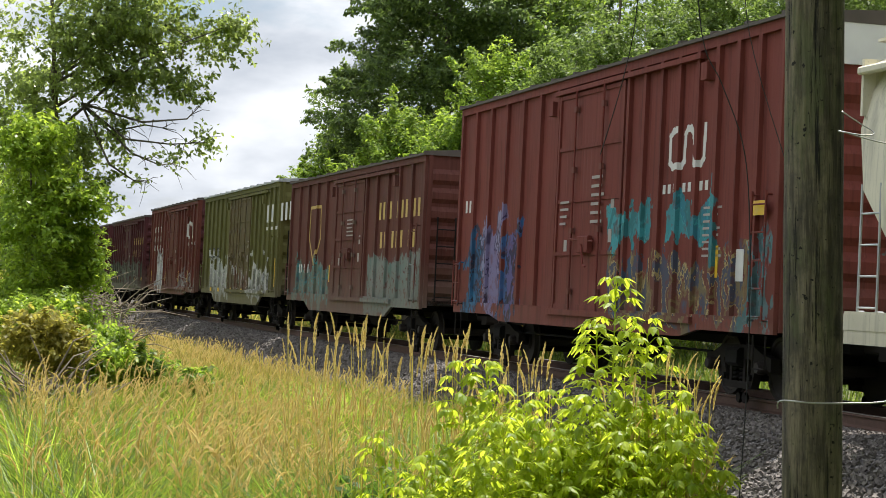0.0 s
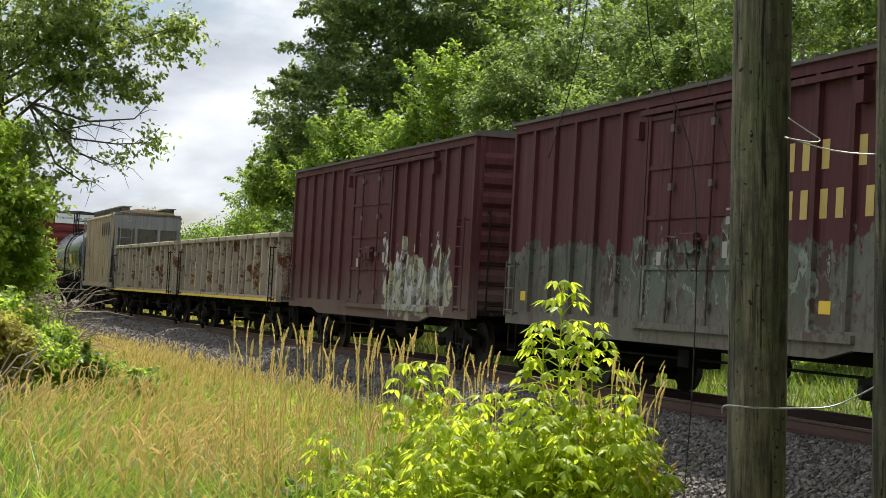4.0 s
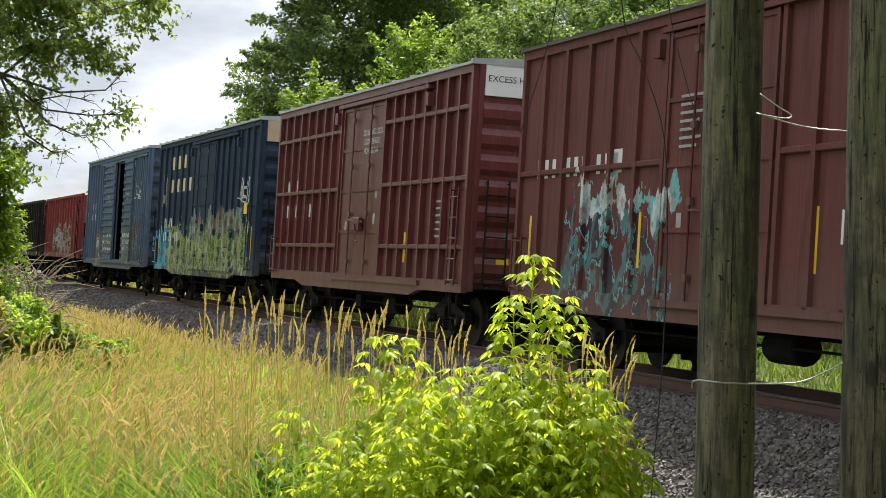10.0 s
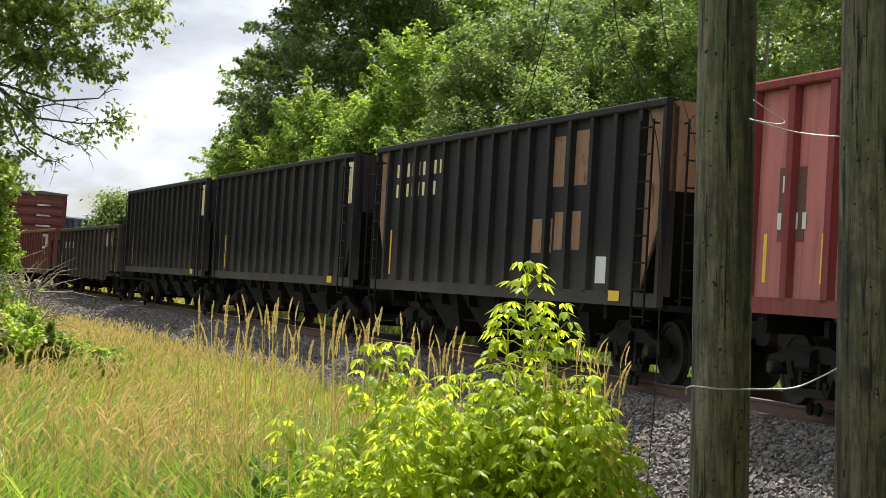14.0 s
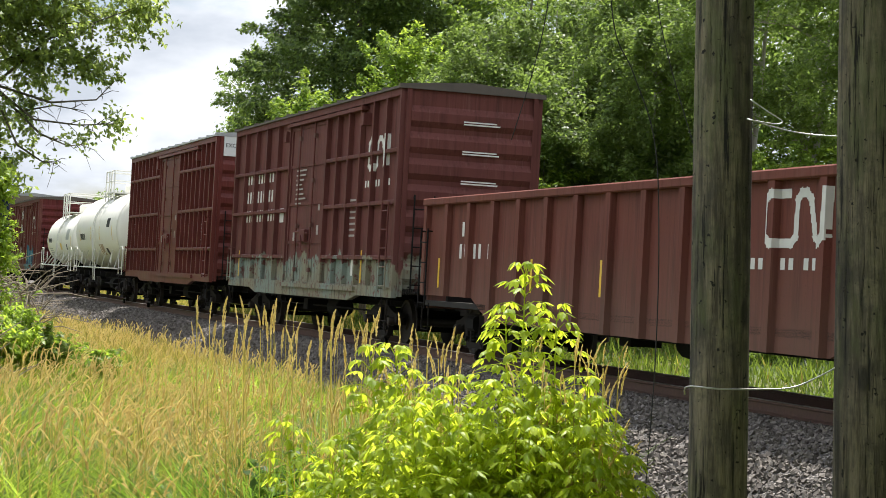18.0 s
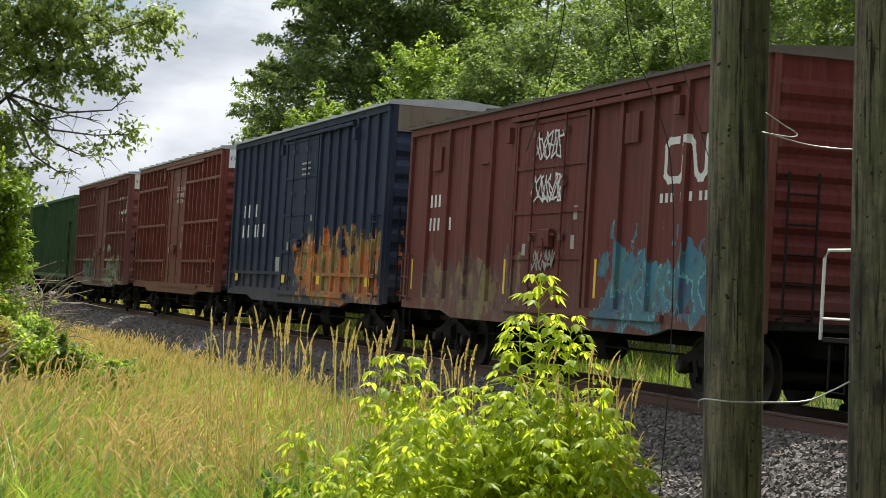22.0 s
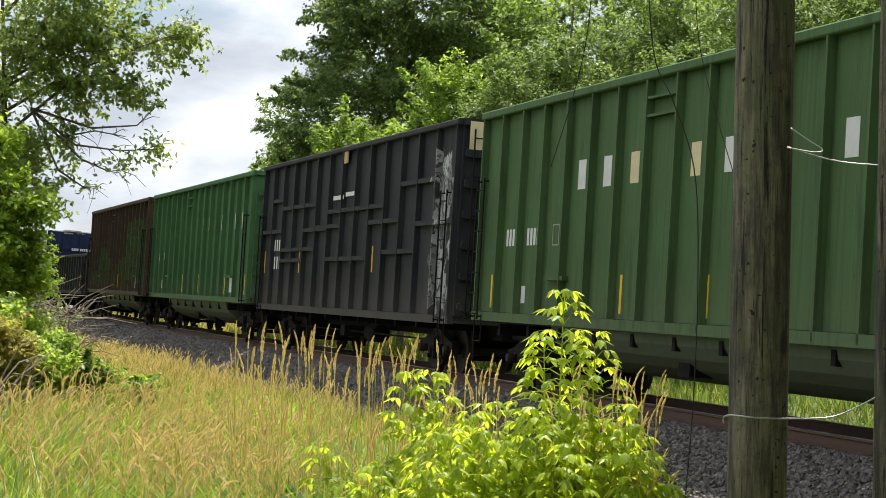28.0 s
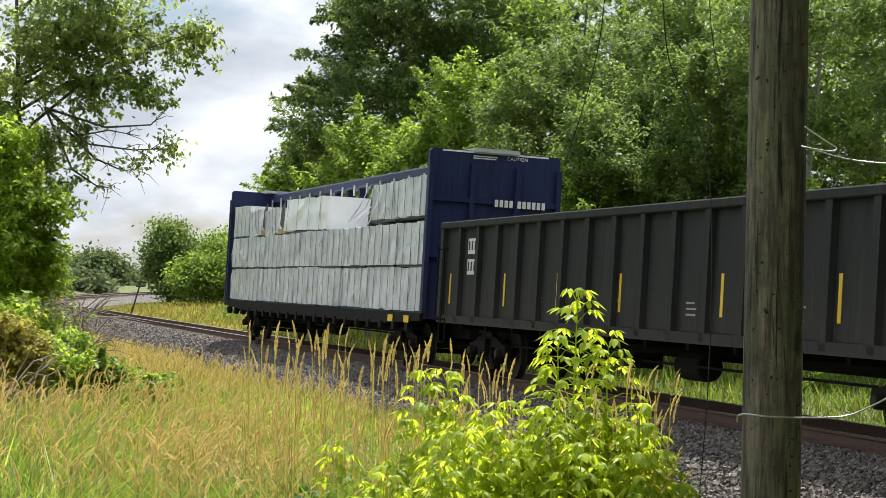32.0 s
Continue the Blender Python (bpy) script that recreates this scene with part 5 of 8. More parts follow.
    # 3
    p = paint("olive_boxcar_paint", (0.116, 0.110, 0.036), 0.3, 0.5, 0.3, ((-6.0, -1.7, 0.9, 2.3, SILVER, (0.35, 0.37, 0.34), CHALK, 1.2), (2.6, 6.0, 0.9, 2.1, SILVER, CHALK, (0.25, 0.27, 0.22), 1.1)))
    pd = paint("rusted_door_paint", (0.13, 0.10, 0.05), 0.55, 0.4, 0.3, ((-0.4, 2.8, 1.0, 1.9, (0.12, 0.06, 0.04), (0.16, 0.09, 0.06), CHALK, 0.9),))
    car, L, y = box_car("boxcar", "olive-green boxcar with rusty double doors and silver sprayed tags", 24.34, 39.79, 4.58, 0.86, p, M_GALV, "post", (6, 6), door=(-1.6, 2.7), doors="double", door_skin=pd, drop=0.18, end_ribs=6)
    bars(car, (2, 3), 5.0, 3.35, 0.55, W, y, cell=0.85)
    part("painted_line", Geo().box(5.0, 7.4, y - 0.004, y, 3.1, 3.2), W, car)
    part("stencil_ground", Geo().box(-6.6, -3.7, y - 0.003, y, 2.3, 2.65), K, car)
    bars(car, (3, 3, 2), -6.5, 2.36, 0.24, W, y - 0.003, cell=0.75)
    tapes(car, (-5.2, -3.4, -0.6, 1.6), 1.05, y - 0.09, 0.14, 0.35)
    tapes(car, (7.1,), 1.3, y, 0.9)
    # 4
    p = paint("red_boxcar_paint_b", (0.130, 0.042, 0.032), 0.2, 0.35, 0.2, ((-5.3, -2.6, 0.95, 2.6, CHALK, (0.45, 0.47, 0.50), CHALK, 0.6), (1.9, 7.3, 0.9, 2.0, RED, RED, SILVER, 0.9)))
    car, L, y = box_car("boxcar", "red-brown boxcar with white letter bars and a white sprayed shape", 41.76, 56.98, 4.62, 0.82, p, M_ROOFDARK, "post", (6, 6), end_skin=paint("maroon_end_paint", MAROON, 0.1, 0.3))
    ring_mark(car, 4.85, 3.17, 0.58, W, y)
    bars(car, (3, 2, 2), 4.75, 2.82, 0.14, W, y, cell=1.3, fill=0.4)
    for k, n in enumerate(((3, 3, 2), (3, 3, 2), (3, 2, 3))):
        bars(car, n, -6.6, 3.55 - 0.42 * k, 0.26, W, y, cell=0.72)
    panel_text(car, -2.0, 2.2, 0.5, 0.4, W, y)
    part("stencil", Geo().box(-3.6, -3.3, y - 0.004, y, 2.55, 2.85), W, car)
    tapes(car, (-7.2, -6.8, -4.9, -2.1, 2.2, 5.0), 1.35, y)
    # 5, 6
    p = paint("maroon_boxcar_paint_a", MAROON, 0.15, 0.6, 0.25, ((-7.6, 7.0, 0.6, 2.3, (0.08, 0.09, 0.07), (0.13, 0.13, 0.11), (0.05, 0.03, 0.03), 0), (-3.0, 5.0, 1.2, 2.3, (0.10, 0.13, 0.10), (0.06, 0.03, 0.03), (0.22, 0.25, 0.20), 1.0)))
    car, L, y = box_car("boxcar", "dark maroon boxcar with dull sprayed tags along the bottom", 59.94, 75.2, 4.43, 0.82, p, M_ROOFDARK, "post", (6, 6), end_ribs=8)
    bars(car, (4, 5), 2.6, 3.1, 0.36, G, y, cell=0.75)
    bars(car, (4, 3), 2.8, 2.5, 0.36, G, y, cell=0.75)
    tapes(car, (-6.9, -4.5, -0.5, 2.5, 4.2, 6.8), 1.35, y, 0.16, 0.3)
    p = paint("maroon_boxcar_paint_b", MAROON, 0.15, 0.5, 0.25, ((1.6, 6.2, 0.9, 2.3, (0.40, 0.40, 0.26), SILVER, (0.15, 0.15, 0.10), 1.2),))
    car, L, y = box_car("boxcar", "dark maroon boxcar with a pale yellow sprayed tag", 77.4, 92.7, 4.42, 0.82, p, M_ROOFDARK, "post", (6, 6), end_ribs=8)
    # 7, 8: rusty pale gondolas
    rusty = paint("rusty_cream_gondola_paint", (0.300, 0.255, 0.195), 1.05, 0.3, 0.35)
    pale = paint("cream_post_paint", (0.38, 0.33, 0.26), 0.8, 0.2, 0.3)
    for f, r in ((94.29, 110.23), (111.64, 127.59)):
        car, L, y = gondola("gondola", "rust-patched cream gondola with brown letter bars and yellow tape", f, r, 2.9, 1.02, rusty, 15, 0.07, trim=pale, post_skin=pale, deep=0.14)
        part("yellow_edge", Geo().box(-L / 2, L / 2, -1.52, -1.516, 1.01, 1.08), M_YELLOW, car)
        part("stencil_ground", Geo().box(-6.7, -5.1, y - 0.003, y, 1.85, 2.5), K, car)
        bars(car, (2,), -6.3, 2.22, 0.24, W, y - 0.003)
        bars(car, (5,), -6.55, 1.9, 0.24, W, y - 0.003, cell=0.8)
        bars(car, (8,), -3.6, 2.15, 0.42, plain("rust_lettering", (0.10, 0.055, 0.035), 0.8), y, cell=1.7, fill=0.22)
        bars(car, (7,), -3.2, 1.45, 0.42, plain("rust_lettering", (0.10, 0.055, 0.035), 0.8), y, cell=1.7, fill=0.22)
        tapes(car, (-7.3, -5.6, -2.4, 2.1, 6.6), 1.3, y, 0.55)
        part("yellow_plate", Geo().box(5.0, 5.5, y - 0.004, y, 1.25, 1.5), M_YELLOW, car)
    # 9
    p = paint("tan_hopper_paint", (0.36, 0.285, 0.19), 0.15, 0.4, 0.35)
    p2 = paint("grey_hopper_frame_paint", (0.24, 0.24, 0.24), 0.15, 0.4, 0.3)
    car, L, y = covered_hopper("covered_hopper", "tan covered hopper with grey end frames and black letter bars", 128.91, 139.9, 4.32, 1.3, p, p2, 11)
    bars(car, (4,), 1.05, 3.42, 0.56, K, y - 0.02, cell=1.42, fill=0.36)
    bars(car, (2, 2), -4.2, 2.5, 0.24, K, y)
    bars(car, (2, 2), -4.2, 2.05, 0.24, K, y)
    panel_text(car, 1.6, 2.6, 0.8, 0.5, K, y)
    part("stencil", Geo().box(1.9, 2.4, y - 0.004, y, 1.6, 2.0), K, car)
    tapes(car, (-3.9, -2.2, 1.2, 4.0), 1.4, y, 0.55)
    # 10
    p = plain("black_tank_paint", (0.011, 0.012, 0.016), 0.25, 0, 0.3, 0.8)
    car, L, R, zc = tank_car("tank_car", "glossy black tank car with yellow markings", 141.6, 155.7, 1.46, 2.62, p, M_DARK)
    for x in (-5.4, -3.2, -1.7, 1.5, 3.8, 5.7):
        on_tank(car, x - 0.05, x + 0.05, 2.2, 2.75, R, zc, M_YELLOW, "reflective_tape")
    for k in range(9):
        on_tank(car, -4.9 + k * 0.17, -4.78 + k * 0.17, 2.25, 2.5, R, zc, M_YELLOW, "letter_bar")
    on_tank(car, 1.75, 2.6, 2.2, 2.7, R, zc, M_YELLOW, "yellow_panel")
    for k in range(5):
        on_tank(car, 1.9 + 0.05 * (k % 2), 2.7, 1.55 + k * 0.09, 1.6 + k * 0.09, R, zc, M_YELLOW, "small_print")
    for x in (-2.6, 3.3):
        for k in range(2):
            on_tank(car, x, x + 0.7, 2.02 + k * 0.08, 2.06 + k * 0.08, R, zc, M_YELLOW, "small_print")
    # 11
    p = paint("red_boxcar_paint_c", (0.140, 0.034, 0.029), 0.15, 0.3, 0.15, ((-7.6, -1.2, 0.85, 2.15, BLUE, CYAN, CHALK, 1.2), (1.9, 7.4, 0.85, 2.2, CHALK, (0.10, 0.28, 0.40), (0.05, 0.12, 0.2), 1.3),
                                                                           (1.4, 1.7, 2.6, 3.75, INK, (0.03, 0.06, 0.08), AQUA, 1.4)))
    car, L, y = box_car("boxcar", "red-brown high-cube boxcar with blue tags and a turquoise door", 157.24, 172.6, 5.17, 0.82, p, M_ROOFDARK, "post", (6, 6), head=P_HEAD)
    ring_mark(car, 4.25, 3.25, 0.57, W, y)
    bars(car, (3, 2, 2), 4.0, 2.92, 0.14, W, y, cell=1.5, fill=0.4)
    bars(car, (2,), -6.3, 2.95, 0.24, W, y)
    bars(car, (2, 2, 2), -6.4, 2.55, 0.24, W, y, cell=0.85)
    chalk = plain("spray_chalk", CHALK, 0.7)
    scrawl(car, -7.35, 3.1, 0.5, 1.1, chalk, y, 14, 2, 0.045)
    scrawl(car, 1.95, 4.1, 1.0, 0.4, chalk, y, 15)
    scrawl(car, 6.1, 1.75, 1.2, 0.35, plain("thin_turquoise_spray", AQUA, 0.6), y, 16)
    tq, dk = plain("turquoise_spray", AQUA, 0.6), plain("black_spray", (0.012, 0.016, 0.022), 0.6)
    yd = y - 0.074
    paint_on(car, [[(-1.2, 2.55), (1.72, 2.55), (1.72, 3.72), (-1.2, 3.72)]], dk, yd, "painted_ground", "black sprayed ground on the door")
    paint_on(car, [[(-0.95, 3.66), (1.5, 3.66), (1.15, 4.02), (0.85, 4.5), (0.55, 4.74), (-0.1, 4.74), (-0.4, 4.5), (-0.62, 4.02)]], tq, yd - 0.003, "painted_shape", "pale turquoise sprayed shape")
    paint_on(car, [[(-0.05, 4.22), (0.55, 4.22), (0.55, 4.58), (-0.05, 4.58)]], dk, yd - 0.006, "painted_ground", "small black sprayed square")
    for q in range(7):
        x0 = -1.0 + q * 0.38
        strokes(car, [[(x0, 2.62), (x0 + 0.05, 3.0), (x0 - 0.06 + 0.05 * (q % 3), 3.25), (x0 + 0.12, 3.62)]], tq, yd - 0.003, 0.06, "thin turquoise sprayed line")
    strokes(car, [[(-1.1, 3.1), (-0.2, 3.18), (0.6, 3.05), (1.6, 3.16)]], tq, yd - 0.004, 0.05, "thin turquoise sprayed line")
    words_end(car, "EXCESS HEIGHT CAR", L / 2 + 0.05, -1.25, 4.85, 0.11, K)
    bars_end(car, (8,), L / 2 + 0.05, 0.4, 4.80, 0.13, K)
    tapes(car, (-3.9, 3.9), 1.4, y)
    part("yellow_plate", Geo().box(-7.1, -6.6, y - 0.08, y - 0.075, 1.45, 1.75), M_YELLOW, car)
    # 12
    p = paint("brown_boxcar_paint_b", (0.125, 0.042, 0.036), 0.15, 0.3, 0.15, ((-5.4, -1.3, 0.9, 2.6, INK, (0.10, 0.03, 0.03), AQUA, 1.0), (-4.6, -1.0, 2.3, 2.75, CHALK, AQUA, CHALK, 0.8)))
    car, L, y = box_car("boxcar", "brown high-cube boxcar with a pale sprayed tag", 174.96, 190.0, 5.12, 0.82, p, M_ROOFDARK, "post", (6, 6), rails=(0.5,))
    bars(car, (3, 3, 3), -6.7, 2.95, 0.30, W, y, cell=0.75)
    panel_text(car, -0.9, 3.2, 0.8, 0.8, W, y - 0.085, 7)
    part("stencil", Geo().box(-3.5, -3.1, y - 0.004, y, 2.95, 3.3), W, car)
    part("stencil", Geo().box(3.6, 4.1, y - 0.004, y, 1.9, 2.3), W, car)
    part("head_stripe", Geo().box(L / 2 + 0.002, L / 2 + 0.06, -1.1, 1.3, 4.7, 4.78), W, car)
    tapes(car, (-6.9, -4.6, -2.3, 3.0, 6.9), 1.55, y, 0.8)
    # 13
    p = paint("plum_boxcar_paint", (0.120, 0.032, 0.030), 0.08, 0.2, 0.3, rough=0.38, gloss=0.3)
    car, L, y = box_car("boxcar", "glossy plum-brown exterior-post boxcar with an excess-height panel", 192.66, 208.0, 5.17, 0.86, p, M_GALV, "grid", (8, 8), rails=(0.17, 0.5, 0.84), head=P_HEAD)
    words_end(car, "EXCESS HEIGHT CAR", L / 2 + 0.05, -1.25, 4.85, 0.12, K)
    bars(car, (2, 2), -6.8, 3.1, 0.3, W, y)
    bars(car, (2, 2, 2), -6.9, 2.5, 0.3, W, y)
    for k, line in enumerate(("CLOSE AND LOCK", "DOOR BEFORE", "MOVING CAR")):
        words_side(car, line, 0.3 + 0.1 * (k > 0), 4.2 - 0.2 * k, 0.13, W, y - 0.075)
    panel_text(car, 5.4, 2.0, 0.9, 0.8, W, y, 6)
    tapes(car, (3.6, 6.7), 1.5, y, 0.6, 0.14)
    part("yellow_plate", Geo().box(L / 2 + 0.06, L / 2 + 0.066, -0.9, -0.65, 1.5, 1.65), M_YELLOW, car)
    # 14
    p = paint("navy_boxcar_paint_a", (0.022, 0.036, 0.062), 0.15, 0.3, 0.15, ((-7.6, -4.8, 0.8, 2.3, CYAN, (0.14, 0.40, 0.52), CYAN, 0.5), (-5.6, 7.0, 0.8, 2.4, LIME, (0.42, 0.42, 0.24), (0.04, 0.12, 0.06), 1.2), (-1.5, 6.0, 2.0, 2.7, (0.22, 0.13, 0.10), SAGE, (0.30, 0.30, 0.22), 1.1)))
    car, L, y = box_car("boxcar", "dark blue high-cube boxcar with green and cyan tags", 210.23, 225.85, 5.17, 0.84, p, M_GALV, "post", (6, 7), head=P_TAN)
    bars(car, (3,), -5.9, 4.25, 0.42, C, y, cell=2.1, fill=0.3)
    bars(car, (4,), -6.0, 3.5, 0.42, C, y, cell=2.1, fill=0.3)
    bars(car, (2, 2), -6.5, 2.35, 0.3, W, y)
    bars(car, (2, 2, 2), -6.6, 1.9, 0.3, W, y)
    chalk = plain("spray_white", CHALK, 0.7)
    scrawl(car, 5.4, 2.9, 1.3, 0.8, chalk, y, 21)
    scrawl(car, -6.9, 2.9, 0.5, 1.3, M_DIM, y, 22, 2)
    part("yellow_plate", Geo().box(6.3, 6.8, y - 0.08, y - 0.076, 2.65, 2.95), M_YELLOW, car)
    tapes(car, (-7.4, 7.1), 1.4, y, 0.9)
    # 15
    p = paint("blue_boxcar_paint", (0.098, 0.135, 0.200), 0.2, 0.4, 0.35, ((-4.7, -2.6, 0.9, 2.35, (0.22, 0.17, 0.14), (0.30, 0.24, 0.20), CHALK, 0.7), (3.6, 7.6, 0.9, 2.6, (0.08, 0.11, 0.16), (0.15, 0.11, 0.09), (0.25, 0.27, 0.28), 0.8), (-2.5, 0.4, 1.1, 2.2, (0.08, 0.12, 0.17), (0.10, 0.14, 0.18), (0.30, 0.33, 0.34), 1.1), (2.9, 5.0, 1.1, 2.4, (0.08, 0.12, 0.17), (0.2, 0.22, 0.24), (0.30, 0.33, 0.34), 1.2)))
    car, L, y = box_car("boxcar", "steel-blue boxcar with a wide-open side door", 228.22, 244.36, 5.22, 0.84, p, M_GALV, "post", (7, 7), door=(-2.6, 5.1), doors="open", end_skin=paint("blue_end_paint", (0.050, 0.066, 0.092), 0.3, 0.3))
    # sheet facing the open doorway, coloured with the interior's shade
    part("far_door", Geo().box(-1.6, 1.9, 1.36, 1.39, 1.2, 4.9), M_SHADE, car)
    part("orange_patch", Geo().box(-6.9, -5.4, y - 0.003, y, 2.95, 3.5), plain("orange_patch", (0.22, 0.10, 0.04), 0.7), car)
    chalk = plain("spray_white", CHALK, 0.7)
    scrawl(car, -7.75, 2.8, 0.5, 1.1, chalk, y, 31, 2)
    scrawl(car, 5.3, 3.3, 1.5, 0.8, chalk, y, 32, 2, 0.03)
    panel_text(car, -1.4, 3.45, 0.8, 0.32, W, y - 0.10, 2)
    panel_text(car, 3.4, 3.45, 1.0, 0.50, W, y - 0.10, 3)
    scrawl(car, -2.3, 1.45, 2.3, 0.8, chalk, y - 0.10, 33, 4, 0.05)
    scrawl(car, 3.0, 1.5, 1.8, 0.8, chalk, y - 0.10, 34, 4, 0.05)
    bars(car, (2, 1), -6.8, 3.2, 0.26, W, y - 0.003)
    bars(car, (3, 2), -6.8, 2.75, 0.26, W, y - 0.003)
    tapes(car, (-6.6, 5.6), 1.25, y, 1.0, 0.16)
    # 16: red open hopper
    pr = paint("faded_red_hopper_paint", (0.440, 0.150, 0.135), 0.2, 0.3, 0.25, ((-3.2, 3.4, 1.25, 2.6, SILVER, (0.34, 0.31, 0.25), (0.20, 0.13, 0.10), 0.9),))
    pp = paint("red_hopper_post_paint", (0.220, 0.045, 0.045), 0.12, 0.2, 0.1, ((-3.2, 3.4, 1.25, 2.6, SILVER, (0.34, 0.31, 0.25), (0.20, 0.13, 0.10), 0.9),))
    car, L, y = open_hopper("open_hopper", "faded red open-top hopper with crimson posts and a white tag", 246.3, 260.6, 3.99, 1.28, pr, 12, post_skin=pp, trim=pp)
    part("stencil_ground", Geo().box(-5.6, -4.9, y - 0.003, y, 2.0, 2.9), plain("brown_stencil_ground", (0.12, 0.06, 0.045), 0.7), car)
    bars(car, (2,), -5.5, 2.6, 0.2, W, y - 0.003)
    bars(car, (4,), -5.6, 2.15, 0.2, W, y - 0.003)
    strokes(car, [[(4.6, 3.05), (4.9, 2.75), (4.6, 2.45), (4.3, 2.75), (4.6, 3.05)], [(4.6, 2.75), (4.6, 2.4)]], K, y, 0.22, "dark diamond mark")
    tapes(car, (-5.9, -4.4, -2.6, 0.0, 2.5), 1.5, y, 0.6)
    # 17-19: black hoppers
    for k, (f, r) in enumerate(((262.4, 277.0), (278.6, 293.5), (295.0, 309.8))):
        p = paint("black_hopper_paint", (0.021, 0.019, 0.019), 0.28, 0.35, 0.12)
        rust = paint("rust_bloom", (0.26, 0.15, 0.09), 0.6, 0.2, 0.4)
        car, L, y = open_hopper("open_hopper", "black open-top hopper with rust-bloomed panels" if k == 0 else "black open-top coal hopper", f, r, 4.02, 1.25, p, 14, wide=0.085, corner=rust if k == 0 else None)
        if k == 0:
            for x0, x1, z0, z1 in ((2.6, 3.3, 2.9, 3.7), (3.4, 4.4, 2.9, 3.75), (3.0, 4.1, 1.9, 2.5), (2.0, 2.9, 1.85, 2.4)):
                part("rust_patch", Geo().box(x0, x1, y - 0.003, y, z0, z1), rust, car)
            bars(car, (10,), -6.0, 3.35, 0.26, M_CREAM, y, cell=1.35, fill=0.3)
            bars(car, (8,), -6.0, 2.95, 0.26, M_CREAM, y, cell=1.35, fill=0.3)
            part("stencil", Geo().box(4.8, 5.3, y - 0.004, y, 1.4, 1.8), W, car)
        else:
            part("pale_corner_plate", Geo().box(L / 2 - 0.5, L / 2 - 0.12, -1.53, -1.526, 2.9, 3.8), M_CREAM, car)
        tapes(car, (-6.2,), 1.4, y, 0.9)
        part("yellow_plate", Geo().box(5.6, 6.0, -1.53, -1.526, 1.15, 1.3), M_YELLOW, car)
    # 20, 21: deep-ribbed gondolas
    p = paint("black_gondola_paint", (0.046, 0.033, 0.027), 0.4, 0.2, 0.25)
    car, L, y = gondola("gondola", "dark brown-black gondola with wide ribs and white number bars", 311.46, 329.9, 2.83, 0.80, p, 14, 0.10, drop=0.12, deep=0.10)
    bars(car, (2, 3, 5), -8.0, 1.95, 0.26, W, y, cell=0.55)
    for x in (5.2, 6.2, 7.0):
        part("worn_letter_patch", Geo().box(x, x + 0.5, y - 0.003, y, 2.0, 2.55), P_TAN, car)
    tapes(car, (-9.0, 7.9), 1.0, y, 0.7)
    p = paint("red_gondola_paint", (0.150, 0.050, 0.038), 0.2, 0.3, 0.25)
    car, L, y = gondola("gondola", "red-brown gondola with wide ribs and white marks", 331.85, 351.5, 2.88, 0.80, p, 15, 0.10, drop=0.15, deep=0.10)
    ring_mark(car, 4.42, 1.98, 0.60, W, y)
    bars(car, (3, 2, 2), 3.9, 1.66, 0.14, W, y, cell=1.5, fill=0.4)
    bars(car, (2,), -7.7, 2.15, 0.26, W, y)
    bars(car, (2, 2, 1), -7.8, 1.75, 0.26, W, y)
    tapes(car, (-9.0, -4.0, -1.0, 2.4), 1.2, y, 0.55)
    tapes(car, (8.9,), 1.0, y, 1.5)
    # 22
    p = paint("brown_boxcar_paint_c", (0.120, 0.042, 0.037), 0.15, 0.2, 0.2, ((-7.9, 7.9, 0.6, 1.72, (0.19, 0.24, 0.21), (0.21, 0.20, 0.14), (0.07, 0.06, 0.05), 0),))
    car, L, y = box_car("boxcar", "brown exterior-post boxcar with mint-green worn lower panels", 353.38, 369.0, 5.18, 0.82, p, M_ROOFDARK, "grid", (5, 6), rails=(0.16, 0.45, 0.72))
    ring_mark(car, 5.3, 3.62, 0.62, W, y)
    bars(car, (3, 2, 2), 5.1, 3.24, 0.14, W, y, cell=1.4, fill=0.4)
    for k, n in enumerate(((3, 3, 2), (3, 3, 2), (3, 3, 3))):
        bars(car, n, -6.5, 3.65 - 0.5 * k, 0.30, W, y, cell=0.72)
    part("stencil", Geo().box(-2.6, -2.2, y - 0.004, y, 2.6, 2.95), W, car)
    panel_text(car, -0.7, 3.0, 1.0, 0.9, W, y - 0.085, 8)
    panel_text(car, 4.0, 2.2, 0.8, 0.9, W, y, 7)
    for z in (3.3, 3.9, 4.5):
        panel_text_end(car, L / 2 + 0.09, -0.2, z, 0.9, 0.1)
    part("stencil", Geo().box(4.3, 4.9, y - 0.004, y, 1.35, 1.75), W, car)
    tapes(car, (-7.1, -1.6, 2.6, 3.6, 5.1), 1.2, y, 0.7)
    # 23
    p = paint("plum_boxcar_paint_b", (0.125, 0.032, 0.027), 0.06, 0.08, 0.2, rough=0.45, gloss=0.15)
    car, L, y = box_car("boxcar", "dark plum exterior-post boxcar with an excess-height panel", 371.7, 387.0, 5.23, 0.86, p, M_GALV, "grid", (8, 8), rails=(0.2, 0.5, 0.82), head=P_HEAD)
    words_end(car, "EXCESS HEIGHT CAR", L / 2 + 0.05, -1.25, 4.9, 0.12, K)
    bars(car, (2, 2), -6.8, 3.1, 0.28, W, y)
    bars(car, (2, 2, 1), -6.9, 2.6, 0.28, W, y)
    panel_text(car, 5.0, 2.2, 0.9, 0.8, W, y, 7)
    tapes(car, (3.6, 6.8), 1.4, y, 0.6, 0.14)
    # 24, 25: white tanks
    p = paint("white_tank_paint", (0.76, 0.745, 0.68), 0.0, 0.8, 0.25, (), 0.4, wear=0.16)
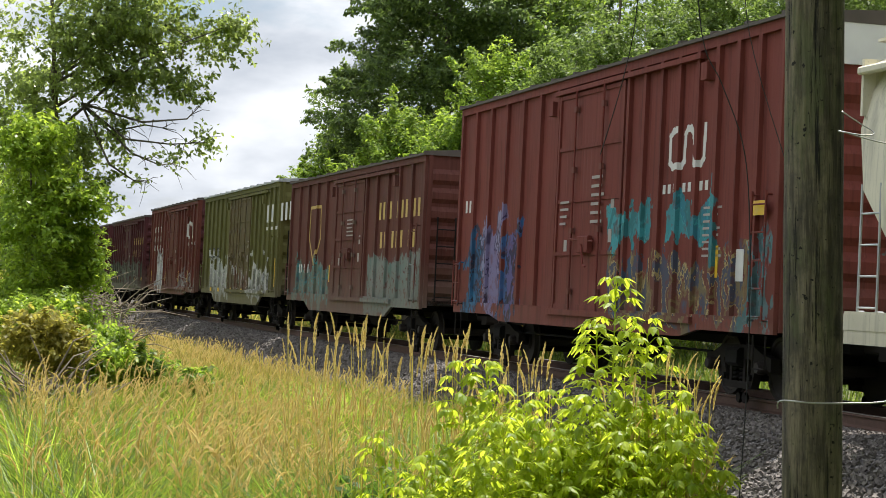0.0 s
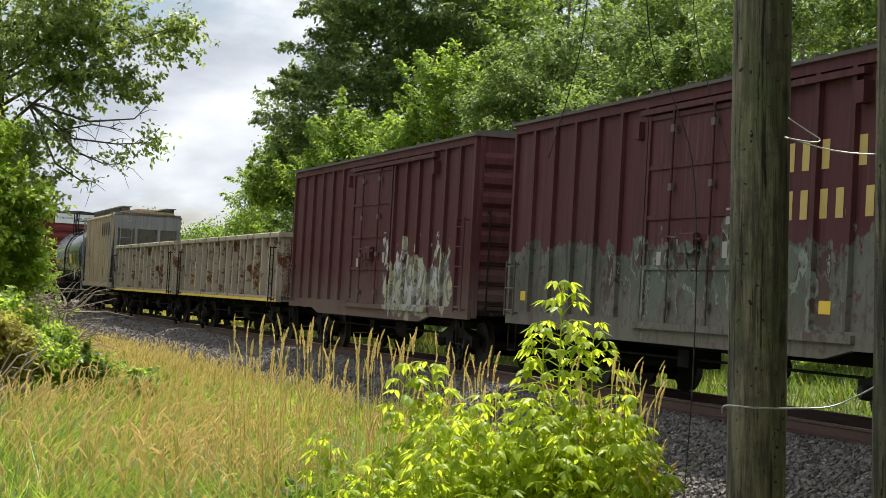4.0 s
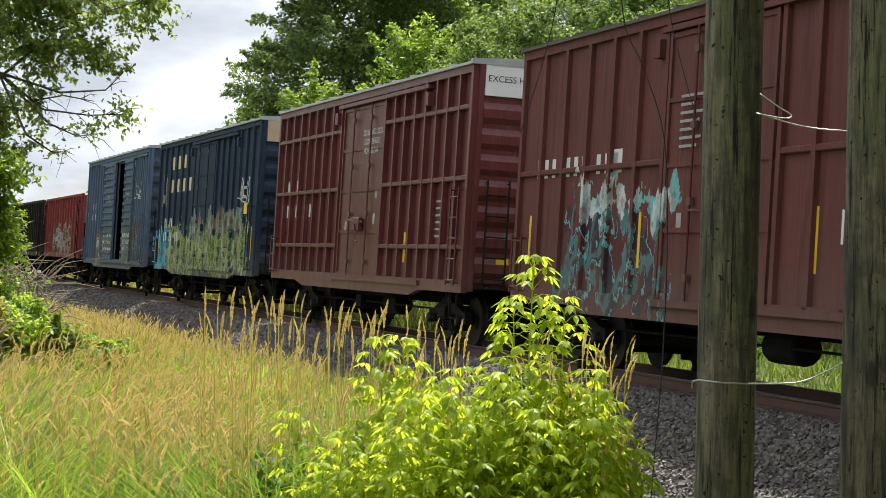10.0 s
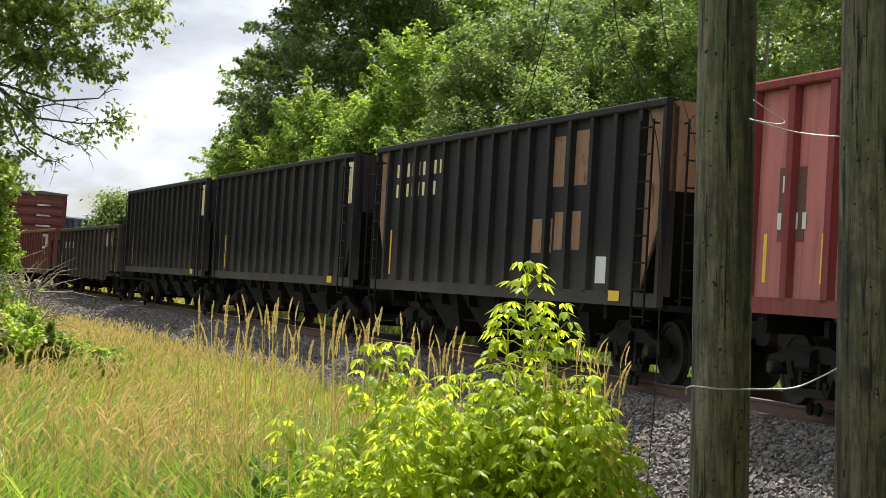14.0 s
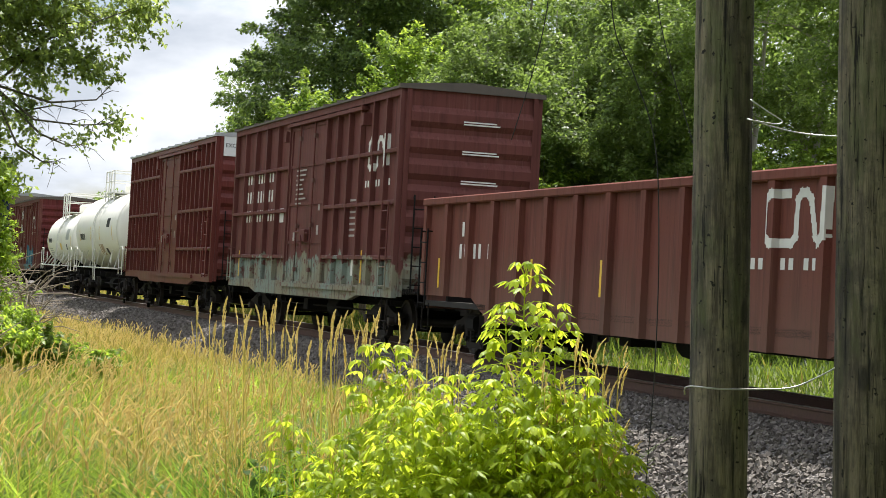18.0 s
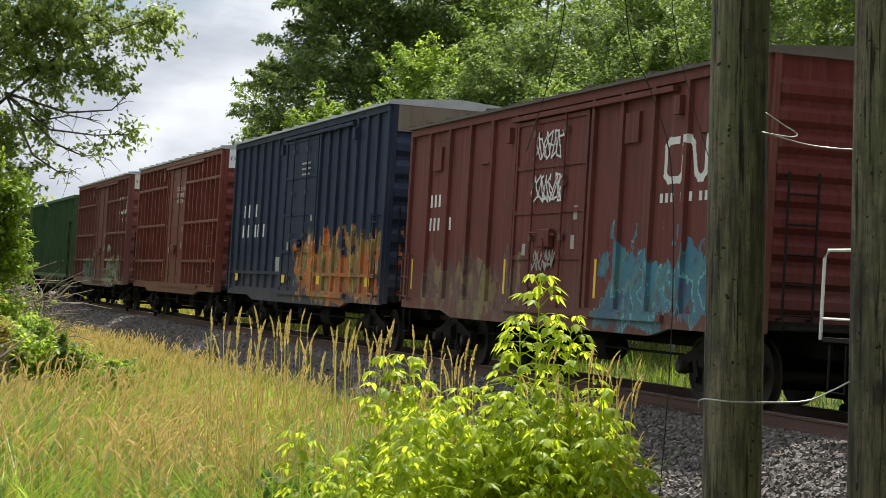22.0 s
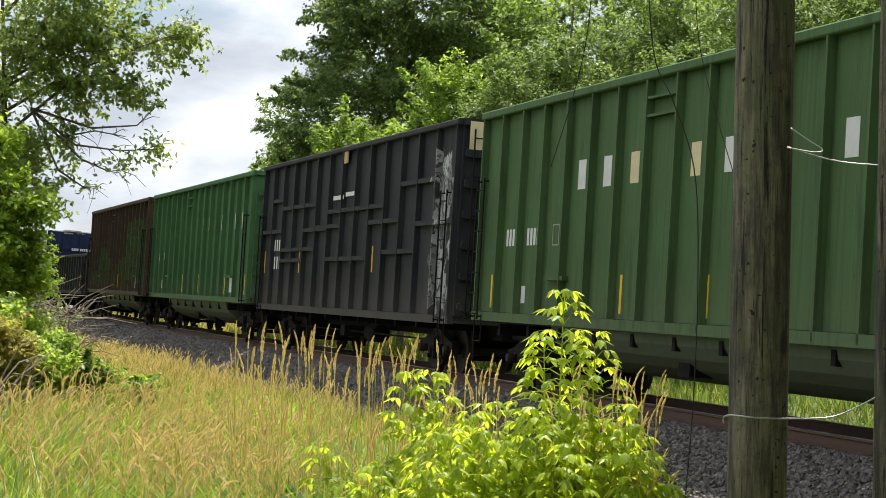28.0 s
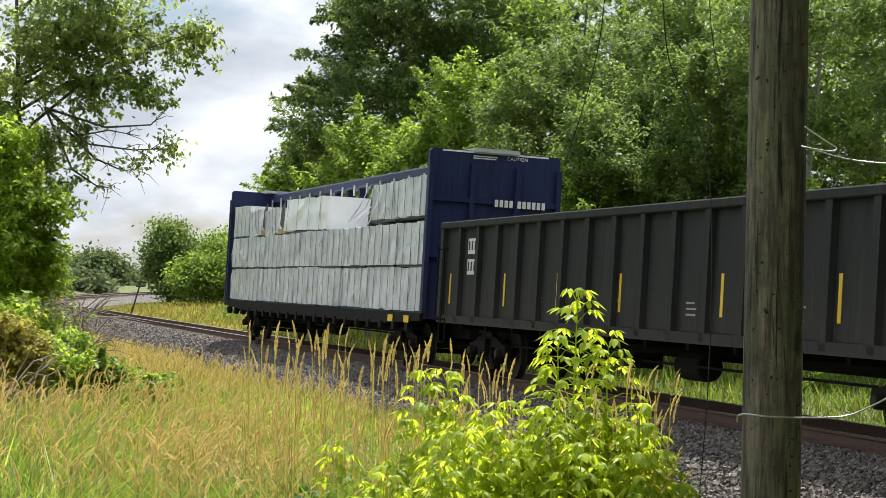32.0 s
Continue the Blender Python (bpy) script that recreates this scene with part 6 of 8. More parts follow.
    car, L, R, zc = tank_car("tank_car", "large white tank car with grey and yellow markings", 388.6, 402.2, 1.55, 2.72, p, M_IRON)
    for x in (-4.6, -1.4, 1.2, 4.6):
        on_tank(car, x - 0.05, x + 0.05, 2.3, 2.85, R, zc, M_YELLOW, "reflective_tape")
    for k in range(6):
        on_tank(car, -4.4 + k * 0.24, -4.24 + k * 0.24, 2.35, 2.6, R, zc, K, "letter_bar")
    on_tank(car, 3.1, 3.9, 2.8, 3.15, R, zc, K, "data_panel")
    on_tank(car, 2.2, 2.75, 1.75, 2.0, R, zc, K, "data_panel")
    on_tank(car, 0.6, 1.7, 1.75, 2.15, R, zc, P_TAN, "stain_patch")
    car, L, R, zc = tank_car("tank_car", "smaller white tank car with a wide railed platform and yellow stains", 403.6, 415.2, 1.30, 2.45, p, M_IRON)
    for x in (-4.4, 0.9, 4.3):
        on_tank(car, x - 0.05, x + 0.05, 2.0, 2.55, R, zc, M_YELLOW, "reflective_tape")
    for k in range(8):
        on_tank(car, -4.2 + k * 0.17, -4.08 + k * 0.17, 2.3, 2.5, R, zc, K, "letter_bar")
    on_tank(car, 0.3, 0.9, 1.95, 2.25, R, zc, M_YELLOW, "yellow_panel")
    on_tank(car, 2.5, 3.6, 2.4, 2.9, R, zc, M_GALV, "data_panel")
    on_tank(car, 2.6, 2.9, 1.95, 2.2, R, zc, K, "data_panel")
    for k in range(4):
        on_tank(car, -4.1, -2.9, 1.7 + k * 0.1, 1.74 + k * 0.1, R, zc, M_GALV, "small_print")
    # 26
    p = paint("red_boxcar_paint_d", (0.130, 0.040, 0.034), 0.2, 0.3, 0.25, ((2.5, 6.4, 0.9, 2.2, (0.06, 0.22, 0.30), (0.04, 0.14, 0.22), AQUA, 1.0), (-6.5, -1.0, 0.9, 2.0, (0.12, 0.06, 0.06), (0.20, 0.16, 0.07), (0.16, 0.10, 0.12), 1.1)))
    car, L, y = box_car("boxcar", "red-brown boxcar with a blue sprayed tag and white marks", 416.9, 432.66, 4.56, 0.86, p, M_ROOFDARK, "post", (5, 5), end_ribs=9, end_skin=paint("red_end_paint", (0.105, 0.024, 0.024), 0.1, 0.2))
    ring_mark(car, 4.75, 3.05, 0.55, W, y)
    bars(car, (3, 2, 2), 4.6, 2.74, 0.13, W, y, cell=1.4, fill=0.4)
    bars(car, (3,), -6.7, 2.95, 0.24, W, y)
    bars(car, (3, 2), -6.7, 2.5, 0.24, W, y)
    for x in (-6.3, -3.4, 3.3, 5.9):
        part("welded_plate", Geo().box(x, x + 0.5, y - 0.05, y, 3.65, 4.1), p, car)
    chalk = plain("spray_white", CHALK, 0.7)
    scrawl(car, -0.5, 3.55, 1.3, 0.50, chalk, y - 0.075, 3)
    scrawl(car, -0.5, 2.85, 1.4, 0.50, chalk, y - 0.075, 8, 4)
    scrawl(car, -0.3, 1.75, 1.0, 0.35, M_DIM, y - 0.075, 9)
    tapes(car, (-7.5, -1.9, 1.0, 2.3, 5.4, 7.2), 1.35, y, 0.6)
    # 27
    p = paint("navy_boxcar_paint_b", (0.024, 0.033, 0.058), 0.12, 0.3, 0.1, ((0.2, 7.7, 0.9, 2.45, ORANGE, (0.22, 0.12, 0.06), (0.45, 0.34, 0.10), 0.9),))
    car, L, y = box_car("boxcar", "navy blue high-cube boxcar with an orange and yellow tag", 434.31, 450.1, 5.23, 0.86, p, M_GALV, "post", (7, 7), head=paint("navy_head_paint", (0.16, 0.13, 0.10), 0.4, 0.1))
    bars(car, (2, 1), -6.5, 3.1, 0.34, W, y)
    bars(car, (2, 2, 2), -6.6, 2.55, 0.34, W, y)
    panel_text(car, 0.4, 4.0, 0.9, 0.4, W, y - 0.085, 3)
    part("stencil", Geo().box(-1.6, -1.2, y - 0.004, y, 2.8, 3.3), W, car)
    part("grey_plate", Geo().box(-2.3, -1.7, y - 0.004, y, 1.6, 2.0), M_GALV, car)
    tapes(car, (-6.7, -1.0, 2.6, 6.9), 1.35, y - 0.08, 0.2, 0.35)
    part("side_rail", Geo().box(-L / 2 + 0.1, -1.6, -1.51, -1.44, 1.55, 1.63), p, car)
    part("side_rail", Geo().box(2.2, L / 2 - 0.1, -1.51, -1.44, 1.55, 1.63), p, car)
    # 28, 29
    p = paint("maroon_boxcar_paint_c", (0.150, 0.040, 0.030), 0.06, 0.2, 0.2, rough=0.45, gloss=0.15)
    car, L, y = box_car("boxcar", "maroon exterior-post boxcar with an excess-height panel", 452.12, 467.6, 5.25, 0.84, p, M_GALV, "grid", (8, 8), rails=(0.19, 0.5, 0.83), head=P_HEAD)
    words_end(car, "EXCESS HEIGHT CAR", L / 2 + 0.05, -1.25, 4.9, 0.12, K)
    bars(car, (2, 2), -6.8, 3.1, 0.30, W, y)
    bars(car, (2, 2, 2), -6.9, 2.5, 0.30, W, y)
    words_side(car, "CLOSE AND LOCK", 0.3, 4.2, 0.13, W, y - 0.085)
    words_side(car, "DOOR BEFORE", 0.4, 4.0, 0.13, W, y - 0.085)
    words_side(car, "MOVING CAR", 0.4, 3.8, 0.13, W, y - 0.085)
    panel_text(car, 5.4, 2.1, 0.9, 0.8, W, y, 7)
    tapes(car, (-6.9, -2.2, 3.6, 6.9), 1.35, y, 0.6, 0.14)
    p = paint("faded_maroon_boxcar_paint", (0.150, 0.058, 0.052), 0.15, 0.35, 0.3, ((-4.8, -1.2, 0.9, 2.2, (0.12, 0.22, 0.17), (0.20, 0.15, 0.13), SAGE, 1.2), (1.9, 6.6, 0.9, 2.2, SILVER, (0.22, 0.24, 0.20), LIME, 1.2)))
    car, L, y = box_car("boxcar", "faded maroon exterior-post boxcar with green and white tags", 470.3, 485.9, 5.25, 0.84, p, M_GALV, "grid", (6, 6), rails=(0.2, 0.47, 0.80), head=plain("cream_end_panel", (0.55, 0.53, 0.45), 0.5, 0, 0.12))
    words_end(car, "EXCESS HEIGHT CAR", L / 2 + 0.05, -1.25, 4.9, 0.12, K)
    ring_mark(car, 5.5, 3.78, 0.57, W, y)
    bars(car, (3, 2, 2), 5.4, 3.44, 0.13, W, y, cell=1.4, fill=0.4)
    tapes(car, (7.1,), 1.3, y, 0.7)
    # 30-32, 34, 35: bathtub gondolas; 33: black high-sided gondola
    tub = paint("tub_green_paint", (0.060, 0.110, 0.065), 0.15, 0.5, 0.2)
    greens = ((487.6, 507.1, (0.060, 0.108, 0.052), 0.25, ()), (508.4, 527.7, (0.088, 0.138, 0.055), 0.2, ((-3.1, -1.0, 1.2, 2.3, (0.07, 0.12, 0.40), (0.40, 0.10, 0.10), CHALK, 0.8), (2.6, 5.2, 1.3, 2.6, BLUE, (0.05, 0.25, 0.5), CHALK, 0.9))),
              (529.0, 548.5, (0.070, 0.122, 0.048), 0.32, ()), (569.8, 589.0, (0.058, 0.128, 0.052), 0.18, ()), (590.4, 609.5, (0.056, 0.038, 0.026), 0.45, ((-9.4, -6.5, 1.3, 2.2, (0.050, 0.070, 0.030), (0.060, 0.060, 0.026), (0.050, 0.028, 0.018), 0), (-7.0, -2.0, 1.3, 3.2, (0.050, 0.075, 0.030), (0.060, 0.060, 0.026), (0.050, 0.028, 0.018), 0), (-2.6, 3.6, 1.3, 2.6, (0.050, 0.075, 0.030), (0.075, 0.048, 0.022), (0.050, 0.028, 0.018), 0), (3.0, 9.4, 1.6, 4.2, (0.055, 0.095, 0.040), (0.060, 0.070, 0.030), (0.050, 0.028, 0.018), 0))))
    for k, (f, r, col, rust, tg) in enumerate(greens):
        p = paint("green_gondola_paint", col, rust, 0.25, 0.15, tg)
        car, L, y = gondola("bathtub_gondola", "green high-sided coal gondola streaked with rust" if rust > 0.5 else "green high-sided coal gondola with cream letter bars", f, r, 4.98, 1.12, p, 17, 0.030, tub=tub, top=0.14, deep=0.13)
        pitch = (L - 0.2) / 17
        mid = lambda i: -L / 2 + 0.1 + pitch * (i + 0.5)
        for i, m in ((4, W), (5, W), (6, C), (8, C), (9, C if k % 2 else W), (10, C), (12, W), (13, W), (14, W), (15, C)):
            wide = 0.13 if i == 13 else 0.34
            part("letter_bar", Geo().box(mid(i) - wide / 2 - 0.03, mid(i) + wide / 2 - 0.03, y - 0.004, y, 3.34, 3.82), m, car)
        for i in (1, 2):
            for q in range(4):
                part("number_bar", Geo().box(mid(i) - 0.34 + 0.17 * q, mid(i) - 0.23 + 0.17 * q, y - 0.004, y, 2.46, 2.76), W, car)
        part("framed_stencil", Geo().box(mid(3) - 0.16, mid(3) + 0.16, y - 0.003, y, 2.44, 2.46).box(mid(3) - 0.16, mid(3) + 0.16, y - 0.003, y, 2.78, 2.80).box(mid(3) - 0.16, mid(3) - 0.14, y - 0.003, y, 2.46, 2.78).box(mid(3) + 0.14, mid(3) + 0.16, y - 0.003, y, 2.46, 2.78), M_DIM, car)
        part("stencil", Geo().box(-7.3, -7.1, y - 0.004, y, 1.45, 1.75), W, car)
        part("stencil", Geo().box(6.1, 6.6, y - 0.004, y, 1.4, 1.85), W, car)
        for x in (-5.4, 6.4):
            part("step_plate", Geo().box(x - 0.45, x + 0.45, -1.5, -1.4, 1.85, 1.92), p, car)
        tapes(car, (-9.0, -4.1, -2.6, 0.6, 2.2, 5.4, 8.6), 1.35, y, 0.6)
        for z in (4.28, 4.55):
            part("upper_step", Geo().box(mid(7) - pitch / 2 + 0.03, mid(7) + pitch / 2 - 0.03, -1.50, -1.39, z, z + 0.04), p, car)
    p = paint("black_high_gondola_paint", (0.030, 0.030, 0.033), 0.05, 0.3, 0.2, ((7.4, 8.6, 1.2, 4.4, SILVER, (0.2, 0.2, 0.2), (0.05, 0.05, 0.05), 1.5),))
    car, L, y = gondola("high_side_gondola", "black high-sided gondola with staggered ribs and white number bars", 549.98, 568.3, 5.0, 1.0, p, 14, 0.030, top=0.12, deep=0.12,
                        rails=((0, 2, 0.53), (1, 2, 0.74), (2, 4, 0.33), (2, 5, 0.68), (4, 6, 0.52), (5, 7, 0.53), (6, 9, 0.33), (6, 8, 0.62), (8, 10, 0.62), (9, 11, 0.53), (10, 12, 0.36), (11, 13, 0.72), (12, 14, 0.5), (2, 5, 0.40)))
    bars(car, (4,), -8.0, 2.6, 0.30, W, y, cell=0.62)
    bars(car, (4,), -8.0, 2.1, 0.34, W, y, cell=0.62)
    part("white_patch", Geo().box(-0.9, 0.1, y - 0.08, y - 0.07, 3.75, 3.85), W, car)
    part("white_patch", Geo().box(0.3, 1.2, y - 0.08, y - 0.07, 3.8, 3.9), W, car)
    part("wooden_patch", Geo().box(-0.1, 0.35, y - 0.1, y - 0.07, 4.6, 5.02), plain("raw_plywood", (0.45, 0.33, 0.16), 0.8), car)
    part("pale_end_patch", Geo().box(L / 2 + 0.09, L / 2 + 0.095, -1.3, 0.2, 4.4, 4.95), M_CREAM, car)
    tapes(car, (-8.9, -6.9, -4.6, -2.9, 1.0, 2.8, 5.0), 2.0, y, 0.6)
    # 36
    p = paint("charcoal_gondola_paint", (0.026, 0.027, 0.026), 0.08, 0.12, 0.15)
    car, L, y = gondola("gondola", "charcoal gondola with square white number plates and yellow tape", 610.4, 630.9, 2.98, 0.98, p, 17, 0.10, inner=M_SHADE)
    for z in (2.35, 1.95):
        part("number_plate", Geo().box(-8.6, -8.0, y - 0.004, y, z - 0.02, z + 0.28), W, car)
        bars(car, (4,), -8.55, z + 0.05, 0.18, K, y - 0.005, cell=0.7)
    tapes(car, (-9.7, -6.2, -3.3, -0.4, 3.4, 6.8), 1.35, y, 0.6)
    for x in (-4.4, -0.8, 2.2, 5.6):
        panel_text(car, x, 1.35, 0.35, 0.25, W, y, 3)
    # 37
    p = paint("navy_flatcar_paint", (0.018, 0.024, 0.065), 0.0, 0.1, 0.1, (), 0.4)
    wrap = Graph("lumber_wrap")
    wc = wrap.mix(wrap.ramp(wrap.noise(1.6, 4.0), 0.4, 0.65), (0.50, 0.52, 0.53), (0.64, 0.655, 0.66))
    # the shade of the film's creases is painted in as thin dark lines
    fold_shade = wrap.noise(1.3, 3.0, wrap.scaled((1.9, 1.0, 0.55)))
    wc = wrap.mix(wrap.math("MULTIPLY", wrap.ramp(wrap.math("ABSOLUTE", wrap.math("SUBTRACT", fold_shade, 0.5)), 0.012, 0.002), 0.55), wc, (0.20, 0.21, 0.22))
    wrap.bump(wrap.noise(4.0, 6.0, wrap.scaled((2.4, 1.0, 0.8)), 0.65), 0.8, 0.05)
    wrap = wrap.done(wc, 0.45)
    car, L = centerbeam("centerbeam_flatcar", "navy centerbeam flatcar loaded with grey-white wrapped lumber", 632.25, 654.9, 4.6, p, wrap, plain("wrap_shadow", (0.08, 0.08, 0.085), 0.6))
    words_end(car, "CAUTION", L / 2, 0.25, 4.46, 0.075, W)
    part("warning_stripe", Geo().box(L / 2 + 0.002, L / 2 + 0.006, -1.18, 1.18, 4.555, 4.59), W, car)
    panel_text_end(car, L / 2 + 0.002, -0.5, 4.44, 0.6, 0.09)
    bars_end(car, (4, 6), L / 2 + 0.1, 0.0, 3.45, 0.15, W)
    for x in (8.9, 10.2):
        part("yellow_plate", Geo().box(x, x + 0.4, -1.51, -1.505, 0.9, 1.05), M_YELLOW, car)


def bars_end(car, words_, x, y, z, h, mat):
    g, cy = Geo(), y
    for n in words_:
        for _ in range(n):
            g.box(x, x + 0.004, cy, cy + h * 0.5, z, z + h)
            cy += h * 0.72
        cy += h * 0.5
    part("lettering", g, mat, car, "row of plain painted letter bars")


def panel_text_end(car, x, y, z, w, h):
    g = Geo()
    for i in range(2):
        g.box(x, x + 0.004, y, y + w * random.uniform(0.7, 1.0), z + i * h * 0.5, z + i * h * 0.5 + h * 0.28)
    tagged(part("data_panel", g, M_WHITE, car), "lines of small stencilled print", kind="stuff")


consist()


# ---- plants ----
RNG = np.random.default_rng(5)
L_MAPLE = leafy("dark_maple_leaves", (0.034, 0.066, 0.024), (0.150, 0.215, 0.060), (0.30, 0.42, 0.08))
L_ELM = leafy("mid_green_leaves", (0.060, 0.115, 0.024), (0.165, 0.250, 0.046), (0.36, 0.50, 0.06))
L_ASH = leafy("young_ash_leaves", (0.075, 0.145, 0.024), (0.220, 0.320, 0.050), (0.50, 0.66, 0.07))
L_WILLOW = leafy("willow_leaves", (0.062, 0.104, 0.026), (0.170, 0.238, 0.060), (0.29, 0.41, 0.07))
L_POPLAR = leafy("poplar_leaves", (0.105, 0.155, 0.050), (0.290, 0.355, 0.130), (0.54, 0.66, 0.13), 0.28)
L_SHRUB = leafy("shrub_leaves", (0.075, 0.140, 0.016), (0.205, 0.300, 0.040), (0.46, 0.62, 0.06))
L_ELDER = leafy("box_elder_leaves", (0.150, 0.235, 0.014), (0.430, 0.520, 0.032), (0.80, 0.88, 0.08), 0.42)
L_YOUNG = leafy("young_poplar_leaves", (0.115, 0.195, 0.022), (0.290, 0.400, 0.055), (0.64, 0.80, 0.08), 0.4)
L_WEED = leafy("weed_leaves", (0.040, 0.085, 0.010), (0.145, 0.225, 0.024), (0.34, 0.46, 0.04))
L_FARGRASS = leafy("shaded_grass_blades", (0.045, 0.085, 0.012), (0.120, 0.180, 0.028), (0.24, 0.32, 0.04))
L_GRASS = leafy("green_grass_blades", (0.030, 0.068, 0.008), (0.175, 0.250, 0.028), (0.34, 0.44, 0.04))
L_LUSH = leafy("lush_grass_blades", (0.030, 0.080, 0.012), (0.135, 0.230, 0.030), (0.24, 0.40, 0.04), 0.5)
L_STRAW = leafy("straw_grass_blades", (0.120, 0.122, 0.028), (0.350, 0.295, 0.075), (0.56, 0.46, 0.09), 0.6)
L_SEED = leafy("golden_seed_heads", (0.420, 0.320, 0.125), (0.780, 0.630, 0.280), (0.80, 0.65, 0.23), 0.7)
L_FAR = leafy("distant_leaves", (0.060, 0.095, 0.035), (0.110, 0.150, 0.060), (0.16, 0.21, 0.07))
L_GOLDROD = leafy("ochre_shrub_leaves", (0.170, 0.165, 0.030), (0.340, 0.310, 0.060), (0.56, 0.50, 0.08))


def quads(name, pts, material):
    """A mesh of loose four-sided leaves; pts has the shape (n, 4, 3)."""
    n = len(pts)
    me = bpy.data.meshes.new(name)
    me.vertices.add(n * 4)
    me.vertices.foreach_set("co", np.asarray(pts, np.float32).ravel())
    me.loops.add(n * 4)
    me.loops.foreach_set("vertex_index", np.arange(n * 4, dtype=np.int32))
    me.polygons.add(n)
    me.polygons.foreach_set("loop_start", np.arange(0, n * 4, 4, dtype=np.int32))
    me.update(calc_edges=True)
    me.materials.append(material)
    return me


def unit(v):
    return v / np.maximum(np.linalg.norm(v, axis=-1, keepdims=True), 1e-9)


def leaves_at(c, size, up=0.5, hang=0.3, slim=0.55, face=None):
    """Leaf outlines round the points c: pointed ovals, tilted at random, drooping a little."""
    n = len(c)
    nor = unit(RNG.normal(size=(n, 3)) + np.array([0, 0, up * 2]) + (0 if face is None else face * 1.6))
    ax = unit(np.cross(nor, RNG.normal(size=(n, 3))) - np.array([0, 0, hang]))
    sd = unit(np.cross(nor, ax))
    ln = (size * RNG.uniform(0.6, 1.3, n))[:, None]
    mid = c + ax * ln * 0.42 + nor * ln * 0.06
    return np.stack([c, mid + sd * ln * slim * 0.5, c + ax * ln, mid - sd * ln * slim * 0.5], 1)


def in_crown(blobs, n, shell=0.45, gap=0.55):
    """Points inside a crown made of ellipsoids, thinned where the crown has gaps."""
    vol = np.array([b[3] * b[4] * b[5] for b in blobs]) ** 0.72
    pick = RNG.choice(len(blobs), n * 2, p=vol / vol.sum())
    d = unit(RNG.normal(size=(n * 2, 3)))
    r = (shell + (1 - shell) * RNG.random(n * 2) ** 0.6)[:, None]
    b = np.array(blobs)[pick]
    lump = np.array([noise.noise((x * 1.7 + s[0], y * 1.7 + s[1], z * 1.7)) for (x, y, z), s in zip(d, b)])[:, None]
    p = b[:, :3] + d * r * b[:, 3:] * (1 + 0.2 * lump)
    keep = [noise.noise((x * gap, y * gap, z * gap + 3.1)) > -0.22 for x, y, z in p]
    return p[keep][:n]


def tree(name, label, base, blobs, clusters, per, leaf, sigma, material, bark=None, trunk_r=0.2, limbs=9, top=None, flat=0.6, bare=0, shell=0.45, lean=(0, 0), up=0.5, dome=False, straight=False, spread=0.8, rise=0.35, gap=0.55, group="trees along the line"):
    bark = bark or M_BARK
    bx, by = base
    bz = float(ground_z(bx, by)[0]) - 0.05
    tr = thing(name, label, "tree" if trunk_r > 0.05 else "bush", group, at=(bx, by, bz))
    cx, cy = np.mean([b[0] for b in blobs]), np.mean([b[1] for b in blobs])
    if straight:
        cx, cy = bx, by
    ztop = top if top else max(b[2] + b[5] * 0.5 for b in blobs)
    loc = lambda p: (p[0] - bx, p[1] - by, p[2] - bz)
    pth = []
    for k in range(8):
        u = k / 7
        pth.append(loc((bx + (cx - bx + lean[0]) * u + 0.25 * trunk_r * 4 * noise.noise((bx, u * 3, 1)), by + (cy - by + lean[1]) * u + 0.25 * trunk_r * 4 * noise.noise((by, u * 3, 7)), bz + (ztop - bz) * u)))
    part("trunk", Geo().tube(pth, trunk_r, 8, trunk_r * 0.15), bark, tr)
    cl = in_crown(blobs, clusters, shell, gap)
    for i in RNG.choice(len(cl), min(limbs, len(cl)), replace=False):
        e = Vector(loc(cl[i]))
        h = min(max(0.2, (e.z - (0.25 + 0.4 * RNG.random()) * e.xy.length) / (ztop - bz)), 0.92)
        a = Vector(pth[0]).lerp(Vector(pth[-1]), h)
        m = a.lerp(e, 0.5) + Vector((0, 0, 0.10 * (e - a).length))
        part("limb", Geo().tube([a, a.lerp(m, 0.5), m, m.lerp(e, 0.5), e], trunk_r * 0.32, 5, trunk_r * 0.06), bark, tr)
        for _ in range(bare):
            q = m.lerp(e, RNG.uniform(0, 1))
            w = Vector(RNG.normal(size=3)) * (0.16 * (e - a).length)
            part("twig", Geo().tube([q, q + w * 0.5 + Vector((0, 0, 0.05)), q + w], trunk_r * 0.08, 4, 0.004), bark, tr)
    if dome:
        # every spray runs to a point: wide at its root, thin at its tip, flattened, its leaves turned to the light
        mid = np.array([cx, cy, 0.0])
        out = unit((cl - mid) * np.array([1, 1, 0]))
        axis = unit(out * spread + RNG.normal(size=(len(cl), 3)) * 0.55 + np.array([0, 0, rise]))
        k = len(cl) * per
        big = np.repeat(RNG.uniform(0.55, 1.5, len(cl)), per)[:, None]
        u = RNG.random((k, 1)) ** 0.8
        thick = (1.02 - u) ** 0.75
        puff = RNG.normal(size=(k, 3)) * 0.42
        ax = np.repeat(axis, per, 0)
        pts = np.repeat(cl, per, 0) + sigma * big * (ax * (u * 2.1 - 0.7) + puff * thick * np.array([1, 1, flat]))
        way = unit(puff * 0.8 + ax * 0.5 + np.array([0, 0, 0.7]))
    else:
        way = None
        pts = np.repeat(cl, per, 0) + RNG.normal(size=(len(cl) * per, 3)) * sigma * np.array([1, 1, flat])
    pts = pts - np.array([bx, by, bz])
    part("crown", quads("crown", leaves_at(pts, leaf, up, face=way), material), material, tr, "uneven leafy crown with gaps")
    return tr


def spot(px, py, d):
    """A place in the view: px, py count from the view's own middle at 20 s; d metres off."""
    return ((px - 784) / 3485 * d, d, 1.95 + (448 - py) / 3485 * d)


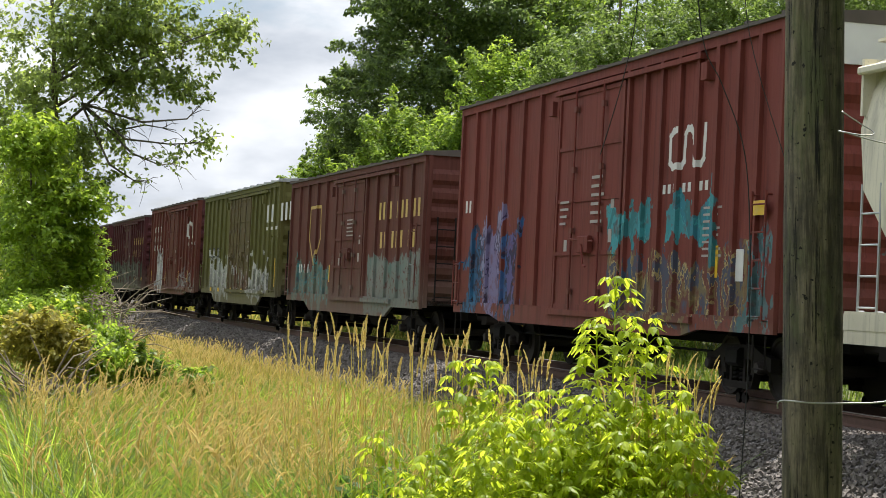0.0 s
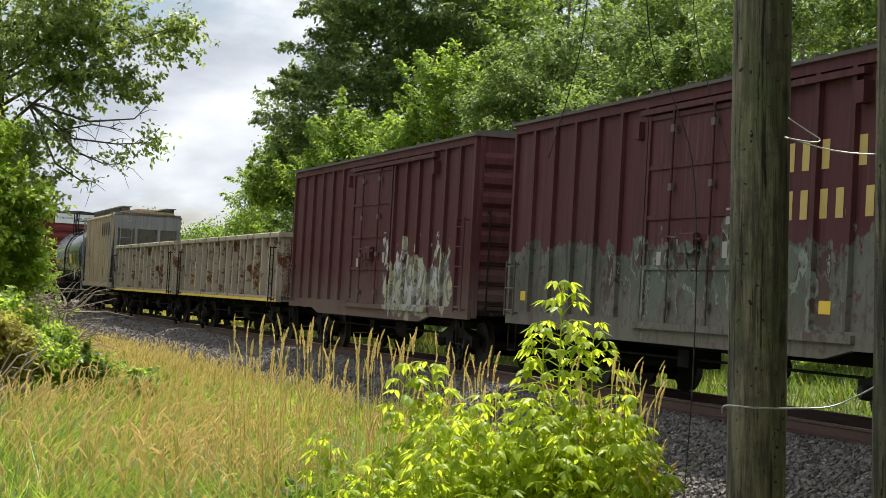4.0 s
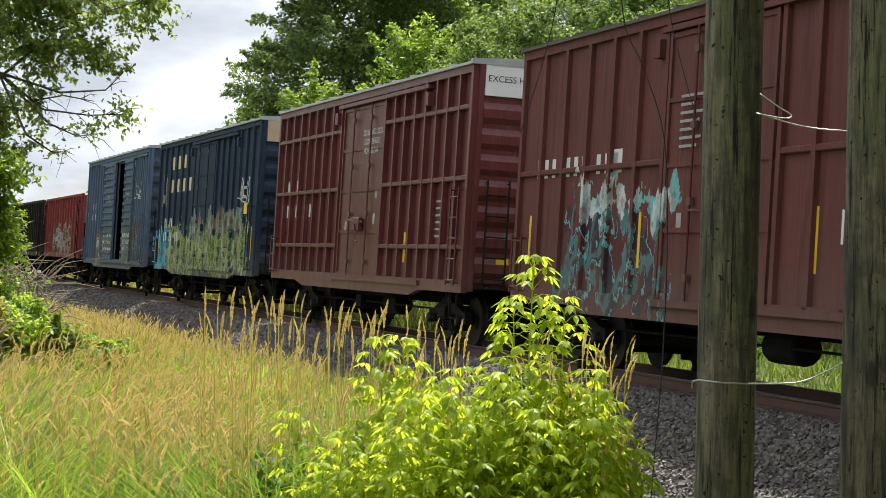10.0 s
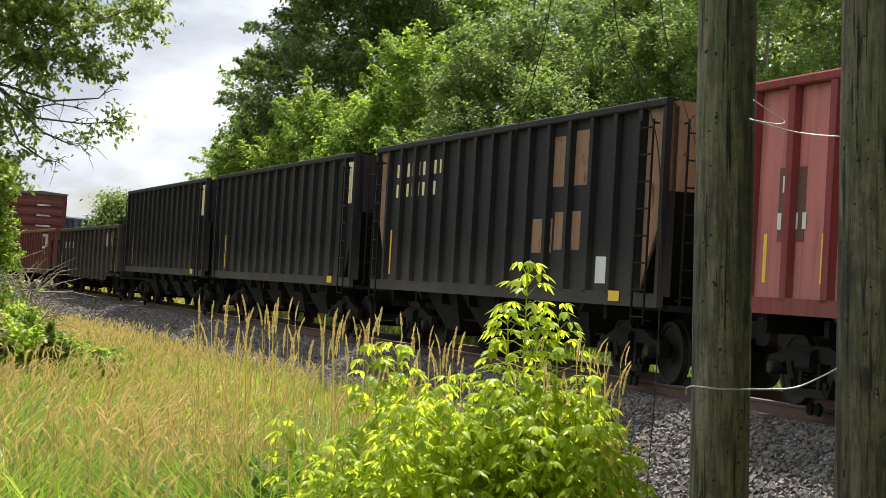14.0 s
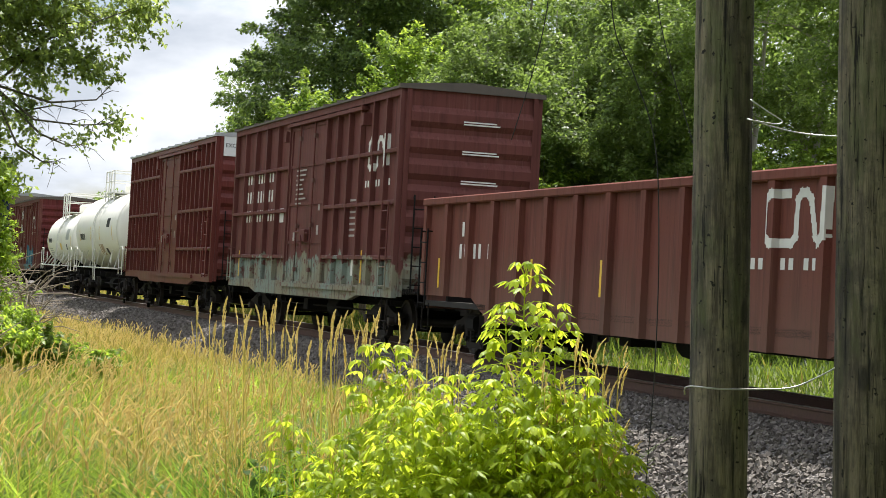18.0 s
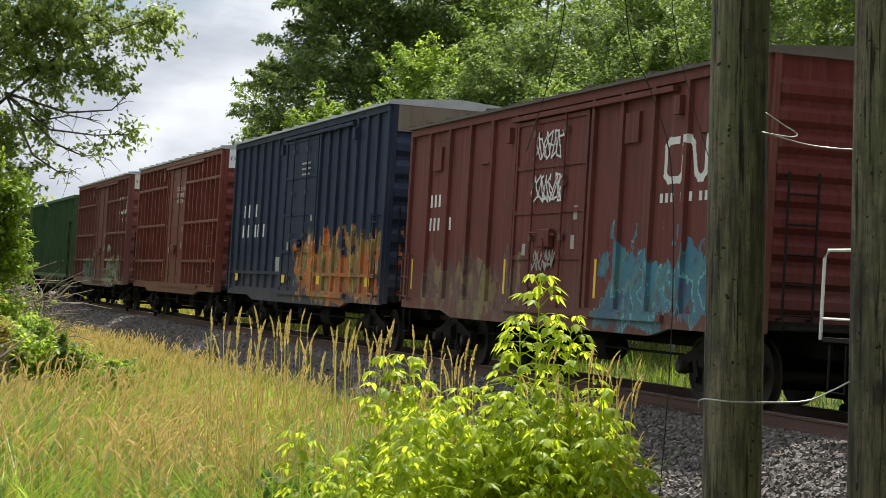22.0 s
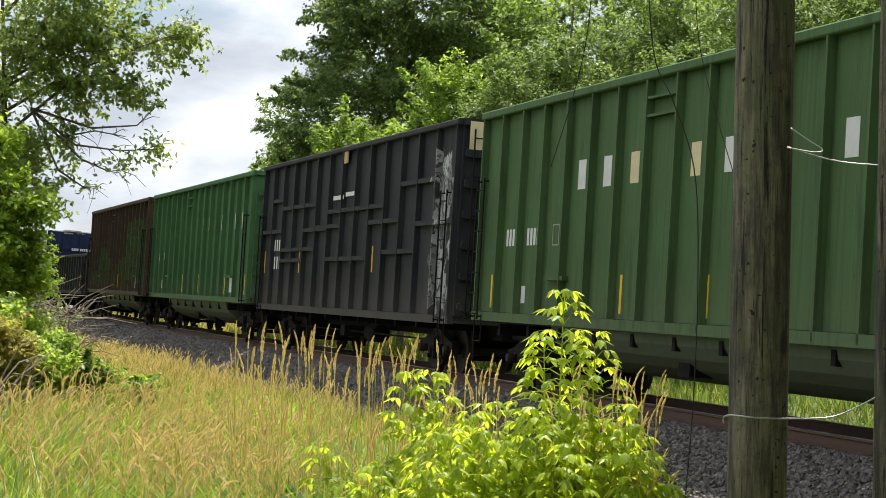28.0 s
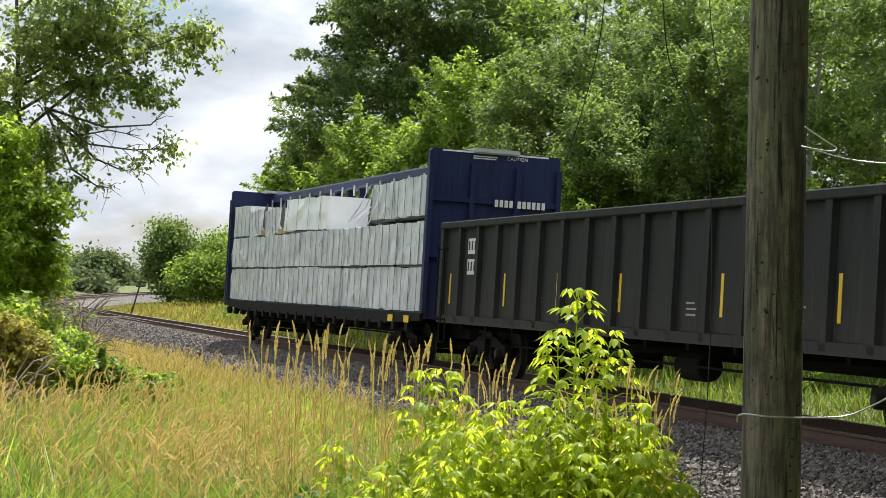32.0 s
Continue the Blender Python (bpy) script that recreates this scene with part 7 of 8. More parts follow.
def blob(px, py, d, rx, ry, deep=None):
    """An ellipsoid of crown: its middle and its half-sizes across and up, in the same measure."""
    x, y, z = spot(px, py, d)
    a, b = rx / 3485 * d, ry / 3485 * d
    return (x, y, z, a, deep or a, b)


def clear_of_track(px, d, need):
    """The distance at which a plant in that direction stands clear of the passing cars."""
    while from_line(*spot(px, 0, d)[:2])[1][0] > -need and d < 140:
        d += 0.5
    return d


def woods():
    # the great dark maple
    d = 84
    tree("maple_tree", "tall dark green broadleaf tree beyond the track", spot(650, 0, d)[:2],
         [blob(622, 150, d, 182, 140), blob(690, 0, d, 180, 140), blob(528, 220, d, 112, 88), blob(790, 60, d, 130, 130), blob(650, -60, d, 150, 90), blob(512, 130, d, 58, 70)],
480, 300, 0.20, 1.1, L_MAPLE, trunk_r=0.38, limbs=10, flat=0.5, shell=0.72, up=0.35, dome=True, rise=0.25, gap=1.5)
    # lighter young trees in front of it
    for px, top, d, w in ((715, 80, 70, 72), (560, 175, 72, 85), (460, 205, 76, 60), (640, 210, 68, 70)):
        d = clear_of_track(px, d, 6.5)
        h = 330 - top
        tree("young_ash_tree", "mid-green young broadleaf tree beyond the track", spot(px, 0, d)[:2],
             [blob(px, top + h * 0.32, d, w * 0.8, h * 0.34), blob(px + 6, top + h * 0.65, d, w * 1.15, h * 0.40), blob(px - w * 0.6, top + h * 0.8, d, w * 0.8, h * 0.3)],
             120, 280, 0.15, 0.72, L_ASH, trunk_r=0.14, limbs=8, flat=0.7, shell=0.5, dome=True, spread=0.5, rise=0.8)
    # feathery willows and ash further along
    for px, top, d, w in ((860, 60, 62, 110), (985, -20, 60, 130), (1105, -60, 56, 120), (1010, 140, 54, 110), (1160, 60, 52, 110), (880, 180, 60, 100)):
        h = 380 - top
        tree("willow_tree", "feathery light green tree with thin pale twigs", spot(px, 0, d)[:2],
             [blob(px, top + h * 0.25, d, w * 0.85, h * 0.3), blob(px, top + h * 0.6, d, w * 1.1, h * 0.42)],
             210, 190, 0.125, 0.62, L_WILLOW, M_PALEBARK, 0.10, 9, flat=1.1, bare=2, shell=0.2, dome=True, spread=0.5, rise=0.7)
    for px, top, d, w in ((1290, -90, 50, 110), (1400, -70, 48, 95), (1500, -60, 46, 110), (1620, -80, 46, 120), (1740, -60, 44, 120)):
        h = 300 - top
        tree("aspen_tree", "thin pale-trunked tree with sparse light foliage", spot(px, 0, d)[:2],
             [blob(px, top + h * 0.25, d, w, h * 0.35), blob(px + 20, top + h * 0.62, d, w * 0.9, h * 0.3)],
             120, 105, 0.12, 0.6, L_WILLOW, M_PALEBARK, 0.15, 12, top=9.0, flat=0.9, bare=3, shell=0.2, lean=(1.0, 0), dome=True, rise=0.5)
    # undergrowth behind the train, down to the grass
    k = 0
    for px in range(395, 1800, 62):
        d = 66 - (px - 395) * 0.017 + 4 * math.sin(px)
        d = clear_of_track(px, d, 6.0)
        top = 300 + 40 * math.sin(px * 1.7)
        tree("undergrowth_bush", "dense green bush at the foot of the trees", spot(px, 0, d)[:2],
             [blob(px, top + 55, d, 55, 70), blob(px + 20, top + 130, d - 1, 60, 60)], 70, 150, 0.15, 0.55, L_ELM if k % 3 else L_SHRUB, trunk_r=0.04, limbs=4, shell=0.4, dome=True, group="undergrowth")
        k += 1
    # screen of trees further back, closing the gaps
    for px in range(930, 1900, 120):
        d = 78
        tree("back_tree", "darker tree at the back of the wood", spot(px, 0, d)[:2], [blob(px, 20 + 50 * math.sin(px), d, 110, 170), blob(px + 30, 230, d, 110, 140)], 140, 110, 0.24, 0.9, L_ELM, trunk_r=0.2, limbs=4, shell=0.4, dome=True, rise=0.5)
    # far down the line
    tree("dark_tree", "dark rounded tree beside the far track", spot(205, 0, 150)[:2], [blob(200, 400, 150, 42, 55), blob(215, 450, 150, 40, 45)], 160, 90, 0.30, 0.5, L_MAPLE, trunk_r=0.25, limbs=5, shell=0.4)
    for px, py, d, w, h in ((262, 450, 140, 45, 38), (300, 430, 150, 60, 60), (340, 440, 140, 60, 70), (385, 410, 130, 60, 80)):
        tree("line_side_bush", "green bush beside the far track", spot(px, 0, d)[:2], [blob(px, py, d, w, h)], 110, 90, 0.26, 0.5, L_ELM, trunk_r=0.06, limbs=3, shell=0.4, group="far bushes")
    for px, py, d, w, h in ((20, 450, 330, 50, 30), (75, 440, 300, 42, 40), (110, 458, 310, 40, 28), (150, 462, 420, 40, 18), (-40, 440, 280, 60, 45), (-110, 430, 280, 70, 50), (55, 470, 240, 30, 24), (190, 466, 380, 50, 14)):
        tree("far_tree", "hazy green tree in the distance", spot(px, 0, d)[:2], [blob(px, py, d, w, h)], 90, 60, 0.75, 1.1, L_FAR, trunk_r=0.2, limbs=3, shell=0.3, group="distant trees")


def left_trees():
    d = 21
    tree("poplar_tree", "tall poplar with glossy leaves and open hanging branches", spot(-70, 0, d)[:2],
         [blob(-60, 60, d, 120, 110), blob(110, 20, d, 95, 60), blob(200, 55, d, 70, 42), blob(245, 18, d, 52, 30), blob(70, 110, d, 85, 62), blob(150, 125, d, 55, 34), blob(-120, 190, d, 90, 95), blob(0, 190, d, 65, 50),
          blob(70, -90, d, 200, 70), blob(20, 30, d, 90, 90), blob(-20, 235, d, 62, 50), blob(30, 245, d, 34, 40), blob(10, 300, d, 30, 42), blob(-100, 250, d, 80, 60)],
         960, 37, 0.060, 0.15, L_POPLAR, M_BARK, 0.065, 12, top=5.9, flat=0.8, bare=1, shell=0.1, up=0.1, dome=True, straight=True, spread=0.7, rise=-0.1, gap=2.0, group="poplars")
    tree("poplar_tree", "leafy bright green young poplar below the tall one", spot(-110, 0, 19.5)[:2],
         [blob(-110, 255, 19.5, 60, 75), blob(-70, 285, 19.5, 45, 40), blob(-85, 345, 19.5, 75, 60), blob(-30, 335, 19.5, 36, 26), blob(-2, 318, 19.5, 26, 16), blob(-90, 420, 19.5, 80, 60), blob(-38, 405, 19.5, 30, 26), blob(-20, 440, 19.5, 24, 18), blob(-110, 490, 19.5, 85, 55), blob(-60, 480, 19.5, 40, 35), blob(-50, 375, 19.5, 34, 24), blob(-95, 550, 19.5, 80, 40), blob(-20, 455, 19.5, 20, 18), blob(-110, 215, 19.5, 60, 40)],
         640, 44, 0.062, 0.17, L_YOUNG, M_BARK, 0.035, 10, flat=0.8, shell=0.1, up=0.2, dome=True, straight=True, spread=0.6, rise=0.25, gap=2.6, group="poplars")
    # bare hanging boughs with a last clump of leaves
    base = Vector(spot(-20, 150, d))
    bough = thing("hanging_bough", "bare drooping bough with a few leaf clumps, reaching from the poplar", "branch", at=tuple(base))
    rnd = random.Random(3)
    for ends in (((60, 215), (140, 225), (205, 222)), ((40, 200), (95, 190), (150, 200)), ((70, 240), (120, 262), (150, 258)), ((90, 185), (170, 180), (200, 150)), ((30, 260), (75, 290), (95, 292))):
        pts = [Vector((0, 0, 0))] + [Vector(spot(px, py, d + rnd.uniform(-0.4, 0.4))) - base for px, py in ends]
        part("bough", Geo().tube(pts, 0.016, 5, 0.004), M_BARK, bough)
        for _ in range(9):
            i = rnd.randint(1, len(pts) - 1)
            q = pts[i - 1].lerp(pts[i], rnd.random())
            w = Vector((rnd.uniform(-0.1, 0.3), rnd.uniform(-0.15, 0.15), rnd.uniform(-0.28, 0.10)))
            part("twig", Geo().tube([q, q + w * 0.5 + Vector((0.02, 0, 0.03)), q + w], 0.005, 4, 0.002), M_BARK, bough)
    cl = np.array([spot(px, py, d) for px, py in ((200, 218), (215, 228), (150, 245), (160, 240), (190, 210), (85, 288), (125, 250), (208, 222))]) - np.array(base)
    pts = np.repeat(cl, 34, 0) + RNG.normal(size=(len(cl) * 34, 3)) * 0.075
    tagged(part("leaf_clump", quads("leaf_clump", leaves_at(pts, 0.07, 0.2), L_POPLAR), L_POPLAR, bough), "last small poplar leaves on the bough", kind="stuff")
    # shrubs and brush at the field's edge
    for px, py, dd, w, h, m, lab in ((-100, 585, 17.5, 75, 62, L_GOLDROD, "yellow-brown shrub at the edge of the meadow"), (-45, 600, 18.2, 50, 45, L_YOUNG, "leafy green shrub under the poplars"), (-95, 530, 18.6, 70, 42, L_YOUNG, "leafy green shrub under the poplars"), (-10, 615, 18.5, 45, 38, L_YOUNG, "pale green shrub at the edge of the meadow"), (60, 625, 19, 40, 26, L_WEED, "low leafy weeds in the meadow"), (-60, 560, 27, 120, 80, L_SHRUB, "leafy green shrub at the edge of the meadow"), (10, 600, 24, 60, 60, L_SHRUB, "pale green shrub at the edge of the meadow"),
                                     (-100, 500, 30, 90, 60, L_GOLDROD, "yellow-brown shrub at the edge of the meadow"), (-30, 470, 34, 60, 60, L_SHRUB, "leafy green shrub below the poplars"),
                                     (60, 640, 22, 70, 40, L_SHRUB, "low leafy weeds in the meadow"), (130, 655, 22, 70, 34, L_SHRUB, "low leafy weeds in the meadow"), (-150, 620, 26, 90, 90, L_SHRUB, "leafy green shrub at the edge of the meadow")):
        tree("shrub", lab, spot(px, 0, dd)[:2], [blob(px, py, dd, w, h)], 170, 46, 0.055, 0.13, m, M_TWIG, 0.03, 5, shell=0.15, dome=True, gap=2.5, group="shrubs")
    for cx, cy, dd, n, spread in ((-20, 505, 26, 190, 90), (-85, 640, 17, 110, 75), (70, 505, 34, 30, 45)):
        o = Vector(spot(cx, cy, dd))
        br = thing("dead_brush", "heap of grey-brown dead twigs", "brush", "dead brush", at=tuple(o))
        for _ in range(n):
            k = spread / 3485 * dd
            a = Vector((rnd.uniform(-k, k), rnd.uniform(-0.6, 0.6), rnd.uniform(-0.7, 0.0)))
            b = a + Vector((rnd.uniform(-k, k) * 1.3, rnd.uniform(-0.5, 0.5), rnd.uniform(-0.1, 0.5)))
            part("twig", Geo().tube([a, a.lerp(b, 0.5) + Vector((0, 0, rnd.uniform(0, 0.15))), b], 0.011, 4, 0.003), M_TWIG, br)


def blades(n, d0, d1, px0, px1, h0, h1, w, material, name, label, curl=0.35, thin=0.0):
    """Grass blades over a wedge of the meadow."""
    d = np.sqrt(RNG.random(n) * (d1 ** 2 - d0 ** 2) + d0 ** 2)
    px = RNG.uniform(px0, px1, n)
    x, y = (px - 784) / 3485 * d, d
    along, off = from_line(x, y)
    patch = np.array([noise.noise((a * 0.8, b * 0.8, 5.0)) for a, b in zip(x, y)])
    ok = (off > 3.5 + 0.35 * patch) & (patch > thin - 0.6 + 0.2 * RNG.random(n))
    x, y, patch = x[ok], y[ok], patch[ok]
    n = len(x)
    z = ground_z(x, y) - 0.02
    h = RNG.uniform(h0, h1, n) * (1 + 0.25 * patch)
    a = RNG.uniform(0, 2 * math.pi, n)
    lx, ly = np.cos(a), np.sin(a)
    bend = h * curl * RNG.uniform(0.3, 1.5, n)
    p0 = np.stack([x, y, z], 1)
    p1 = p0 + np.stack([lx * bend * 0.25, ly * bend * 0.25, h * 0.6], 1)
    p2 = p0 + np.stack([lx * bend, ly * bend, h], 1)
    b = RNG.uniform(0, 2 * math.pi, n)
    ww = (w * RNG.uniform(0.6, 1.4, n) * (1 + y / 26.0) * 0.5)[:, None]
    s = np.stack([np.cos(b), np.sin(b), np.zeros(n)], 1) * ww
    low = np.stack([p0 - s * 0.8, p0 + s * 0.8, p1 + s, p1 - s], 1)
    high = np.stack([p1 - s, p1 + s, p2 + s * 0.12, p2 - s * 0.12], 1)
    me = quads(name, np.stack([low, high], 1).reshape(-1, 4, 3), material)
    tagged(new(name, me), label, "grass", kind="stuff")


def seed_stems(n, d0, d1, px0, px1, h0, h1, head, droop, name, label, thick=1.0, stem_w=0.0022, away=0.0, gaps=True, stalk=None):
    """Grass stems that carry golden heads: a thin stalk, then a spindle of overlapping husks."""
    d = np.sqrt(RNG.random(n) * (d1 ** 2 - d0 ** 2) + d0 ** 2)
    px = RNG.uniform(px0, px1, n)
    x, y = (px - 784) / 3485 * d, d
    along, off = from_line(x, y)
    patch = np.array([noise.noise((a * 0.9, b * 0.9, 9.0)) for a, b in zip(x, y)])
    ok = (off > 3.6 + away) & ((patch > -0.35 + 0.25 * RNG.random(n)) | (not gaps))
    x, y = x[ok], y[ok]
    n = len(x)
    z = ground_z(x, y)
    h = h0 + (h1 - h0) * RNG.random(n) ** (1.0 if gaps else 1.5)
    a = RNG.uniform(-0.8, 0.8, n) + np.where(RNG.random(n) < 0.7, 0.0, math.pi)
    dr = np.stack([np.cos(a), np.sin(a), np.zeros(n)], 1)
    base = np.stack([x, y, z], 1)
    hd = head * RNG.uniform(0.7, 1.25, n)
    lean = droop * RNG.uniform(0.2, 1.3, n)
    up = np.array([0, 0, 1.0])

    t_head = 1 - hd / h
    slant = 0.10 * lean * RNG.uniform(0.3, 1.6, n)

    def at(t):
        """Along the stem, t from 0 at the ground to 1 at the tip; the head bows over."""
        t = t + np.zeros(n)
        low = np.minimum(t, t_head)
        q = np.clip((t - t_head) / np.maximum(1 - t_head, 1e-6), 0, 1)
        bow = np.maximum(lean * 1.5, 0.02)
        side = slant * low * h + hd * (1 - np.cos(bow * q)) / bow
        return base + up * (low * h + hd * np.sin(bow * q) / bow)[:, None] + dr * side[:, None]

    stalk = stalk or L_STRAW
    out = []
    k = 4
    wob = RNG.uniform(0, math.pi, n)
    sd = np.stack([np.cos(wob), np.sin(wob), np.zeros(n)], 1)
    sw = stem_w * (1 + y / 18.0)
    for i in range(k):
        ta, tb = t_head * i / k, t_head * (i + 1) / k
        A, B = at(ta), at(tb)
        out.append(np.stack([A - sd * sw[:, None], A + sd * sw[:, None], B + sd * sw[:, None], B - sd * sw[:, None]], 1))
    stems = np.stack(out, 1).reshape(-1, 4, 3)
    husks = []
    m = 20
    for i in range(m):
        u = (i + 0.5) / m
        A = at(t_head + (1 - t_head) * u)
        B = at(t_head + (1 - t_head) * min(1.0, u + 4.5 / m))
        w = (hd * 0.085 * thick * math.sin(math.pi * (0.12 + 0.84 * u)) ** 0.7 * (1 + y / 40.0))[:, None]
        ang = RNG.uniform(0, math.pi, n)
        s = np.stack([np.cos(ang), np.sin(ang), 0.2 * np.sin(ang * 3)], 1)
        mid = A * 0.6 + B * 0.4
        husks.append(np.stack([A - s * w * 0.35, mid + s * w, B + s * w * 0.2, mid - s * w], 1))
    husks = np.stack(husks, 1).reshape(-1, 4, 3)
    ob = tagged(new(name, quads(name, husks, L_SEED)), label, "grass", kind="stuff")
    part("stalks", quads("stalks", stems, stalk), stalk, ob)


def box_elder():
    """The bright sapling thicket in front: stems with opposite compound leaves."""
    d0 = 8.1
    bx, by, _ = spot(880, 0, d0)
    bz = float(ground_z(bx, by)[0])
    bush = thing("box_elder_sapling", "bright yellow-green box elder saplings with drooping compound leaves", "sapling", at=(bx, by, bz))
    rnd = random.Random(11)
    tops = [(930, 492, 0.0), (985, 570, -0.1), (700, 632, 0.1), (895, 560, 0.2), (655, 640, 0.1), (715, 690, -0.2), (800, 690, 0.0), (880, 690, -0.3), (960, 705, -0.2), (1035, 725, -0.1),
            (1062, 752, 0.0), (1085, 790, -0.1), (1110, 835, -0.2), (1125, 872, -0.2), (690, 765, -0.3), (600, 790, 0.0), (505, 765, 0.2), (850, 790, -0.4), (760, 800, -0.4), (980, 800, -0.4), (920, 850, -0.5), (830, 860, -0.5), (640, 850, -0.3), (555, 850, 0.0)]
    for _ in range(46):
        px = min(rnd.gauss(835, 135), 1040)
        tops.append((px, rnd.uniform(700, 900), rnd.uniform(-0.6, 0.5)))
    lead = []
    for px, py, dd in tops:
        d = d0 + dd
        t = Vector(spot(px, py, d)) - Vector((bx, by, bz))
        foot = Vector((t.x * 0.75 + rnd.uniform(-0.05, 0.05), (d - by) + rnd.uniform(-0.1, 0.1), 0.0))
        foot.z = float(ground_z(bx + foot.x, by + foot.y)[0]) - bz - 0.03
        mid = foot.lerp(t, 0.5) + Vector((rnd.uniform(-0.05, 0.05), rnd.uniform(-0.05, 0.05), 0))
        stem = part("stem", Geo().tube([foot, foot.lerp(mid, 0.5), mid, mid.lerp(t, 0.5), t], 0.009, 6, 0.0025), L_ELDER, bush)
        H = (t - foot).length
        n = max(3, int(min(H, 0.9 if len(lead) < 14 else 0.45) / 0.042))
        lead.append(H)
        lv, ps = [], Geo()
        for i in range(n + 1):
            u = 1 - i * 0.042 / H
            c = foot.lerp(t, u)
            a0 = rnd.uniform(0, math.pi)
            reach = 0.028 + min(0.105, 0.018 * (i + 1))
            for k in range(3):
                a = a0 + k * 2.1 + rnd.uniform(-0.35, 0.35)
                out = Vector((math.cos(a), math.sin(a), 0))
                e = c + out * reach + Vector((0, 0, 0.045 + rnd.uniform(-0.02, 0.03) - 0.005 * i))
                ps.tube([c, c.lerp(e, 0.5) + Vector((0, 0, 0.015)), e], 0.0022, 4, 0.0014)
                for q, (fw, sd, sz) in enumerate(((1.0, 0.0, 1.15), (0.62, 0.62, 0.95), (0.62, -0.62, 0.95), (0.3, 0.75, 0.8), (0.3, -0.75, 0.8))):
                    if q > 2 and rnd.random() < 0.2:
                        continue
                    side = Vector((-out.y, out.x, 0))
                    ax = (out * fw + side * sd + Vector((0, 0, -0.30 - rnd.uniform(0, 1.0)))).normalized()
                    st = e - out * (0.02 * (q > 2))
                    ln = 0.056 * sz * rnd.uniform(0.75, 1.25)
                    sp = ax.cross(Vector((0, 0, 1))).normalized()
                    nr = sp.cross(ax).normalized()
                    m1 = st + ax * ln * 0.30 + nr * ln * 0.10
                    m2 = st + ax * ln * 0.62 + nr * ln * 0.08
                    w1, w2 = ln * 0.225, ln * 0.17
                    lv.append((st, m1 + sp * w1 - nr * ln * 0.05, m1, m1 - sp * w1 - nr * ln * 0.05, m2 + sp * w2 - nr * ln * 0.06, m2, m2 - sp * w2 - nr * ln * 0.06, st + ax * ln))
        g = Geo()
        for p in lv:
            g.add([tuple(v) for v in p], [(0, 2, 1), (0, 3, 2), (1, 2, 5, 4), (2, 3, 6, 5), (4, 5, 7), (5, 6, 7)])
        tagged(part("foliage", g, L_ELDER, stem), "drooping toothed box elder leaflets", kind="stuff")
        tagged(part("leaf_stalk", ps, L_ELDER, stem), "thin green box elder leaf stalks", kind="stuff")


def far_weeds():
    """Lit grass and weeds along the far side of the line."""
    n = 52000
    s = RNG.uniform(-26, 120, n)
    off = -3.5 - 9.0 * RNG.random(n) ** 1.5
    h = np.interp(s, LINE_S, LINE_H)
    x, y = np.interp(s, LINE_S, LINE_X) - np.sin(h) * off, np.interp(s, LINE_S, LINE_Y) + np.cos(h) * off
    z = ground_z(x, y)
    tall = RNG.uniform(0.12, 0.42, n)
    p0 = np.stack([x, y, z], 1)
    a = RNG.uniform(0, 2 * math.pi, n)
    side = np.stack([np.cos(a), np.sin(a), np.zeros(n)], 1) * (0.012 + 0.0003 * y)[:, None]
    tip = p0 + np.stack([RNG.normal(size=n) * 0.12, RNG.normal(size=n) * 0.12, tall], 1)
    blade = np.stack([p0 - side, p0 + side, tip + side * 0.15, tip - side * 0.15], 1)
    dry = RNG.random(n) < np.interp(s, [5, 60], [0.05, 0.75])
    tagged(new("far_grass", quads("far_grass", blade[~dry], L_FARGRASS)), "sunlit green grass beyond the track", "grass", kind="stuff")
    tagged(new("dry_far_grass", quads("dry_far_grass", blade[dry], L_STRAW)), "straw-brown grass beyond the track", "grass", kind="stuff")
    for k in range(26):
        s = -22 + k * 4.1 + RNG.uniform(-1, 1)
        x, y, _ = on_line(s, -RNG.uniform(5.5, 9.5))
        zg = float(ground_z(x, y)[0])
        w = RNG.uniform(0.5, 1.1)
        tree("weed_bush", "low green weeds beyond the track", (x, y), [(x, y, zg + 0.45, w, w, 0.45)], 26, 70, 0.09, 0.22, L_ELM if k % 2 else L_SHRUB, M_TWIG, 0.015, 3, shell=0.3, dome=True, group="weeds beyond the track")


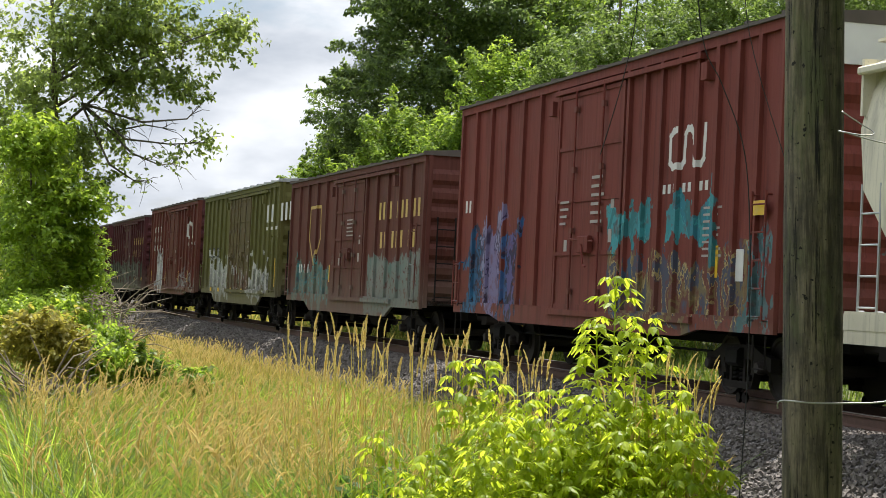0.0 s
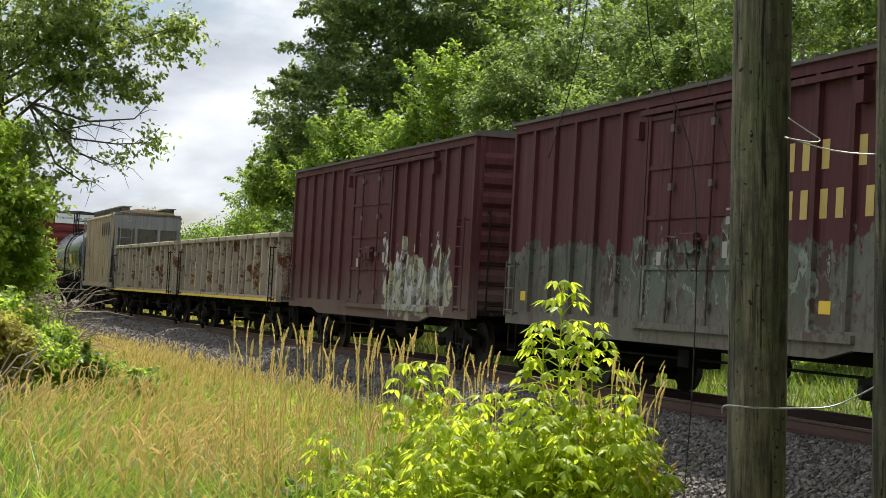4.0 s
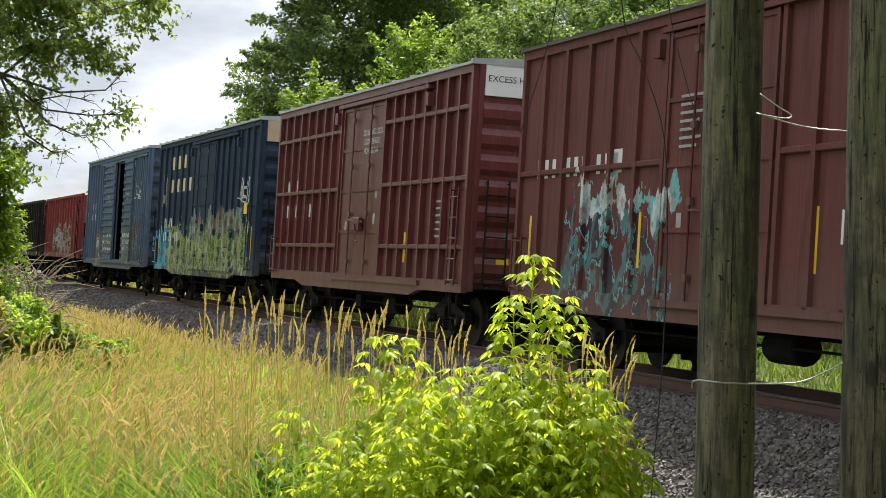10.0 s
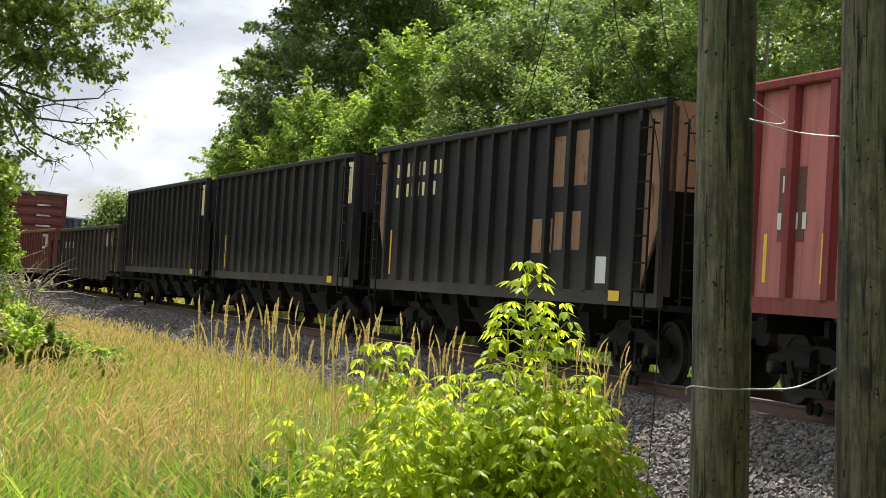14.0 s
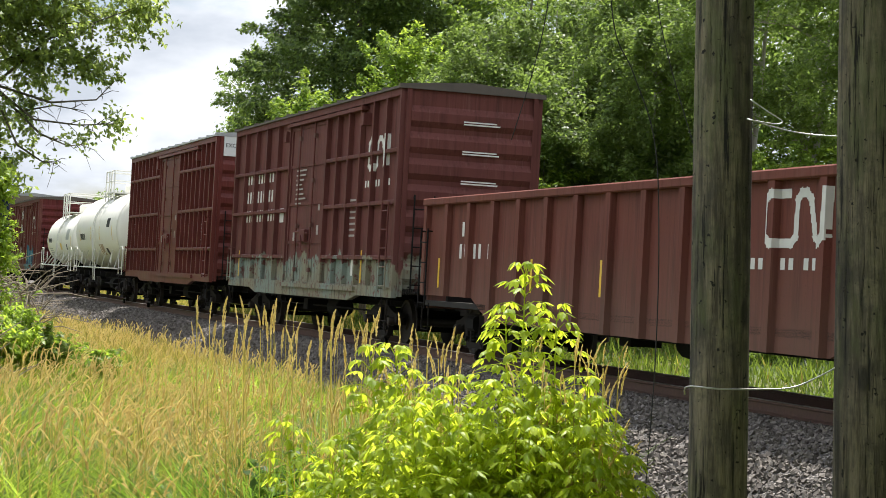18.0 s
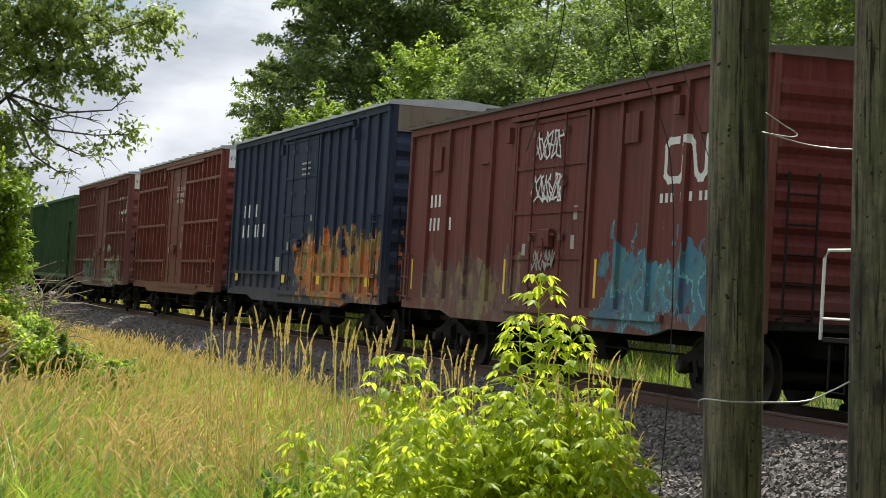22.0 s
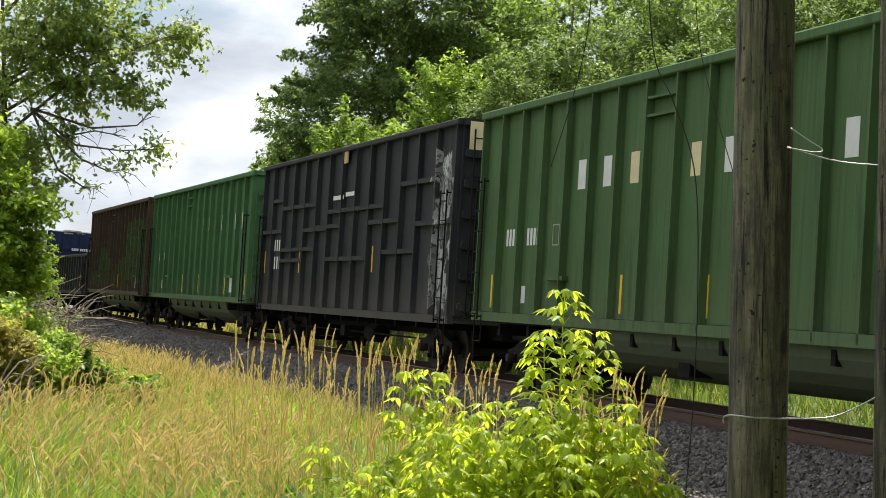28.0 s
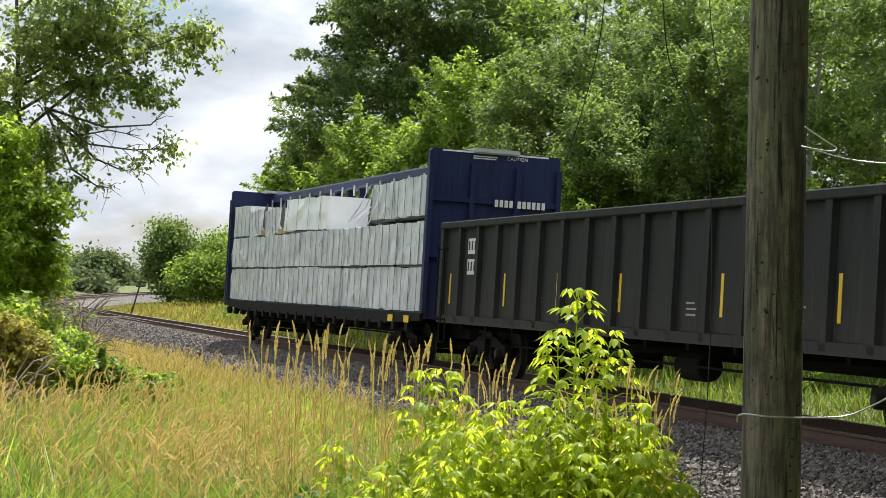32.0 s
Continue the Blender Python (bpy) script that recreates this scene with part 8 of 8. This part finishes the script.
def light_blocking_trees():
    """Unseen trees added behind the watcher and along the near side further on, to block sky light."""
    rnd = random.Random(21)
    # added out of view: these keep southern light off post flanks and car ends
    for x, y, h in ((4.8, -3.5, 21), (6.9, 3.0, 20), (8, -10, 22), (-0.5, -9, 21), (-7, -13, 20), (-14, -19, 18), (3, -18, 22), (15, 17, 18), (18, 8, 20), (21, -4, 20), (25, -14, 20), (9, -30, 20), (14, -46, 18), (18, -64, 18), (24, -84, 18),
                    (28, -22, 17), (31, -38, 18), (36, -56, 18), (42, -78, 18), (-24, -27, 14)):
        w = min(h * rnd.uniform(0.26, 0.32), 0.62 * math.hypot(x, y))
        tree("sky_blocking_tree", "unseen tall dark green tree added to hold back light from behind the watcher", (x, y), [(x, y, h * 0.62, w, w, h * 0.38), (x + 0.6, y - 0.6, h * 0.40, w * 1.0, w, h * 0.24)],
             170, 80, 0.62, 1.25, L_ELM, trunk_r=0.3, limbs=6, shell=0.5, dome=True, group="trees behind the meadow")
    # added left of the view, to take sky light from the far cars
    for s, off, h in ((27, 15.5, 12), (34, 15.5, 13), (41, 15.0, 13), (47, 15.0, 12), (52, 13, 9), (60, 10.5, 8), (68, 9.5, 9), (76, 9, 9), (84, 9, 10), (92, 8.5, 10), (101, 8.5, 10), (110, 8.5, 10), (120, 9, 10)):
        x, y, _ = on_line(s, off)
        w = h * rnd.uniform(0.27, 0.32)
        if (x / y) * 3485 + 784 + w * 1.35 / y * 3485 > -60:
            continue
        tree("far_car_dimming_tree", "unseen leafy green tree added to dim the far cars", (x, y), [(x, y, h * 0.6, w, w, h * 0.42), (x + 0.4, y, h * 0.32, w, w, h * 0.3)], 90, 70, 0.32, 0.8, L_ELM, trunk_r=0.15, limbs=5, shell=0.5, dome=True, group="trees beside the line")


woods()
left_trees()
light_blocking_trees()
box_elder()
far_weeds()
blades(44000, 8.6, 17, -140, 1000, 0.40, 0.95, 0.0075, L_GRASS, "meadow_grass", "long green meadow grass", 0.8)
blades(24000, 15, 34, -140, 1000, 0.45, 0.85, 0.010, L_GRASS, "meadow_grass", "long green meadow grass")
blades(5200, 8.2, 10.2, 400, 790, 0.78, 1.20, 0.0090, L_LUSH, "lush_grass", "lush broad-bladed green grass among the reeds", 0.65)
for _k in range(26):
    _px, _d = RNG.uniform(430, 770), RNG.uniform(8.3, 9.9)
    _x, _y = (_px - 784) / 3485 * _d, _d
    _z = float(ground_z(_x, _y)[0])
    _h = RNG.uniform(0.58, 0.92)
    tree("leafy_weed", "lush green narrow-leaved weed among the reeds", (_x, _y), [(_x, _y, _z + _h, 0.17, 0.17, 0.30), (_x, _y, _z + _h * 0.6, 0.20, 0.20, 0.35)], 30, 34, 0.062, 0.085, L_LUSH if _k % 3 else L_YOUNG, L_WEED, 0.006, 3, top=_z + _h, shell=0.1, dome=True, up=0.2, straight=True, gap=3.0, group="leafy weeds")
for _px, _d in ((430, 12.6), (530, 12.4), (600, 12.6), (190, 12.8), (300, 13.4), (100, 15.0), (480, 13.6), (660, 13.4), (40, 14.2), (250, 16.5), (150, 18.0), (360, 15.2)):
    _x, _y = (_px - 784) / 3485 * _d, _d
    _z = float(ground_z(_x, _y)[0])
    tree("meadow_weed", "lush green broad-leaved weed in the meadow", (_x, _y), [(_x, _y, _z + 0.52, 0.42, 0.42, 0.34)], 46, 44, 0.045, 0.12, L_YOUNG, L_WEED, 0.008, 5, shell=0.2, dome=True, up=0.2, group="meadow weeds")
blades(14000, 8.4, 13, -140, 760, 0.35, 0.80, 0.011, L_LUSH, "broad_grass", "broad dark green grass under the seed heads", 0.7)
blades(5000, 8.6, 13, -140, 560, 0.40, 0.90, 0.010, L_YOUNG, "fresh_grass", "fresh light green grass in patches", 0.9, 0.55)
blades(15000, 13, 30, -140, 700, 0.50, 0.92, 0.012, L_YOUNG, "fresh_grass", "fresh light green grass in patches", 0.7, 0.55)
blades(7000, 12.0, 34, -140, 760, 0.55, 0.95, 0.006, L_STRAW, "dry_grass", "straw-coloured dry grass", 0.5, 0.25)
blades(30000, 30, 95, -200, 760, 0.5, 0.8, 0.010, L_STRAW, "dry_grass", "straw-coloured dry grass")
seed_stems(620, 8.5, 12, 150, 720, 0.85, 1.26, 0.15, 1.0, "seed_head_grass", "golden drooping grass heads in the meadow", 0.6)
seed_stems(2400, 8.6, 20, -140, 430, 0.70, 1.18, 0.15, 1.0, "seed_head_grass", "golden drooping grass heads in the meadow", 0.5)
seed_stems(3600, 18, 60, -160, 560, 0.75, 1.00, 0.15, 0.7, "seed_head_grass", "golden drooping grass heads in the meadow", 0.6)
seed_stems(115, 8.2, 10.0, 345, 810, 1.40, 1.86, 0.13, 0.24, "reed_grass", "tall upright golden reed-grass heads", 0.42, 0.0013, gaps=False, stalk=L_STRAW)
for _a, _b, _n, _h in ((395, 430, 12, 1.80), (470, 500, 16, 1.86), (560, 590, 14, 1.84), (615, 660, 24, 1.88), (700, 745, 22, 1.86), (760, 800, 18, 1.82)):
    seed_stems(_n, 8.3, 9.6, _a, _b, 1.45, _h, 0.14, 0.30, "reed_grass", "clump of tall upright golden reed-grass heads", 0.46, 0.0013, gaps=False, stalk=L_STRAW)
seed_stems(60, 7.7, 8.5, 1030, 1105, 1.05, 1.50, 0.12, 0.8, "reed_grass", "leaning golden reed-grass heads beside the saplings", 0.45, 0.0013, gaps=False, stalk=L_STRAW)
seed_stems(130, 7.7, 8.5, 930, 1085, 1.30, 1.85, 0.12, 0.5, "reed_grass", "tall upright golden reed-grass heads", 0.45, 0.0013, gaps=False, stalk=L_STRAW)


# ---- poles, wires and other near things ----
def utility_pole(px_top, px_foot, d, r, label):
    x1, y1, z1 = spot(px_top, -300, d)
    x0, y0, z0 = spot(px_foot, 880, d)
    foot = Vector((x0, y0, z0)) + (Vector((x0, y0, z0)) - Vector((x1, y1, z1))) * 0.7
    foot.z = float(ground_z(foot.x, foot.y)[0]) - 0.3
    head = Vector((x1, y1, z1)) + (Vector((x1, y1, z1)) - Vector((x0, y0, z0))) * 2.2
    g, n, k = Geo(), 40, 60
    vs, fs = [], []
    for i in range(k + 1):
        c = foot.lerp(head, i / k)
        for j in range(n):
            a = 2 * math.pi * j / n
            rr = r * (1 - 0.10 * i / k) * (1 + 0.018 * noise.noise((math.cos(a) * 2.5, math.sin(a) * 2.5, i * 0.18 + px_top)) - 0.05 * max(0, noise.noise((math.cos(a) * 9, math.sin(a) * 9, i * 0.05 + px_top)) - 0.25))
            vs.append((c.x - foot.x + rr * math.cos(a), c.y - foot.y + rr * math.sin(a), c.z - foot.z))
    for i in range(k):
        for j in range(n):
            fs.append((i * n + j, i * n + (j + 1) % n, (i + 1) * n + (j + 1) % n, (i + 1) * n + j))
    fs += [tuple(range(n - 1, -1, -1)), tuple(range(k * n, (k + 1) * n))]
    pole = thing("utility_pole", label, "pole", "weathered poles", at=tuple(foot))
    part("pole_shaft", g.add(vs, fs), M_POLE, pole)
    return pole, foot


def wires():
    def wire(name, label, pts, d, r, mat, r2=None):
        ps = [Vector(spot(px, py, d + q)) for px, py, q in pts]
        o = ps[0].copy()
        # smooth the line through its points
        fine = []
        for i in range(len(ps) - 1):
            p0, p1, p2, p3 = ps[max(i - 1, 0)], ps[i], ps[i + 1], ps[min(i + 2, len(ps) - 1)]
            for k in range(6):
                t = k / 6
                fine.append(0.5 * ((2 * p1) + (p2 - p0) * t + (2 * p0 - 5 * p1 + 4 * p2 - p3) * t * t + (3 * p1 - p0 - 3 * p2 + p3) * t ** 3) - o)
        fine.append(ps[-1] - o)
        w = new(name, Geo().tube(fine, r, 6).mesh(name, True))
        w.data.materials.append(mat)
        w.location = o
        tagged(w, label, "wire", "loose wires")

    wire("fence_wire", "sagging galvanised wire tied between the two poles", [(1212, 700, -0.20), (1218, 686, -0.22), (1270, 690, -0.26), (1325, 691, -0.16), (1400, 688, -0.1), (1450, 668, -0.1), (1480, 652, -0.16)], 9.3, 0.0042, M_WIRE)
    wire("fence_wire", "loose bent end of galvanised wire on the pole", [(1328, 178, -0.1), (1360, 200, -0.1), (1384, 216, -0.1), (1370, 221, -0.12), (1322, 213, -0.14)], 9.3, 0.0032, M_WIRE)
    wire("fence_wire", "thin galvanised wire between the poles", [(1322, 212, -0.14), (1390, 232, -0.1), (1440, 240, -0.1), (1492, 243, -0.16)], 9.3, 0.0032, M_WIRE)
    wire("hanging_cable", "thin dark cable hanging loose beside the pole", [(1070, -200, 0), (1085, 40, 0), (1120, 130, 0), (1158, 250, 0), (1166, 420, 0), (1160, 640, 0), (1142, 880, 0), (1135, 1000, 0)], 9.6, 0.0030, M_CABLE)
    wire("hanging_cable", "thin dark cable hanging loose beside the pole", [(985, -200, 0), (970, 0, 0), (945, 120, 0), (905, 250, 0)], 9.6, 0.0024, M_CABLE)
    wire("hanging_cable", "thin dark cable against the pole", [(1160, -160, 0.2), (1168, 40, 0.2), (1240, 300, 0.1)], 9.6, 0.0022, M_CABLE)


def far_things():
    x, y, z = spot(133, 0, 118)
    o = thing("leaning_marker_post", "leaning dark line-side post with two short arms", "post", at=(x, y, float(ground_z(x, y)[0])))
    part("post_shaft", Geo().tube([(0, 0, -0.2), (0.75, 0, 2.35)], 0.055, 8, 0.045), M_CABLE, o)
    for z in (2.0, 2.25):
        part("arm", Geo().box(0.45 + (z - 2) * 0.3, 1.0 + (z - 2) * 0.3, -0.04, 0.04, z - 0.04, z + 0.04), M_CABLE, o)
    x, y, z = spot(118, 0, 620)
    zg = float(ground_z(x, y)[0])
    b = thing("far_shed", "long pale industrial building on the skyline", "building", at=(x, y, 1.95 - 1.6))
    wall = plain("pale_cladding", (0.62, 0.64, 0.66), 0.6)
    part("wall", Geo().box(-9, 9, -5, 5, -6, 3.0), wall, b)
    part("roof", Geo().prism([(-5.2, 3.0), (5.2, 3.0), (0, 4.1)], -9.2, 9.2), M_GALV, b)
    for k in range(6):
        part("window", Geo().box(-7.8 + k * 2.8, -6.4 + k * 2.8, -5.03, -5.0, 0.6, 1.8), plain("dark_window", (0.05, 0.06, 0.07), 0.2), b)


def stones():
    """Loose crushed stone over the near shoulder of the bed: real chips, joined."""
    n = 84000
    s = RNG.uniform(-24, 72, n)
    keep = RNG.random(n) < np.clip(1.25 - (s + 24) / 60, 0.32, 1)
    s = s[keep]
    n = len(s)
    off = RNG.uniform(0.95, 3.75, n)
    x = np.interp(s, LINE_S, LINE_X) - np.sin(np.interp(s, LINE_S, LINE_H)) * off
    y = np.interp(s, LINE_S, LINE_Y) + np.cos(np.interp(s, LINE_S, LINE_H)) * off
    z = np.interp(off, *zip(*PROFILE)) + 0.012
    size = RNG.uniform(0.013, 0.032, n) * np.interp(s, [-24, 0, 72], [1.0, 1.0, 1.9])
    cube = np.array([(a, b, c) for a in (-1, 1) for b in (-1, 1) for c in (-1, 1)], float)
    v = cube[None] * RNG.uniform(0.55, 1.15, (n, 8, 3)) * size[:, None, None]
    q = unit(RNG.normal(size=(n, 4)))
    w, a, b, c = q.T
    R = np.stack([1 - 2 * (b * b + c * c), 2 * (a * b - w * c), 2 * (a * c + w * b), 2 * (a * b + w * c), 1 - 2 * (a * a + c * c), 2 * (b * c - w * a), 2 * (a * c - w * b), 2 * (b * c + w * a), 1 - 2 * (a * a + b * b)], 1).reshape(n, 3, 3)
    v = np.einsum("nij,nkj->nki", R, v) + np.stack([x, y, z], 1)[:, None]
    face = np.array([(0, 1, 3, 2), (4, 6, 7, 5), (0, 4, 5, 1), (2, 3, 7, 6), (0, 2, 6, 4), (1, 5, 7, 3)], np.int32)
    idx = (np.arange(n, dtype=np.int32)[:, None, None] * 8 + face[None]).ravel()
    me = bpy.data.meshes.new("ballast_stones")
    me.vertices.add(n * 8)
    me.vertices.foreach_set("co", v.astype(np.float32).ravel())
    me.loops.add(len(idx))
    me.loops.foreach_set("vertex_index", idx)
    me.polygons.add(n * 6)
    me.polygons.foreach_set("loop_start", np.arange(0, n * 24, 4, dtype=np.int32))
    me.update(calc_edges=True)
    me.shade_flat()
    me.materials.append(M_CHIPS)
    tagged(new("ballast_stones", me), "loose grey crushed stones of the railway bed", "ballast", kind="stuff")


def ties():
    """Creosoted ties under the rails, each a piece of the track bed."""
    g = Geo().prism([(-1.3, -0.36), (1.3, -0.36), (1.3, -0.19), (1.285, -0.178), (-1.285, -0.178), (-1.3, -0.19)], -0.115, 0.115)
    me = g.mesh("crosstie")
    me.materials.append(M_TIE)
    bed = thing("track_ties", "row of dark creosoted wooden ties under the rails", "railway ties", kind="structure")
    for k in range(290):
        s = -34 + k * 0.53
        x, y, h = on_line(s)
        t = new("crosstie", me)
        t.parent = bed
        t.matrix_basis = pose(x, y, 0, 0, 0, math.degrees(h)) @ pose(0, 0, 0, CANT, 0, 0)


utility_pole(1290, 1273, 9.35, 0.142, "weathered grey utility pole with dark cracks and knots")
utility_pole(1552, 1538, 9.15, 0.165, "weathered grey utility pole with a long split")
wires()
far_things()
ties()
stones()


def motions():
    """The train rolls past; its wheels turn while they are near."""
    for car, centre, half in TRAIN:
        rows = []
        for k in range(0, 33):
            rows.append((float(k), car_pose(centre - travelled(k), half)))
        walk(car, rows)
    at = {car: centre for car, centre, _ in TRAIN}
    for wheelset, car, x in WHEELS:
        rows = []
        seen = [k for k in range(961) if -22 < at[car] - travelled(k / 30) < 48] or [0]
        last = travelled(seen[0] / 30) / 0.457
        for k in range(0, 961):
            s = at[car] - travelled(k / 30)
            if -22 < s < 48:
                last = travelled(k / 30) / 0.457
            elif 0 < k < 960:
                continue
            rows.append((k / 30, pose(x, 0, 0.457, 0, math.degrees(last) % 360.0, 0)))
        walk(wheelset, rows)


motions()
